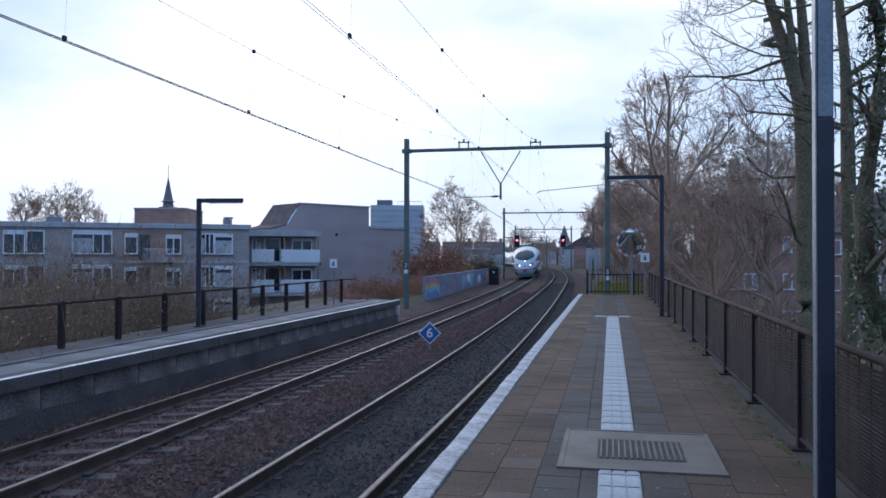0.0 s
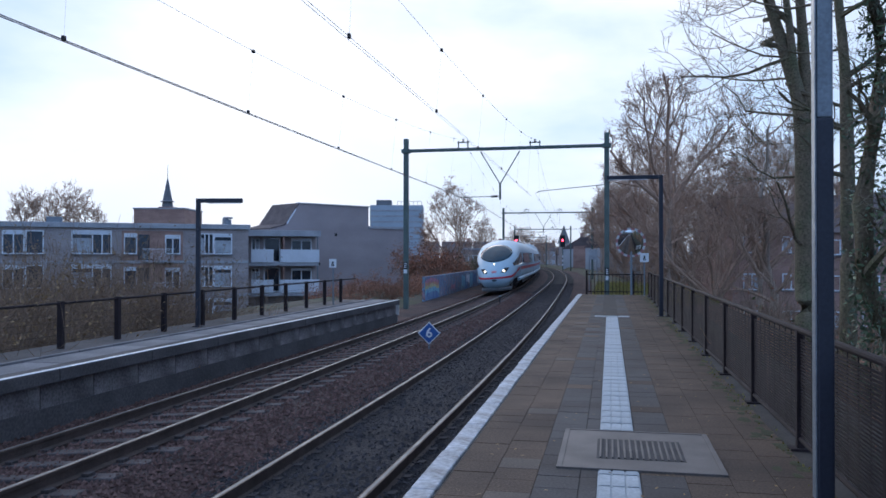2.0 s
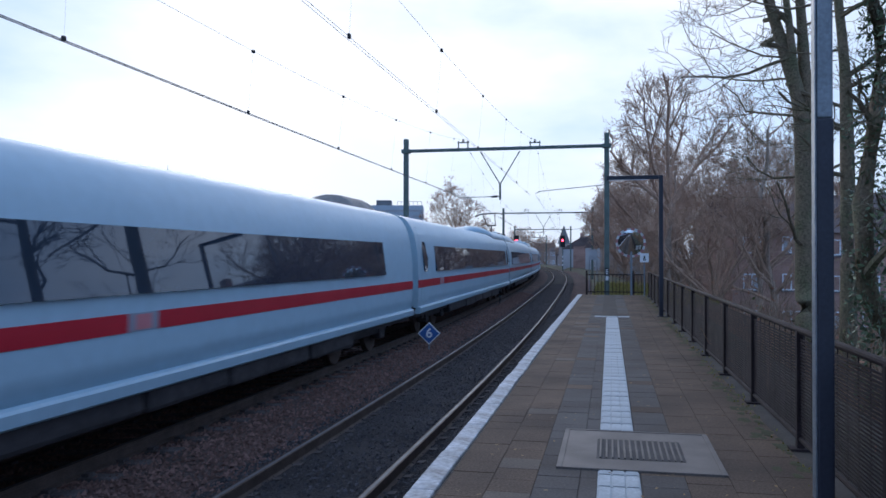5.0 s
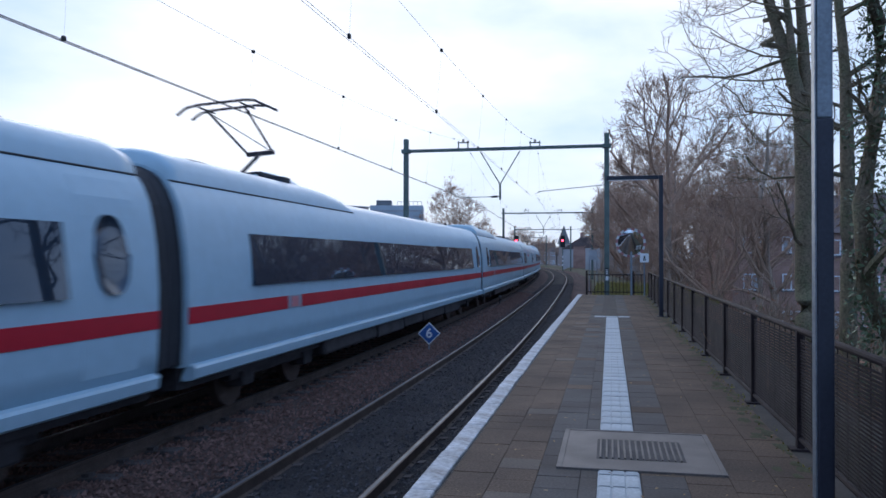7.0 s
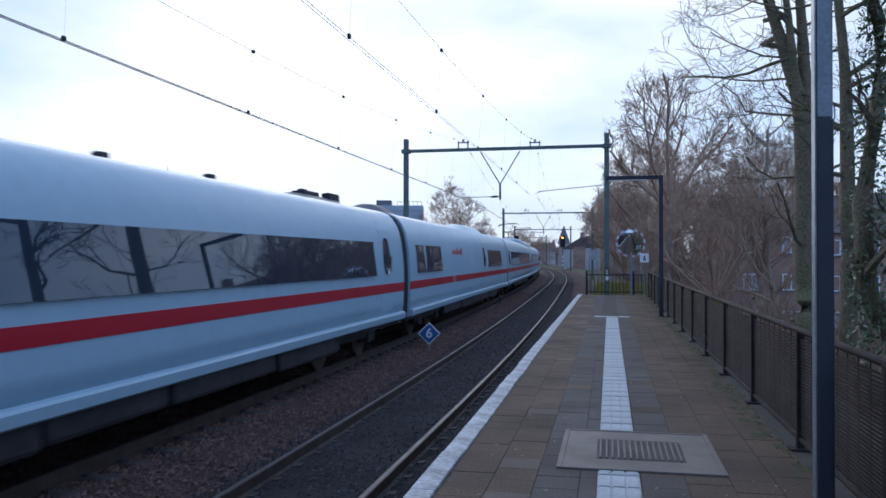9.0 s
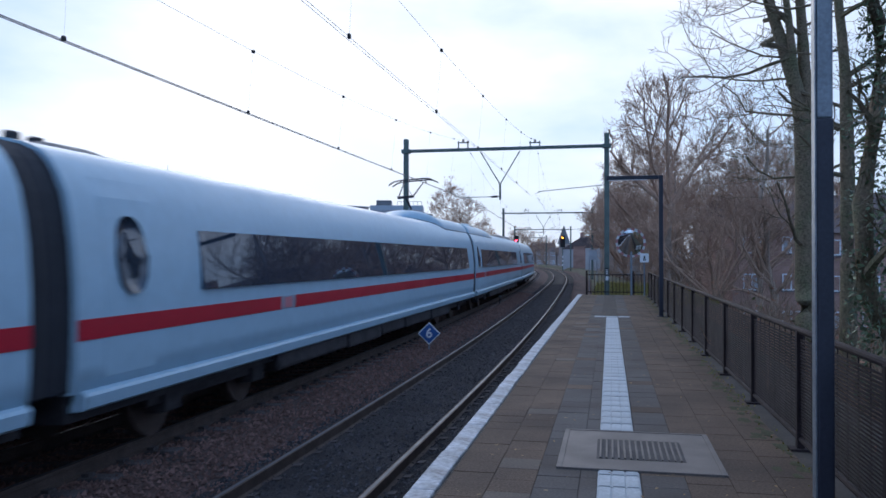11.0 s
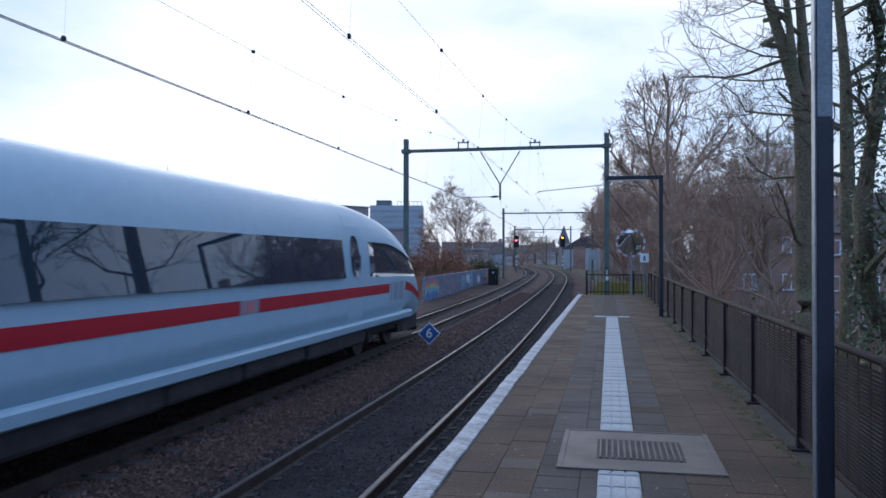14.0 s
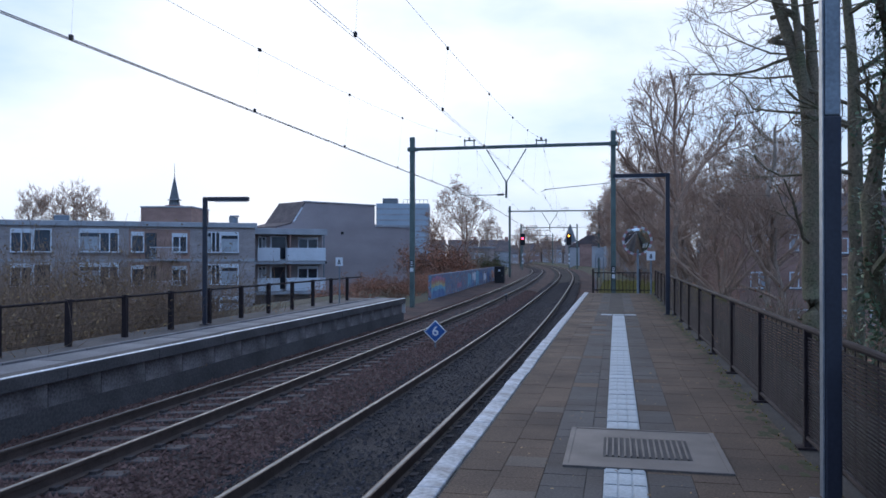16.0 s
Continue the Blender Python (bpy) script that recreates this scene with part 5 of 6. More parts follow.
def apartment_block():
    # long flat-roofed block, front towards the railway
    m = Matrix.Translation((-45.83, 53.85, 0)) @ Matrix.Rotation(math.atan2(10.0, 15.8), 4, "Z")
    root = thing("apartment_building", "flat-roofed brown brick apartment block with white window frames", "building", m)
    L, top = 18.7, 4.28
    part("wall", boxed(-16, L, 0.06, 9, -4.2, top - 0.42), "brick", root)
    part("roof_edge", boxed(-16.2, L + 0.15, -0.18, 9.2, top - 0.42, top, 0.03), "roofing", root, "grey roof edge band")
    for z in (1.02, -1.75):
        part("floor_band", boxed(-16, L, -0.02, 0.06, z, z + 0.22), "roofing", root, "pale floor band")
    for z, row in ((1.76, 0), (-0.95, 1), (-3.65, 2)):
        for x, w, bars, h in ((-14, 2.8, (0.4, 0.7), 1.95), (-8.6, 3.0, (0.55, 0.78), 1.95), (-3.4, 2.2, (0.5,), 1.9), (0.15, 1.55, (0.5,), 1.85), (1.75, 1.3, (), 1.85), (5.0, 2.95, (0.52, 0.76), 1.9), (14.75, 1.1, (0.35, 0.65), 1.75), (15.85, 1.5, (0.0001,), 1.75)):
            window_unit(root, x, z, w, h, 0.0, bars if bars != (0.0001,) else (), cross=0.82 if w > 1.3 else None)
        # recessed loggia between window bays
        part("loggia_back", boxed(8.7, 13.4, 0.03, 0.058, z - 0.5, z + 1.9), "redbrick", root)
        window_unit(root, 8.85, z, 1.0, 1.7, -0.01, (), cross=0.8)
        part("loggia_door", boxed(9.95, 10.8, -0.02, 0.03, z - 0.5, z + 1.6, 0.01), "glass", root)
        window_unit(root, 12.0, z, 1.2, 1.6, -0.01, (0.5,), cross=0.8)
        rail = part("balcony_rail", boxed(10.25, 12.7, -0.92, -0.86, z + 0.4, z + 0.45), "whitepaint", root, "thin balcony railing")
        for k in range(24):
            part("bar", boxed(10.3 + 0.1 * k, 10.32 + 0.1 * k, -0.9, -0.88, z - 0.5, z + 0.4), "whitepaint", rail)
        part("balcony_slab", boxed(10.2, 12.75, -0.95, 0.05, z - 0.66, z - 0.5, 0.01), "roofing", root)
    for x, w, h in ((2.8, 1.2, 0.6), (17.0, 0.5, 0.75), (-6, 1.5, 0.7)):
        part("roof_vent", boxed(x, x + w, 4, 5, top, top + h, 0.05), "galv", root)
    bm = bmesh.new()
    tube(bm, (17.3, 3, top), (17.3, 3, top + 0.55), 0.30, sides=12)
    tube(bm, (17.3, 3, top + 0.6), (17.3, 3, top + 0.75), 0.40, sides=12)
    part("chimney_cowl", bm, "galv", root)
    part("chimney", boxed(-3.6, -2.4, 1.5, 2.6, top, top + 1.75, 0.02), "redbrick", root)


apartment_block()


def balcony_wing():
    m = Matrix.Translation((-32.39, 68.88, 0)) @ Matrix.Rotation(math.atan2(3.04, 4.85), 4, "Z")
    root = thing("balcony_building", "brown brick wing with white panelled balconies", "building", m)
    L, top = 6.2, 3.98
    part("wall", boxed(-3, L, 0.06, 8, -4.2, top - 0.55), "brick", root)
    part("roof_edge", boxed(-3, L + 0.2, -1.5, 8, top - 0.55, top, 0.03), "roofing", root)
    for z in (1.28, -1.47):
        part("balcony_slab", boxed(-1.5, L, -1.45, 0.06, z - 0.55, z - 0.25, 0.01), "roofing", root, "concrete balcony slab")
        for a, b in ((0.05, 2.05), (4.55 - 1.9, L + 0.05)):
            part("balcony_panel", boxed(a, b, -1.5, -1.44, z - 0.22, z + 0.95, 0.01), "panel", root, "white balcony panel")
        window_unit(root, 0.25, z + 0.75, 0.75, 1.25, -0.02, (0.5,), sill=False)
        part("balcony_door", boxed(1.35, 2.9, -0.03, 0.05, z - 0.25, z + 2.05, 0.01), "whitepaint", root)
        part("door_glass", boxed(1.5, 2.75, -0.05, -0.03, z - 0.1, z + 1.95, 0.005), "glass", root)
        window_unit(root, 3.9, z + 0.75, 1.9, 1.25, -0.02, (0.5,), sill=False, cross=0.8)
        part("divider", boxed(2.95, 3.05, -1.4, 0.05, z - 0.25, z + 2.1), "redbrick", root)
    bm = bmesh.new()
    tube(bm, (L - 0.1, -1.4, -4), (L - 0.1, -1.4, top - 0.5), 0.06, sides=8)
    part("drainpipe", bm, "galv", root)


balcony_wing()


def big_wall_building():
    # tall plain side wall with a steep tiled front slope
    a, b = Vector((-31.9, 73.06, 0)), Vector((-22.0, 87.35, 0))
    m = Matrix.Translation(a) @ Matrix.Rotation(math.atan2(b.y - a.y, b.x - a.x), 4, "Z")
    root = thing("plain_walled_building", "large brown building with a blank side wall and mansard roof", "building", m)
    L, top = (b - a).length, 6.85
    prof = [(-0.2, -4.2), (L, -4.2), (L, 4.6), (11.8, 4.75), (11.8, top), (3.0, top), (1.4, 4.7), (-0.2, 4.3)]
    bm = bmesh.new()
    f0 = [bm.verts.new((x, 0, z)) for x, z in prof]
    f1 = [bm.verts.new((x, 4.8, z)) for x, z in prof]
    bm.faces.new(f0), bm.faces.new(f1[::-1])
    for i in range(len(prof)):
        j = (i + 1) % len(prof)
        bm.faces.new((f0[j], f0[i], f1[i], f1[j]))
    part("wall", bm, "bigwall", root)
    bm = bmesh.new()
    for (x0, z0), (x1, z1) in zip(prof[4:], prof[5:]):
        box(bm, min(x0, x1) - 0.05, max(x0, x1) + 0.05, -0.12, 0.4, max(z0, z1) - 0.02, max(z0, z1) + 0.10) if abs(z0 - z1) < 0.2 else None
    box(bm, 11.8, L + 0.1, -0.12, 0.4, 4.6, 4.85)
    part("coping", bm, "roofing", root, "pale coping")
    bm = bmesh.new()
    lo, hi = [(-0.25, 4.36), (1.38, 4.78), (2.98, top + 0.06)], [(-0.25, 4.24), (1.40, 4.64), (3.02, top - 0.08)]
    fr = [[bm.verts.new((px, py, pz)) for px, pz in lo + hi[::-1]] for py in (-0.05, 4.8)]
    for i in range(6):
        j = (i + 1) % 6
        bm.faces.new((fr[0][j], fr[0][i], fr[1][i], fr[1][j]))
    bm.faces.new(fr[0]), bm.faces.new(fr[1][::-1])
    part("roof_slope", bm, "rooftile", root, "dark tiled roof slope")
    for x in (0.2, 1.5):
        part("skylight", boxed(-0.06, 0.06, -0.14, 0.0, 0.0, 1.1, m=Matrix.Translation((1.55 + x * 0.3, 0, 4.75 + x * 0.4)) @ Matrix.Rotation(radians(34), 4, "Y")), "whitepaint", root)
    for x, z in ((7.4, 3.7), (5.3, 0.7)):
        part("vent", boxed(x, x + 0.28, -0.06, 0.02, z, z + 0.28, 0.02), "black", root)


big_wall_building()


def grey_block():
    m = Matrix.Translation((-43.57, 144.17, 0)) @ Matrix.Rotation(math.atan2(1.97, 9.56), 4, "Z")
    root = thing("office_building", "blue-grey clad flat-roofed office block beyond the roofs", "building", m)
    part("wall", boxed(0, 9.8, 0, 10, -4, 11.2), "greyclad", root)
    for k in range(10):
        part("cladding_band", boxed(0.0, 9.8, -0.06, 0.0, 0.6 + 1.05 * k, 0.9 + 1.05 * k), "roofing", root)
    part("roof_plant", boxed(1.0, 3.8, 2, 5, 11.2, 12.3, 0.05), "slate", root)
    bm = bmesh.new()
    for k in range(7):
        box(bm, 5 + 0.75 * k, 5.06 + 0.75 * k, 0.3, 0.36, 11.2, 11.9)
    box(bm, 5, 9.6, 0.3, 0.36, 11.9, 11.96)
    part("roof_rail", bm, "galv", root)


grey_block()


def brick_hall():
    m = Matrix.Translation((-63.46, 99.22, 0)) @ Matrix.Rotation(0.205, 4, "Z")
    root = thing("brick_hall", "dark red-brown brick building rising behind the flats", "building", m)
    part("wall", boxed(0, 6.9, 0, 8, -4, 8.05), "redbrick", root)
    part("coping", boxed(-0.1, 7.0, -0.1, 8.1, 8.05, 8.25, 0.02), "roofing", root)


brick_hall()


def church():
    root = thing("church_spire", "slender slate church spire above the roofs", "church", Matrix.Translation((-134.0, 227.6, 0)))
    part("tower", boxed(-2.0, 2.0, -2, 2, -4, 17.0), "redbrick", root)
    bm = bmesh.new()
    tube(bm, (0, 0, 15.5), (0, 0, 18.6), 2.0, 1.5, 8)
    part("lantern", bm, "slate", root)
    bm = bmesh.new()
    tube(bm, (0, 0, 18.6), (0, 0, 19.0), 2.3, 1.6, 8)
    tube(bm, (0, 0, 19.0), (0, 0, 26.0), 1.5, 0.12, 8)
    part("spire", bm, "slate", root)
    bm = bmesh.new()
    tube(bm, (0, 0, 26), (0, 0, 30), 0.10, 0.06, 6)
    part("finial", bm, "black", root)


church()


def terrace_house(x, y, turn, w, h, roof, material, label, rows=3):
    root = thing("terrace_house", label, "house", Matrix.Translation((x, y, -4.0)) @ Matrix.Rotation(radians(turn), 4, "Z"), "street houses")
    part("wall", boxed(0, w, 0, 8, 0, h), material, root)
    bm = bmesh.new()
    vs = [bm.verts.new(p) for p in ((-0.1, -0.3, h), (w + 0.1, -0.3, h), (w + 0.1, 8.3, h), (-0.1, 8.3, h), (-0.1, 4, h + roof), (w + 0.1, 4, h + roof))]
    for f in ((0, 1, 5, 4), (2, 3, 4, 5), (0, 4, 3), (1, 2, 5), (0, 3, 2, 1)):
        bm.faces.new([vs[i] for i in f])
    part("roof", bm, "rooftile", root, "dark tiled roof")
    part("chimney", boxed(w - 0.9, w - 0.2, 3.5, 4.3, h + roof - 0.7, h + roof + 0.7, 0.03), "redbrick", root)
    st = h / rows
    for r in range(rows):
        n = max(2, int(w / 2.1))
        for i in range(n):
            window_unit(root, w * (i + 0.5) / n - 0.6, st * r + 0.9, 1.2, st - 1.35, -0.005, (0.5,))


terrace_house(8.0, 56.5, 12, 5.2, 7.4, 2.6, "redbrick", "red brick terraced house half hidden by bare trees")
terrace_house(13.2, 57.6, 12, 5.2, 7.2, 2.8, "redbrick", "red brick terraced house behind the ivy trees")
terrace_house(18.4, 58.7, 12, 5.2, 7.6, 2.6, "pinkstone", "pale brick terraced house behind the trees")
terrace_house(23.6, 59.8, 12, 5.2, 7.3, 2.6, "redbrick", "red brick terraced house at the street's end")
for i, (mt, tx) in enumerate((("plaster", "white plastered"), ("pinkstone", "pale brick"), ("plaster", "white plastered"), ("redbrick", "red brick"), ("plaster", "white plastered"))):
    terrace_house(3.5 - 2.6 * i, 129 + 12.0 * i, -102, 11.5, 7.2 + 0.5 * (i % 2), 2.6, mt, tx + " street house beside the railway")
for i, (mt, tx) in enumerate((("redbrick", "red brick"), ("pinkstone", "pale brick"), ("redbrick", "red brick"), ("plaster", "white plastered"), ("pinkstone", "pale brick"))):
    terrace_house(13.5 - 0.5 * i, 75 + 12.0 * i, -93, 11.6, 7.6 + 0.4 * (i % 2), 2.8, mt, tx + " house across the street behind trees")
for i in range(5):
    terrace_house(-36.0 + 6.6 * i, 250 + 2.5 * i, 10, 6.4, 6.2 + 0.7 * (i % 3), 2.6, ("pinkstone", "redbrick", "pinkstone")[i % 3], "brick town house where the line bends away")

for x, y, mt, tx in ((-42.0, 168, "pinkstone", "pale brick"), (-35.4, 171, "redbrick", "red brick"), (-28.8, 174, "plaster", "white plastered")):
    terrace_house(x, y, 12, 6.4, 6.4, 2.6, mt, tx + " town house low behind the hedge")


def gable():
    root = thing("gabled_tower", "tall dark gabled roof beyond the signals", "building", Matrix.Translation((-10.9, 196, -4)))
    part("wall", boxed(-1.1, 1.1, 1.2, 3.8, 0, 8.8), "pinkstone", root)
    bm = bmesh.new()
    tube(bm, (0, 2.5, 8.8), (0, 2.5, 13.2), 1.6, 0.1, 4)
    part("roof", bm, "slate", root)


gable()


def low_shed():
    root = thing("shed", "low pale flat-roofed shed behind the tree", "shed", Matrix.Translation((-17.2, 95.5, -4)))
    part("wall", boxed(0, 2.4, 0, 4, 0, 6.4), "pinkstone", root)
    part("roof", boxed(-0.2, 2.6, -0.2, 4.2, 6.4, 6.6, 0.02), "roofing", root)
    window_unit(root, 0.6, 4.7, 1.2, 1.1, -0.005, (0.5,))


low_shed()


def graffiti_wall():
    root = thing("graffiti_wall", "low concrete wall covered in blue and violet graffiti beside the track", "wall", kind="structure")
    a, b = Vector((-10.3, 44.5, 0)), Vector((-12.2, 85.0, 0))
    n, d = 10, (b - a)
    ang = math.atan2(d.y, d.x)
    for i in range(n):
        p = a + d * (i / n)
        bm = boxed(0.02, d.length / n - 0.02, -0.08, 0.08, -1.1, 0.42, 0.015, m=Matrix.Translation(p) @ Matrix.Rotation(ang, 4, "Z"))
        part("wall_panel", bm, "graffiti", root)
    rng = random.Random(77)
    place = Matrix.Translation(a) @ Matrix.Rotation(ang, 4, "Z")
    # a rainbow sprayed on the first panel, then blue and white pieces further on
    cuts = [-1.08, -0.62, -0.40, -0.20, -0.05, 0.14]
    wave = [[z + 0.16 * math.sin(0.16 * q + 0.4) + rng.uniform(-0.07, 0.07) for q in range(19)] for z in cuts]
    pieces = [(c, 0.1, 0.27, wave[i], wave[i + 1]) for i, c in enumerate(("sprayblue", "sprayteal", "sprayyellow", "sprayorange", "spraypink"))]
    for c, x0, lo, hi in (("sprayteal", 15.5, -0.7, 0.1), ("sprayblue", 17.0, -0.9, -0.2), ("panel", 18.3, -0.5, 0.2), ("sprayteal", 20.5, -0.8, 0.25), ("sprayblue", 22.8, -0.6, 0.2), ("spraypink", 10.0, -0.7, -0.3), ("panel", 26.0, -0.7, 0.0), ("sprayblue", 29.0, -0.8, 0.2), ("sprayorange", 33.0, -0.6, 0.1)):
        pieces.append((c, x0, 0.12, [lo + rng.uniform(-0.2, 0.2) for _ in range(19)], [hi + rng.uniform(-0.22, 0.15) for _ in range(19)]))
    for c, x0, step, low, high in pieces:
        verts = [(x0 + step * q, -0.086, zz[q]) for zz in (low, high) for q in range(19)]
        faces = [(q, q + 1, q + 20, q + 19) for q in range(18)]
        raw("paint_patch", [place @ Vector(v) for v in verts], faces, c, root)


graffiti_wall()


# ---- trees and shrubs ----
class Wood:
    def __init__(self, seed, least=0.006):
        self.v, self.f, self.rng, self.least = [], [], random.Random(seed), least
        self.tips, self.inside = [], None

    def limb(self, pts, radii, sides):
        rings = []
        for i, (p, r) in enumerate(zip(pts, radii)):
            d = (pts[min(i + 1, len(pts) - 1)] - pts[max(i - 1, 0)])
            q = d.to_track_quat("Z", "Y").to_matrix()
            rings.append(len(self.v))
            for k in range(sides):
                a = 2 * math.pi * k / sides
                self.v.append(p + q @ Vector((r * math.cos(a), r * math.sin(a), 0)))
        for a, b in zip(rings[:-1], rings[1:]):
            for k in range(sides):
                self.f.append((a + k, a + (k + 1) % sides, b + (k + 1) % sides, b + k))

    def grow(self, p, d, length, r, level, spread, kids, wander=0.22, lift=0.12):
        rng = self.rng
        n = 5 if level > 1 else 3
        pts, radii, q = [Vector(p)], [r], Vector(d).normalized()
        for i in range(n):
            q = (q + Vector((rng.gauss(0, wander), rng.gauss(0, wander), rng.gauss(0, wander * 0.6) + lift))).normalized()
            pts.append(pts[-1] + q * (length / n))
            radii.append(max(self.least * 0.8, r * (1 - 0.62 * (i + 1) / n)))
            if self.inside and not self.inside(pts[-1]):
                break
        n = len(pts) - 1
        self.limb(pts, radii, 7 if level > 3 else (5 if level > 2 else 3))
        if level <= 0:
            self.tips.append(pts[-1])
            return
        for j in range(kids[level - 1]):
            k = rng.uniform(0.28, 1.0)
            i = min(n - 1, int(k * n))
            s = pts[i].lerp(pts[i + 1], k * n - i)
            base = (pts[i + 1] - pts[i]).normalized()
            side = base.cross(Vector((rng.gauss(0, 1), rng.gauss(0, 1), rng.gauss(0, 1)))).normalized()
            nd = (base + side * spread * rng.uniform(0.6, 1.4)).normalized()
            self.grow(s, nd, length * rng.uniform(0.42, 0.68), max(self.least, radii[i] * rng.uniform(0.35, 0.6)), level - 1, spread, kids, wander, lift)


def leaf_cloud(name, centres, size, material, parent, seed, per=1, jitter=0.3, label=""):
    rng = random.Random(seed)
    v, f = [], []
    for c in centres:
        for _ in range(per):
            p = c + Vector((rng.gauss(0, jitter), rng.gauss(0, jitter), rng.gauss(0, jitter)))
            a = Vector((rng.gauss(0, 1), rng.gauss(0, 1), rng.gauss(0, 1))).normalized()
            b = a.orthogonal().normalized()
            s = size * rng.uniform(0.6, 1.4)
            k = len(v)
            v += [p - a * s, p + b * s * 0.5, p + a * s, p - b * s * 0.5]
            f.append((k, k + 1, k + 2, k + 3))
    return raw(name, v, f, material, parent, label)


def tree(x, y, z, seed, trunks, label, kids=(5, 5, 5, 7), spread=0.75, material="bark", leaves=None, length=0.55, lift=0.12, least=0.006):
    """A bare tree. trunks: (lean x, lean y, height, radius) for each stem."""
    root = thing("bare_tree", label, "tree", Matrix.Translation((x, y, z)), "bare trees")
    w, tr = Wood(seed, least), Wood(seed)
    for lx, ly, h, r in trunks:
        n = 7
        pts = [Vector((lx * h * (i / n) ** 1.3 + w.rng.gauss(0, 0.02 * h) * (i > 0), ly * h * (i / n) ** 1.3 + w.rng.gauss(0, 0.02 * h) * (i > 0), h * i / n)) for i in range(n + 1)]
        radii = [r * (1.25 if i == 0 else 1 - 0.75 * i / n) for i in range(n + 1)]
        tr.limb(pts, radii, 10)
        for j in range(kids[3]):
            k = w.rng.uniform(0.25, 1.0)
            i = min(n - 1, int(k * n))
            p = pts[i].lerp(pts[i + 1], k * n - i)
            a = w.rng.uniform(0, 2 * math.pi)
            d = Vector((math.cos(a), math.sin(a), w.rng.uniform(0.3, 1.1)))
            w.grow(p, d, h * length * w.rng.uniform(0.55, 1.0) * (1.15 - 0.55 * k), max(0.02, radii[i] * 0.5), 3, spread, kids, 0.2, lift)
    raw("trunk", tr.v, tr.f, "moss" if material == "moss" else "bark", root, "ridged bark trunk", smooth=True)
    raw("crown", w.v, w.f, material, root, "fine bare branches")
    if leaves:
        leaf_cloud("remaining_leaves", w.rng.sample(w.tips, min(len(w.tips), 900)), 0.09, leaves, root, seed + 1, 1, 0.2, "sparse rusty leaves")
    return root, w


 
def round_tree(x, y, z, seed, fork, top, radius, limbs, label, girth=0.24, kids=(5, 5, 5), squat=1.0, leaves=0):
    """A bare tree whose limbs rise from a fork and end in a rounded crown."""
    root = thing("bare_tree", label, "tree", Matrix.Translation((x, y, z)), "bare trees")
    w, tr = Wood(seed, 0.009), Wood(seed)
    rz = (top - fork) * 0.62 * squat
    mid = Vector((0, 0, top - rz))
    w.inside = lambda p: ((p.x - mid.x) / radius) ** 2 + ((p.y - mid.y) / radius) ** 2 + ((p.z - mid.z) / rz) ** 2 < 1 + 0.25 * noise.noise(p * 0.9)
    n = 6
    pts = [Vector((w.rng.gauss(0, 0.05) * (i > 0), w.rng.gauss(0, 0.05) * (i > 0), fork * i / n)) for i in range(n + 1)]
    tr.limb(pts, [girth * (1.35 if i == 0 else 1 - 0.25 * i / n) for i in range(n + 1)], 10)
    for i in range(limbs):
        a = 2 * math.pi * (i + w.rng.uniform(-0.3, 0.3)) / limbs
        out = w.rng.uniform(0.35, 1.0) if i else 0.05
        start = pts[-1] - Vector((0, 0, fork * 0.16 * w.rng.random()))
        w.grow(start, Vector((out * math.cos(a), out * math.sin(a), 1.0)), (top - fork) * w.rng.uniform(0.85, 1.05), girth * w.rng.uniform(0.36, 0.55), 4, 0.72, kids + (6,), 0.17, 0.05)
    w.inside = None
    for _ in range(4):                                  # a few low side branches under the crown
        k = w.rng.uniform(0.45, 0.95)
        a = w.rng.uniform(0, 2 * math.pi)
        w.grow(Vector((0, 0, fork * k)), Vector((math.cos(a), math.sin(a), 0.5)), radius * w.rng.uniform(0.6, 1.0), 0.05, 3, 0.8, (4, 4, 4), 0.2, 0.06)
    raw("trunk", tr.v, tr.f, "bark", root, "ridged bark trunk", smooth=True)
    raw("crown", w.v, w.f, "twig", root, "fine rounded crown of bare branches")
    if leaves:
        leaf_cloud("remaining_leaves", [w.rng.choice(w.tips) for _ in range(leaves)], 0.08, "rust_leaf", root, seed + 1, 1, 0.2, "sparse rusty leaves")
    return root


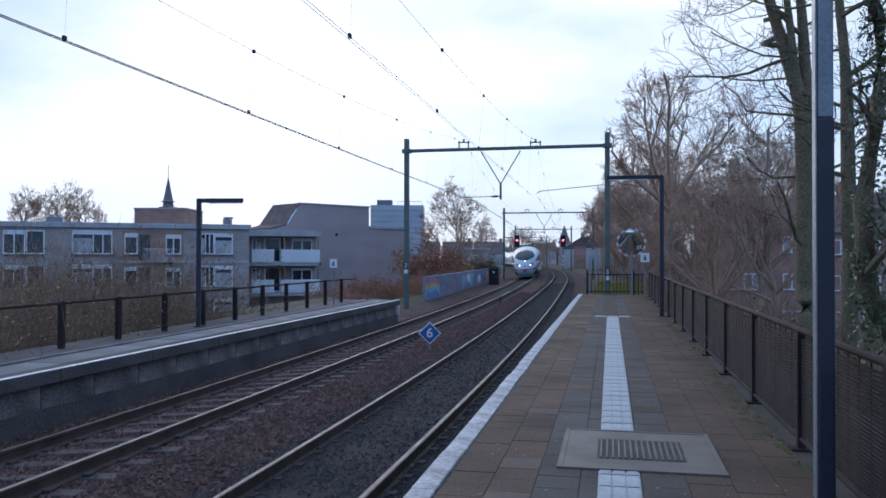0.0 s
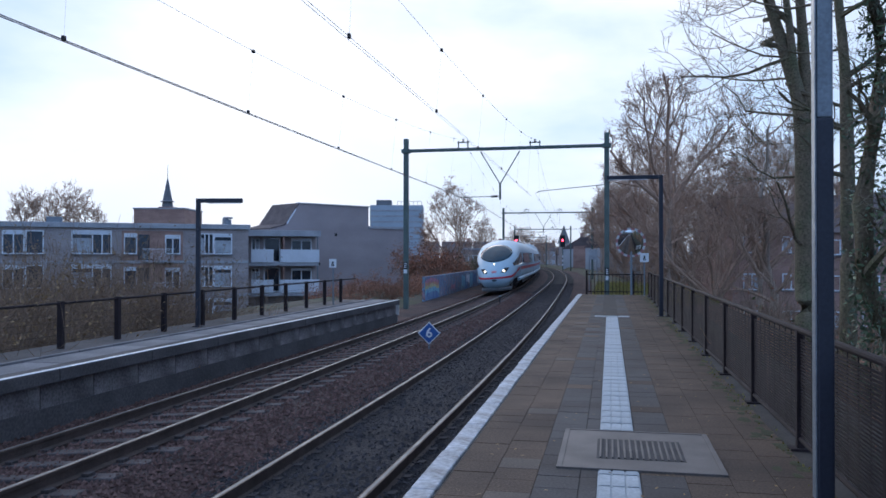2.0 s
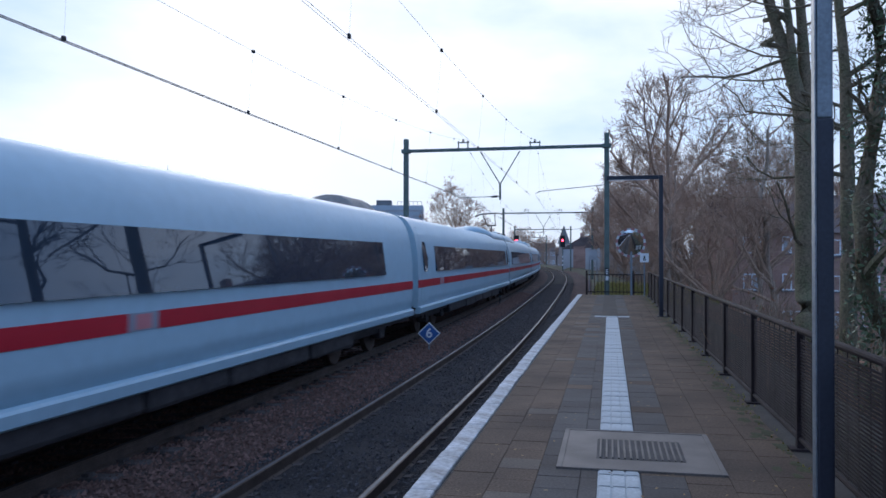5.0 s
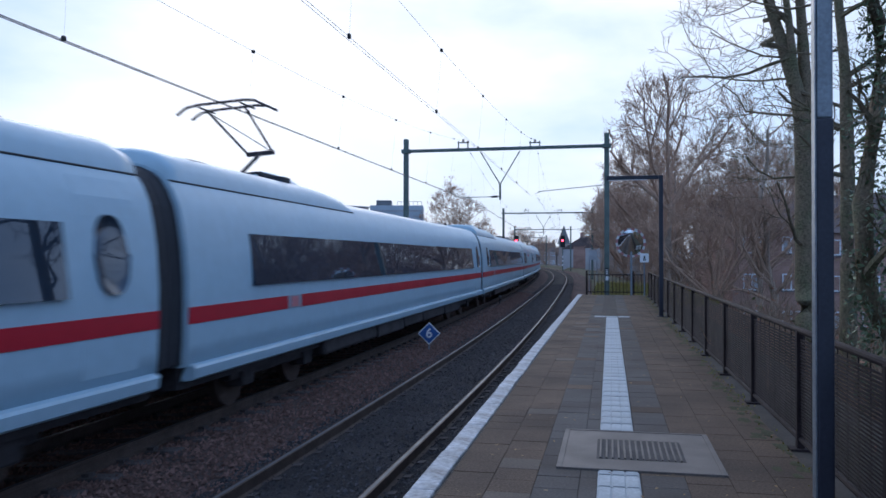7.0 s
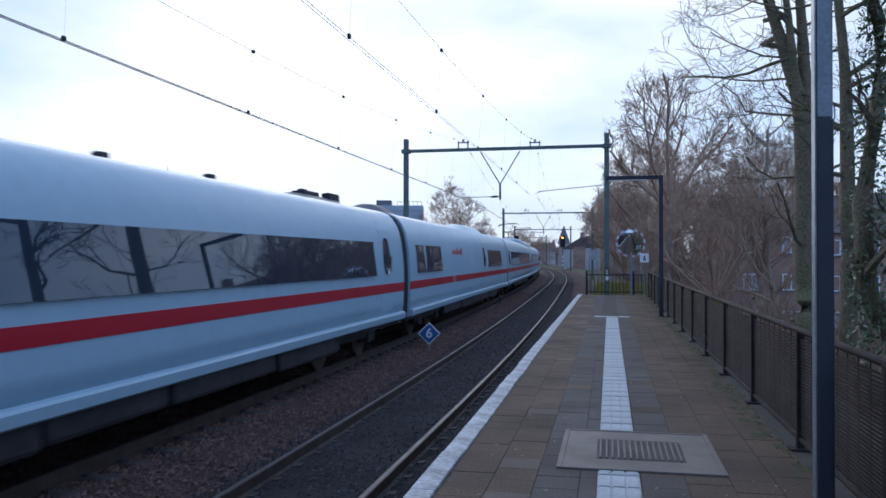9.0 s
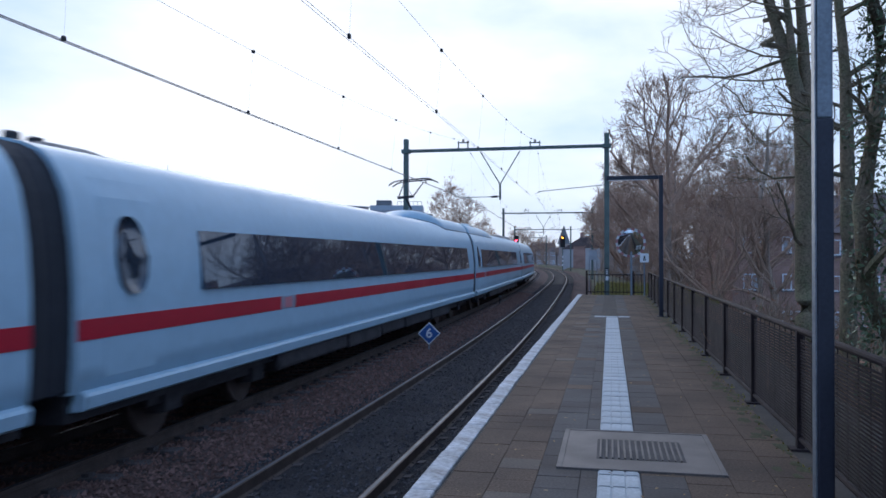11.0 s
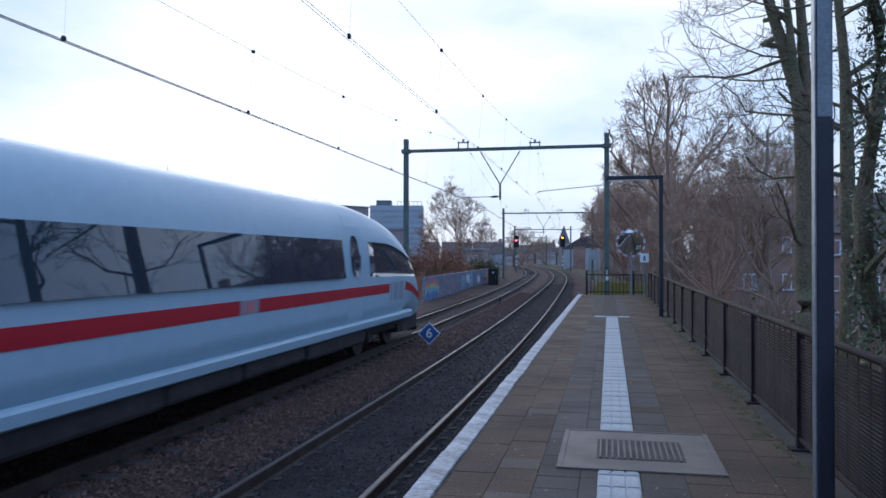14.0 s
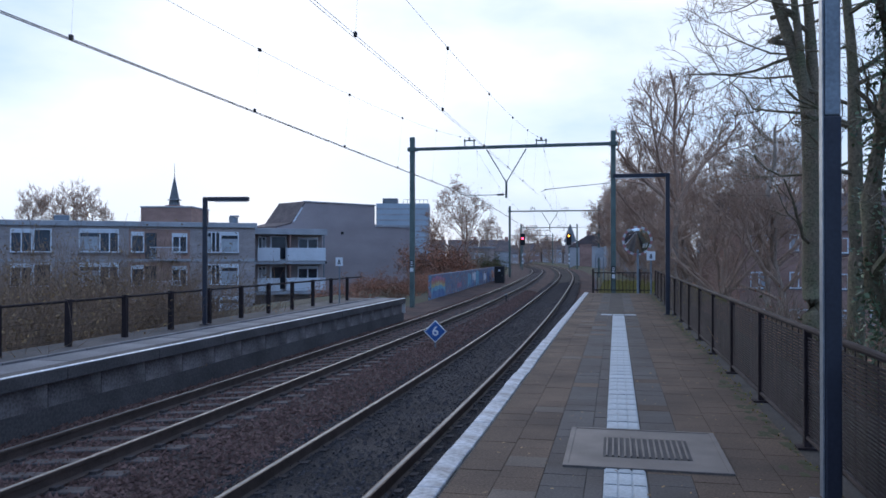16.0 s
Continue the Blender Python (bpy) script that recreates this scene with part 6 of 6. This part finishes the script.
def stemmed_tree(x, y, z, seed, stems, label, arms, reach, stubs=0, material="moss"):
    """A big tree of several stems (way points above the root and radii) with long hanging branches and sawn stubs."""
    root = thing("bare_tree", label, "tree", Matrix.Translation((x, y, z)), "bare trees")
    w, tr = Wood(seed, 0.007), Wood(seed)
    for way, r0, r1 in stems:
        way = [Vector(q) for q in way]
        pts, m = [], 5
        for i in range(len(way) - 1):
            p0, p1, p2, p3 = way[max(i - 1, 0)], way[i], way[i + 1], way[min(i + 2, len(way) - 1)]
            for q in range(m):
                t = q / m
                pts.append(0.5 * (2 * p1 + (p2 - p0) * t + (2 * p0 - 5 * p1 + 4 * p2 - p3) * t * t + (3 * p1 - p0 - 3 * p2 + p3) * t ** 3))
        pts.append(way[-1])
        n = len(pts) - 1
        radii = [(r0 + (r1 - r0) * i / n) * (1 + 0.10 * noise.noise((i * 0.9, r0 * 30, seed))) for i in range(n + 1)]
        tr.limb(pts, radii, 12)
        for j in range(arms):
            k = 0.30 + 0.70 * (j + w.rng.random()) / arms
            i = min(n - 1, int(k * n))
            a = w.rng.choice((math.pi, w.rng.uniform(0, 2 * math.pi))) + w.rng.gauss(0, 0.5)
            d = Vector((math.cos(a), math.sin(a), w.rng.uniform(-0.25, 0.55)))
            w.grow(pts[i], d, reach * w.rng.uniform(0.5, 1.0), w.rng.uniform(0.035, 0.075), 3, 0.80, (3, 4, 4), 0.30, 0.05)
        for j in range(stubs):
            i = int(n * w.rng.uniform(0.3, 0.9))
            a = w.rng.uniform(2.2, 4.1)
            d = Vector((math.cos(a), math.sin(a), w.rng.uniform(-0.1, 0.3))) * w.rng.uniform(0.5, 0.95)
            tr.limb([pts[i], pts[i] + d * 0.5 + Vector((0, 0, 0.03)), pts[i] + d, pts[i] + d * 1.004], [0.10, 0.075, 0.07, 0.004], 8)
    raw("trunk", tr.v, tr.f, material, root, "mossy ridged stems with sawn stubs", smooth=True)
    raw("crown", w.v, w.f, material, root, "long hanging bare branches")
    return root


T_A = "tall bare winter tree with a fine brown crown"
t1 = round_tree(3.2, 46.0, -1.8, 11, 6.4, 13.2, 2.9, 8, "bare tree with a rounded fine crown above the platform's end", 0.22, (3, 5, 5))
t2, _ = tree(7.4, 40.0, -3.4, 12, [(-0.03, 0.0, 11.0, 0.24)], T_A, (4, 5, 6, 16), 0.8, "twig", length=0.42, least=0.009)
t3 = round_tree(5.6, 58.0, -3.6, 13, 4.6, 12.6, 4.0, 9, "broad bare winter tree with a dense twiggy crown", 0.25, (5, 5, 5), 1.1)
copies = [(t3, 8.6, 50.0, -3.7, 200, 1.0), (t1, 2.6, 66.0, -2.6, 120, 1.0), (t2, 4.0, 76.0, -3.2, 250, 0.95), (t3, 1.6, 88.0, -2.9, 30, 0.95), (t1, 0.6, 103.0, -2.6, 300, 0.95),
          (t1, -1.0, 120.0, -2.4, 80, 0.9), (t3, 1.4, 80.0, -3.2, 340, 0.9), (t2, 11.0, 62.0, -3.8, 10, 0.95),
          (t2, 4.2, 52.0, -3.0, 20, 0.9), (t3, 5.0, 41.0, -3.6, 265, 0.72), (t3, 3.0, 70.0, -3.2, 155, 0.9), (t2, 1.8, 96.0, -2.9, 100, 0.9), (t3, 7.0, 7.0, -3.0, 60, 0.9), (t1, 8.0, 0.5, -3.0, 130, 0.95), (t2, 9.0, -8.0, -3.4, 220, 0.95), 
          (t3, -20.0, 190.0, -4.0, 45, 1.0), (t2, -27.0, 170.0, -4.0, 145, 0.9), (t1, -31.0, 200.0, -4.0, 245, 1.1), (t3, -17.5, 225.0, -4.0, 10, 0.9)]
for src, x, y, z, a, sc in copies:
    o = copy_thing(src, Matrix.Translation((x, y, z)) @ Matrix.Rotation(radians(a), 4, "Z"))
    o.scale = (sc, sc, sc)

big = stemmed_tree(5.55, 25.2, -2.6, 21, [
    ([(0, 0, 0), (0.02, 0, 2.4), (0.0, 0, 5.0), (-0.07, 0, 8.3), (-0.43, 0.1, 10.0), (-0.89, 0.2, 11.7), (-1.4, 0.3, 14.0)], 0.31, 0.12),
    ([(0.2, 0.25, 0), (0.18, 0.2, 5.0), (0.13, 0.2, 8.3), (0.06, 0.2, 10.0), (-0.04, 0.2, 11.7), (-0.3, 0.2, 14.2)], 0.25, 0.11),
    ([(-0.1, -0.05, 8.0), (-0.2, -0.1, 9.0), (-0.5, -0.15, 11.7), (-0.8, -0.2, 13.7)], 0.15, 0.07)],
    "big multi-stemmed bare tree with mossy bark and sawn stubs", 6, 4.0, 2)
ivy, wi = tree(4.75, 16.6, -2.6, 22, [(0.005, 0.0, 12.0, 0.27)], "tall tree wrapped in dark green ivy", (3, 4, 4, 11), 0.85, "moss", length=0.24, lift=0.02)
rng = random.Random(5)
spots = []
for _ in range(5200):
    h = 11.0 * rng.random()
    a = rng.uniform(0, 2 * math.pi)
    r = rng.uniform(0.22, 0.62) * (1 if h < 7 else 0.75)
    spots.append(Vector((0.30 + 0.005 * h + r * math.cos(a), r * math.sin(a), h)))
leaf_cloud("ivy_leaves", spots, 0.062, "ivy", ivy, 6, 1, 0.05, "dark green ivy leaves")
thin = stemmed_tree(5.2, 19.5, -2.6, 23, [([(0, 0, 0), (0.02, 0, 4.0), (0.0, 0, 7.0), (-0.03, 0.05, 8.5), (-0.17, 0.1, 10.4), (-0.3, 0.1, 13.0)], 0.20, 0.06)],
                    "slender bare tree behind the fence", 11, 2.8)
mid_tree = round_tree(-13.9, 73.7, -3.5, 31, 4.2, 11.6, 2.8, 7, "bare tree with a few rusty leaves beside the line", 0.17, (4, 5, 5), 1.0, 700)
far_tree, _ = tree(-80.5, 106.0, -4, 32, [(0.0, 0.0, 13.0, 0.35), (0.25, 0.1, 12.0, 0.25), (-0.2, 0.0, 12.0, 0.25)], "spreading bare tree behind the flats", (4, 5, 6, 9), 0.75, "twig", None, 0.42, least=0.022)
o = copy_thing(far_tree, Matrix.Translation((-84.0, 103.5, -4.8)) @ Matrix.Rotation(2.0, 4, "Z"))
o = copy_thing(far_tree, Matrix.Translation((-75.0, 105.0, -5.6)) @ Matrix.Rotation(4.0, 4, "Z"))


def shrub(name, seed, stems, height, spread, leaf, leaf_n, leaf_size, label):
    root = thing(name, label, "shrub", group=name + " row")
    w = Wood(seed)
    for _ in range(stems):
        a, r = w.rng.uniform(0, 2 * math.pi), spread * 0.4 * math.sqrt(w.rng.random())
        b = Vector((r * math.cos(a), r * math.sin(a), 0))
        d = Vector((math.cos(a) * 0.35, math.sin(a) * 0.35, 1.0))
        w.grow(b, d, height * w.rng.uniform(0.5, 0.9), 0.022, 2, 0.6, (3, 4, 4), 0.16, 0.10)
    raw("bush", w.v, w.f, "shrubtwig", root)
    if leaf:
        pts = [w.rng.choice(w.tips) for _ in range(leaf_n)]
        leaf_cloud("leaves", pts, leaf_size, leaf, root, seed + 3, 1, 0.13, "withered leaves")
    return root


def row(src, places, z, smin=0.85, smax=1.15, seed=0):
    rng = random.Random(seed)
    for i, (x, y) in enumerate(places):
        m = Matrix.Translation((x, y, z + rng.uniform(-0.15, 0.1))) @ Matrix.Rotation(rng.uniform(0, 6.28), 4, "Z")
        if i == 0:
            src.matrix_basis = m @ Matrix.Scale(smin, 4)
        else:
            o = copy_thing(src, m)
            s = rng.uniform(smin, smax)
            o.scale = (s, s, s)


rng = random.Random(9)
brown = shrub("bare_shrub", 41, 70, 4.4, 3.4, "yellow_leaf", 1500, 0.042, "tall brown bare shrub with a few yellow leaves")
row(brown, [(-12.6 - 2.4 * (i % 3) + rng.uniform(-0.5, 0.5), 12.2 + 0.50 * i) for i in range(24)], -2.9, 0.70, 0.90, seed=1)
rust = shrub("rust_hedge_shrub", 42, 30, 1.9, 3.0, "rust_leaf", 2600, 0.055, "rust-brown withered hedge shrub")
row(rust, [(-13.2 - 2.0 * (i % 2) + rng.uniform(-0.4, 0.4), 41.5 + 1.9 * i) for i in range(22)], -1.7, 0.60, 0.85, seed=2)
for x, y, sc in ((-15.0, 71, 1.5), (-16.2, 72, 1.7), (-17.0, 73.5, 1.6)):
    o = copy_thing(rust, Matrix.Translation((x, y, -1.5)) @ Matrix.Rotation(x * y, 4, "Z"))
    o.scale = (sc, sc, sc)
olive = shrub("olive_shrub", 43, 26, 2.2, 2.4, "green_leaf", 1500, 0.08, "olive-green shrub beside the line")
row(olive, [(-13.6, 88.0), (-14.0, 91.0), (-14.6, 95), (-16.6, 92)], -1.4, seed=3)
under = shrub("undergrowth_shrub", 44, 30, 2.6, 3.2, "rust_leaf", 90, 0.05, "tangled bare undergrowth below the fence")
row(under, [(4.5 + 1.8 * (i % 3) + rng.uniform(-0.5, 0.5), 8.0 + 1.6 * i) for i in range(22)], -2.9, seed=4)
thick = shrub("bare_thicket", 46, 34, 6.5, 5.5, "rust_leaf", 60, 0.07, "tall tangled thicket of bare saplings")
row(thick, [(6.0 + 2.6 * (i % 2) - 0.055 * i + rng.uniform(-0.6, 0.6), 60 + 4.6 * i) for i in range(10)], -3.6, 0.8, 1.1, seed=6)
for i in range(9):
    copy_thing(under, Matrix.Translation((3.2 - 0.55 * i + rng.uniform(-0.4, 0.4), 62 + 7.5 * i, -1.9)) @ Matrix.Rotation(rng.uniform(0, 6.28), 4, "Z"))
dark = shrub("bramble_shrub", 45, 34, 1.8, 2.6, "green_leaf", 500, 0.045, "dark green bramble below the fence")
row(dark, [(4.3, 7.5), (4.4, 10.5), (4.3, 14.0), (4.5, 18.0), (6.4, 12.0), (5.4, 21.0)], -2.5, seed=5)


def grass_tufts():
    rng = random.Random(12)
    v, f = [], []
    def blade(x, y, z, h):
        k = len(v)
        a = rng.uniform(0, 6.28)
        dx, dy = 0.012 * math.cos(a), 0.012 * math.sin(a)
        lx, ly = rng.gauss(0, 0.3) * h, rng.gauss(0, 0.3) * h
        v.extend([(x - dx, y - dy, z), (x + dx, y + dy, z), (x + lx, y + ly, z + h)])
        f.append((k, k + 1, k + 2))
    for _ in range(9000):
        blade(rng.uniform(-0.9, 4.5), rng.uniform(35.0, 62), -0.46 - 0.0, rng.uniform(0.12, 0.4))
    for _ in range(500):
        y = 4 + 30 * rng.random()
        blade(rng.gauss(1.40, 0.05), y, -0.005, rng.uniform(0.01, 0.035))
    tagged(raw("grass", v, f, "grass"), "tufts of yellow-green winter grass", "grass", kind="stuff")


grass_tufts()


# ---- street on the low side, with parked cars ----
def street():
    verts, faces, ys = [], [], list(range(20, 261, 8))
    for y in ys:
        c = (LEFT.x_at(y) + RIGHT.x_at(y)) / 2
        verts += [(c + 13.0, y, -3.45), (c + 19.0, y, -3.45)]
    for j in range(len(ys) - 1):
        faces.append((2 * j, 2 * j + 1, 2 * j + 3, 2 * j + 2))
    tagged(raw("road", verts, faces, "asphalt"), "grey asphalt street below the railway", "road", kind="structure")


street()


def parked_car(x, y, turn, material, label):
    root = thing("parked_car", label, "car", Matrix.Translation((x, y, -3.44)) @ Matrix.Rotation(radians(turn), 4, "Z"), "parked cars")
    prof = [(-2.05, 0.30), (2.05, 0.30), (2.12, 0.62), (1.95, 0.80), (1.05, 0.92), (0.45, 1.38), (-1.15, 1.42), (-1.75, 0.98), (-2.10, 0.90)]
    bm = bmesh.new()
    a = [bm.verts.new((-0.86 + (0.12 if z > 1.2 else 0), y0, z)) for y0, z in prof]
    b = [bm.verts.new((0.86 - (0.12 if z > 1.2 else 0), y0, z)) for y0, z in prof]
    bm.faces.new(a), bm.faces.new(b[::-1])
    for i in range(len(prof)):
        j = (i + 1) % len(prof)
        bm.faces.new((a[j], a[i], b[i], b[j]))
    bmesh.ops.bevel(bm, geom=bm.edges[:], offset=0.05, segments=2, affect="EDGES")
    part("body", bm, material, root)
    part("side_window", boxed(-0.80, 0.80, -1.35, 0.55, 0.98, 1.30, 0.02), "glass", root)
    for sx in (-0.8, 0.8):
        for sy in (-1.3, 1.3):
            bm = bmesh.new()
            tube(bm, (sx - 0.09, sy, 0.31), (sx + 0.09, sy, 0.31), 0.31, sides=16)
            part("wheel", bm, "rubber", root)
    for sx in (-0.62, 0.62):
        part("headlight", boxed(sx - 0.16, sx + 0.16, 2.02, 2.13, 0.62, 0.76, 0.02), "signwhite", root)


for i, (x, y, mt, tx) in enumerate(((10.0, 62, "carwhite", "white parked car on the street below"), (9.9, 70, "carblue", "blue parked car on the street below"), (9.4, 80, "carwhite", "white parked car further down the street"),
                                     (8.8, 90, "cardark", "dark parked car on the street"), (7.0, 104, "carwhite", "white parked car by the houses"), (5.4, 116, "carblue", "blue parked car by the houses"))):
    parked_car(x, y, 4 + i, mt, tx)


# ---- small things beside the line ----
def relay_box(x, y, w, h, label):
    root = thing("relay_cabinet", label, "cabinet", Matrix.Translation((x, y, -1.0)))
    part("body", boxed(-w / 2, w / 2, 0, 0.6, 0, h, 0.02), "black", root)
    part("lid", boxed(-w / 2 - 0.04, w / 2 + 0.04, -0.04, 0.64, h, h + 0.06, 0.01), "darkconc", root)
    part("notice", boxed(-0.08, 0.10, -0.012, 0.0, h * 0.72, h * 0.82), "signwhite", root, "small pale notice")
    part("door_handle", boxed(w * 0.25, w * 0.25 + 0.03, -0.03, 0.0, h * 0.4, h * 0.55), "galv", root)


relay_box(-10.6, 74.4, 0.9, 1.5, "black trackside relay cabinet beside the wall")


def notice_board():
    root = thing("notice_board", "pale notice board on two posts beside the street", "sign", Matrix.Translation((-1.2, 61.0, 0)))
    for x in (-0.28, 0.28):
        part("post", boxed(x - 0.03, x + 0.03, 0, 0.06, -2.4, 2.12), "galv", root)
    part("board", boxed(-0.32, 0.32, -0.04, 0.0, 1.38, 2.12, 0.01), "curtain", root, "pale grey board")


notice_board()


def platform_end_marker():
    root = thing("end_marker", "white marker board at the opposite platform's end", "sign", Matrix.Translation((-8.2, 30.75, 0)))
    part("post", boxed(-0.03, 0.03, 0, 0.05, -1.0, -0.2), "galv", root)
    part("board", boxed(-0.10, 0.10, -0.02, 0.0, -0.72, -0.18, 0.004), "signwhite", root)


platform_end_marker()


def track_magnet():
    root = thing("track_marker", "small dark post between the tracks", "marker", Matrix.Translation((-5.55, 41.5, -0.93)))
    part("post", boxed(-0.03, 0.03, -0.03, 0.03, 0, 0.42), "black", root)
    part("cap", boxed(-0.06, 0.06, -0.04, 0.04, 0.42, 0.50, 0.01), "galv", root)


track_magnet()


def moss():
    """Low cushions of moss between the paving and the fence's foot."""
    rng = random.Random(31)
    v, f = [], []
    for _ in range(260):
        y = 5 + 28 * rng.random()
        x = 1.40 - abs(rng.gauss(0, 0.10))
        r, h = rng.uniform(0.02, 0.075), rng.uniform(0.004, 0.012)
        b, n = len(v), 8
        v.append((x, y, h))
        for k in range(n):
            q = r * rng.uniform(0.6, 1.2)
            v.append((x + q * math.cos(6.283 * k / n), y + 1.8 * q * math.sin(6.283 * k / n), 0.001))
        f += [(b, b + 1 + k, b + 1 + (k + 1) % n) for k in range(n)]
    tagged(raw("moss", v, f, "mossgreen", smooth=True), "dull green moss along the fence's foot", "moss", kind="stuff")
    v, f = [], []
    for _ in range(420):
        x, y = rng.uniform(-1.0, 1.4), 3 + 22 * rng.random() ** 1.4
        a, s = rng.uniform(0, 6.28), rng.uniform(0.008, 0.022)
        b = len(v)
        c, d = s * math.cos(a), s * math.sin(a)
        v += [(x - c, y - d, 0.004), (x + d * 0.6, y - c * 0.6, 0.007), (x + c, y + d, 0.010), (x - d * 0.6, y + c * 0.6, 0.006)]
        f.append((b, b + 1, b + 2, b + 3))
    tagged(raw("leaf_litter", v, f, "yellow_leaf"), "small withered leaves lying on the platform", "leaves", kind="stuff")


moss()


# ---- platform paving, piece by piece ----
def lay_paving():
    pt, th = 0.30, 0.045
    def tile_mesh(name, sx, sy, material):
        bm = boxed(-sx / 2, sx / 2, -sy / 2, sy / 2, -th, 0, 0.0025)
        me = bpy.data.meshes.new(name)
        bm.to_mesh(me)
        bm.free()
        me.materials.append(M[material])
        return me
    brown_t, blue_t = tile_mesh("paver", 0.297, 0.297, "paver"), tile_mesh("paver_blue", 0.296, 0.296, "bluepaver")
    pale_t = tile_mesh("paver_pale", 0.296, 0.296, "palepaver")
    tact = bmesh.new()
    box(tact, -0.145, 0.145, -0.145, 0.145, -th, 0.0, 0.003)
    for k in range(3):
        box(tact, -0.135 + 0.0945 * k, -0.135 + 0.0945 * k + 0.081, -0.136, 0.136, 0.0, 0.008, 0.003)
    tm = bpy.data.meshes.new("tactile_tile")
    tact.to_mesh(tm)
    tact.free()
    tm.materials.append(M["tactile"])
    count = 0
    rest = {"paver": ([], []), "bluepaver": ([], []), "palepaver": ([], [])}
    rng = random.Random(3)
    cols = [-0.955, -0.655, -0.355, 0.355 + 0.01, 0.665, 0.965, 1.265]
    for ci, x in enumerate(cols):
        off = 0.15 if ci % 2 else 0.0
        for r in range(155):
            y = -11.8 + off + pt * r
            if y > 34.0:
                continue
            if -0.22 < x < 0.65 and 6.12 < y < 7.14:
                continue
            kind = "bluepaver" if (ci in (2, 3) and rng.random() < 0.93) else "paver"
            if ci == 1 and rng.random() < 0.15:
                kind = "palepaver"
            z = rng.uniform(-0.0025, 0.0015)
            if 3.2 < y < 15.0 and count < 285:
                o = new("paver", {"paver": brown_t, "bluepaver": blue_t, "palepaver": pale_t}[kind])
                o.parent = P1
                o.matrix_basis = Matrix.Translation((x, y, z)) @ Matrix.Rotation(rng.uniform(-0.008, 0.008), 4, "Z")
                count += 1
            else:
                v, f = rest[kind]
                b, h = len(v), 0.1475
                v += [(x + sx * h, y + sy * h, zz) for zz in (-th, z) for sx, sy in ((-1, -1), (1, -1), (1, 1), (-1, 1))]
                f += [(b + 4, b + 5, b + 6, b + 7), (b, b + 1, b + 5, b + 4), (b + 1, b + 2, b + 6, b + 5), (b + 2, b + 3, b + 7, b + 6), (b + 3, b, b + 4, b + 7)]
    for r in range(110):                      # narrow cut pavers beside the ribbed tiles
        y = -11.8 + pt * r
        if y > 21.2 or 6.12 < y < 7.14:
            continue
        v, f = rest["bluepaver"]
        b, z = len(v), rng.uniform(-0.0025, 0.0015)
        v += [(-0.1455 + sx * 0.0565, y + sy * 0.1475, zz) for zz in (-th, z) for sx, sy in ((-1, -1), (1, -1), (1, 1), (-1, 1))]
        f += [(b + 4, b + 5, b + 6, b + 7), (b, b + 1, b + 5, b + 4), (b + 1, b + 2, b + 6, b + 5), (b + 2, b + 3, b + 7, b + 6), (b + 3, b, b + 4, b + 7)]
    for kind, (v, f) in rest.items():
        if v:
            raw("far_pavers", v, f, kind, P1)["kind"] = "stuff"
    k = 0
    for r in range(115):
        y = -11.7 + 0.30 * r
        if y > 21.2:
            break
        if 6.12 < y < 7.14:
            continue
        o = new("tactile_tile", tm)
        o.parent = P1
        o.matrix_basis = Matrix.Translation((0.06, y, rng.uniform(-0.002, 0.002)))
        k += 1
    cross = [(-0.24 + 0.3 * i, 21.52) for i in range(3)]
    for x, y in cross:
        o = new("tactile_tile", tm)
        o.parent = P1
        o.matrix_basis = Matrix.Translation((x, y, 0.001)) @ Matrix.Rotation(math.pi / 2, 4, "Z")


lay_paving()

motions()
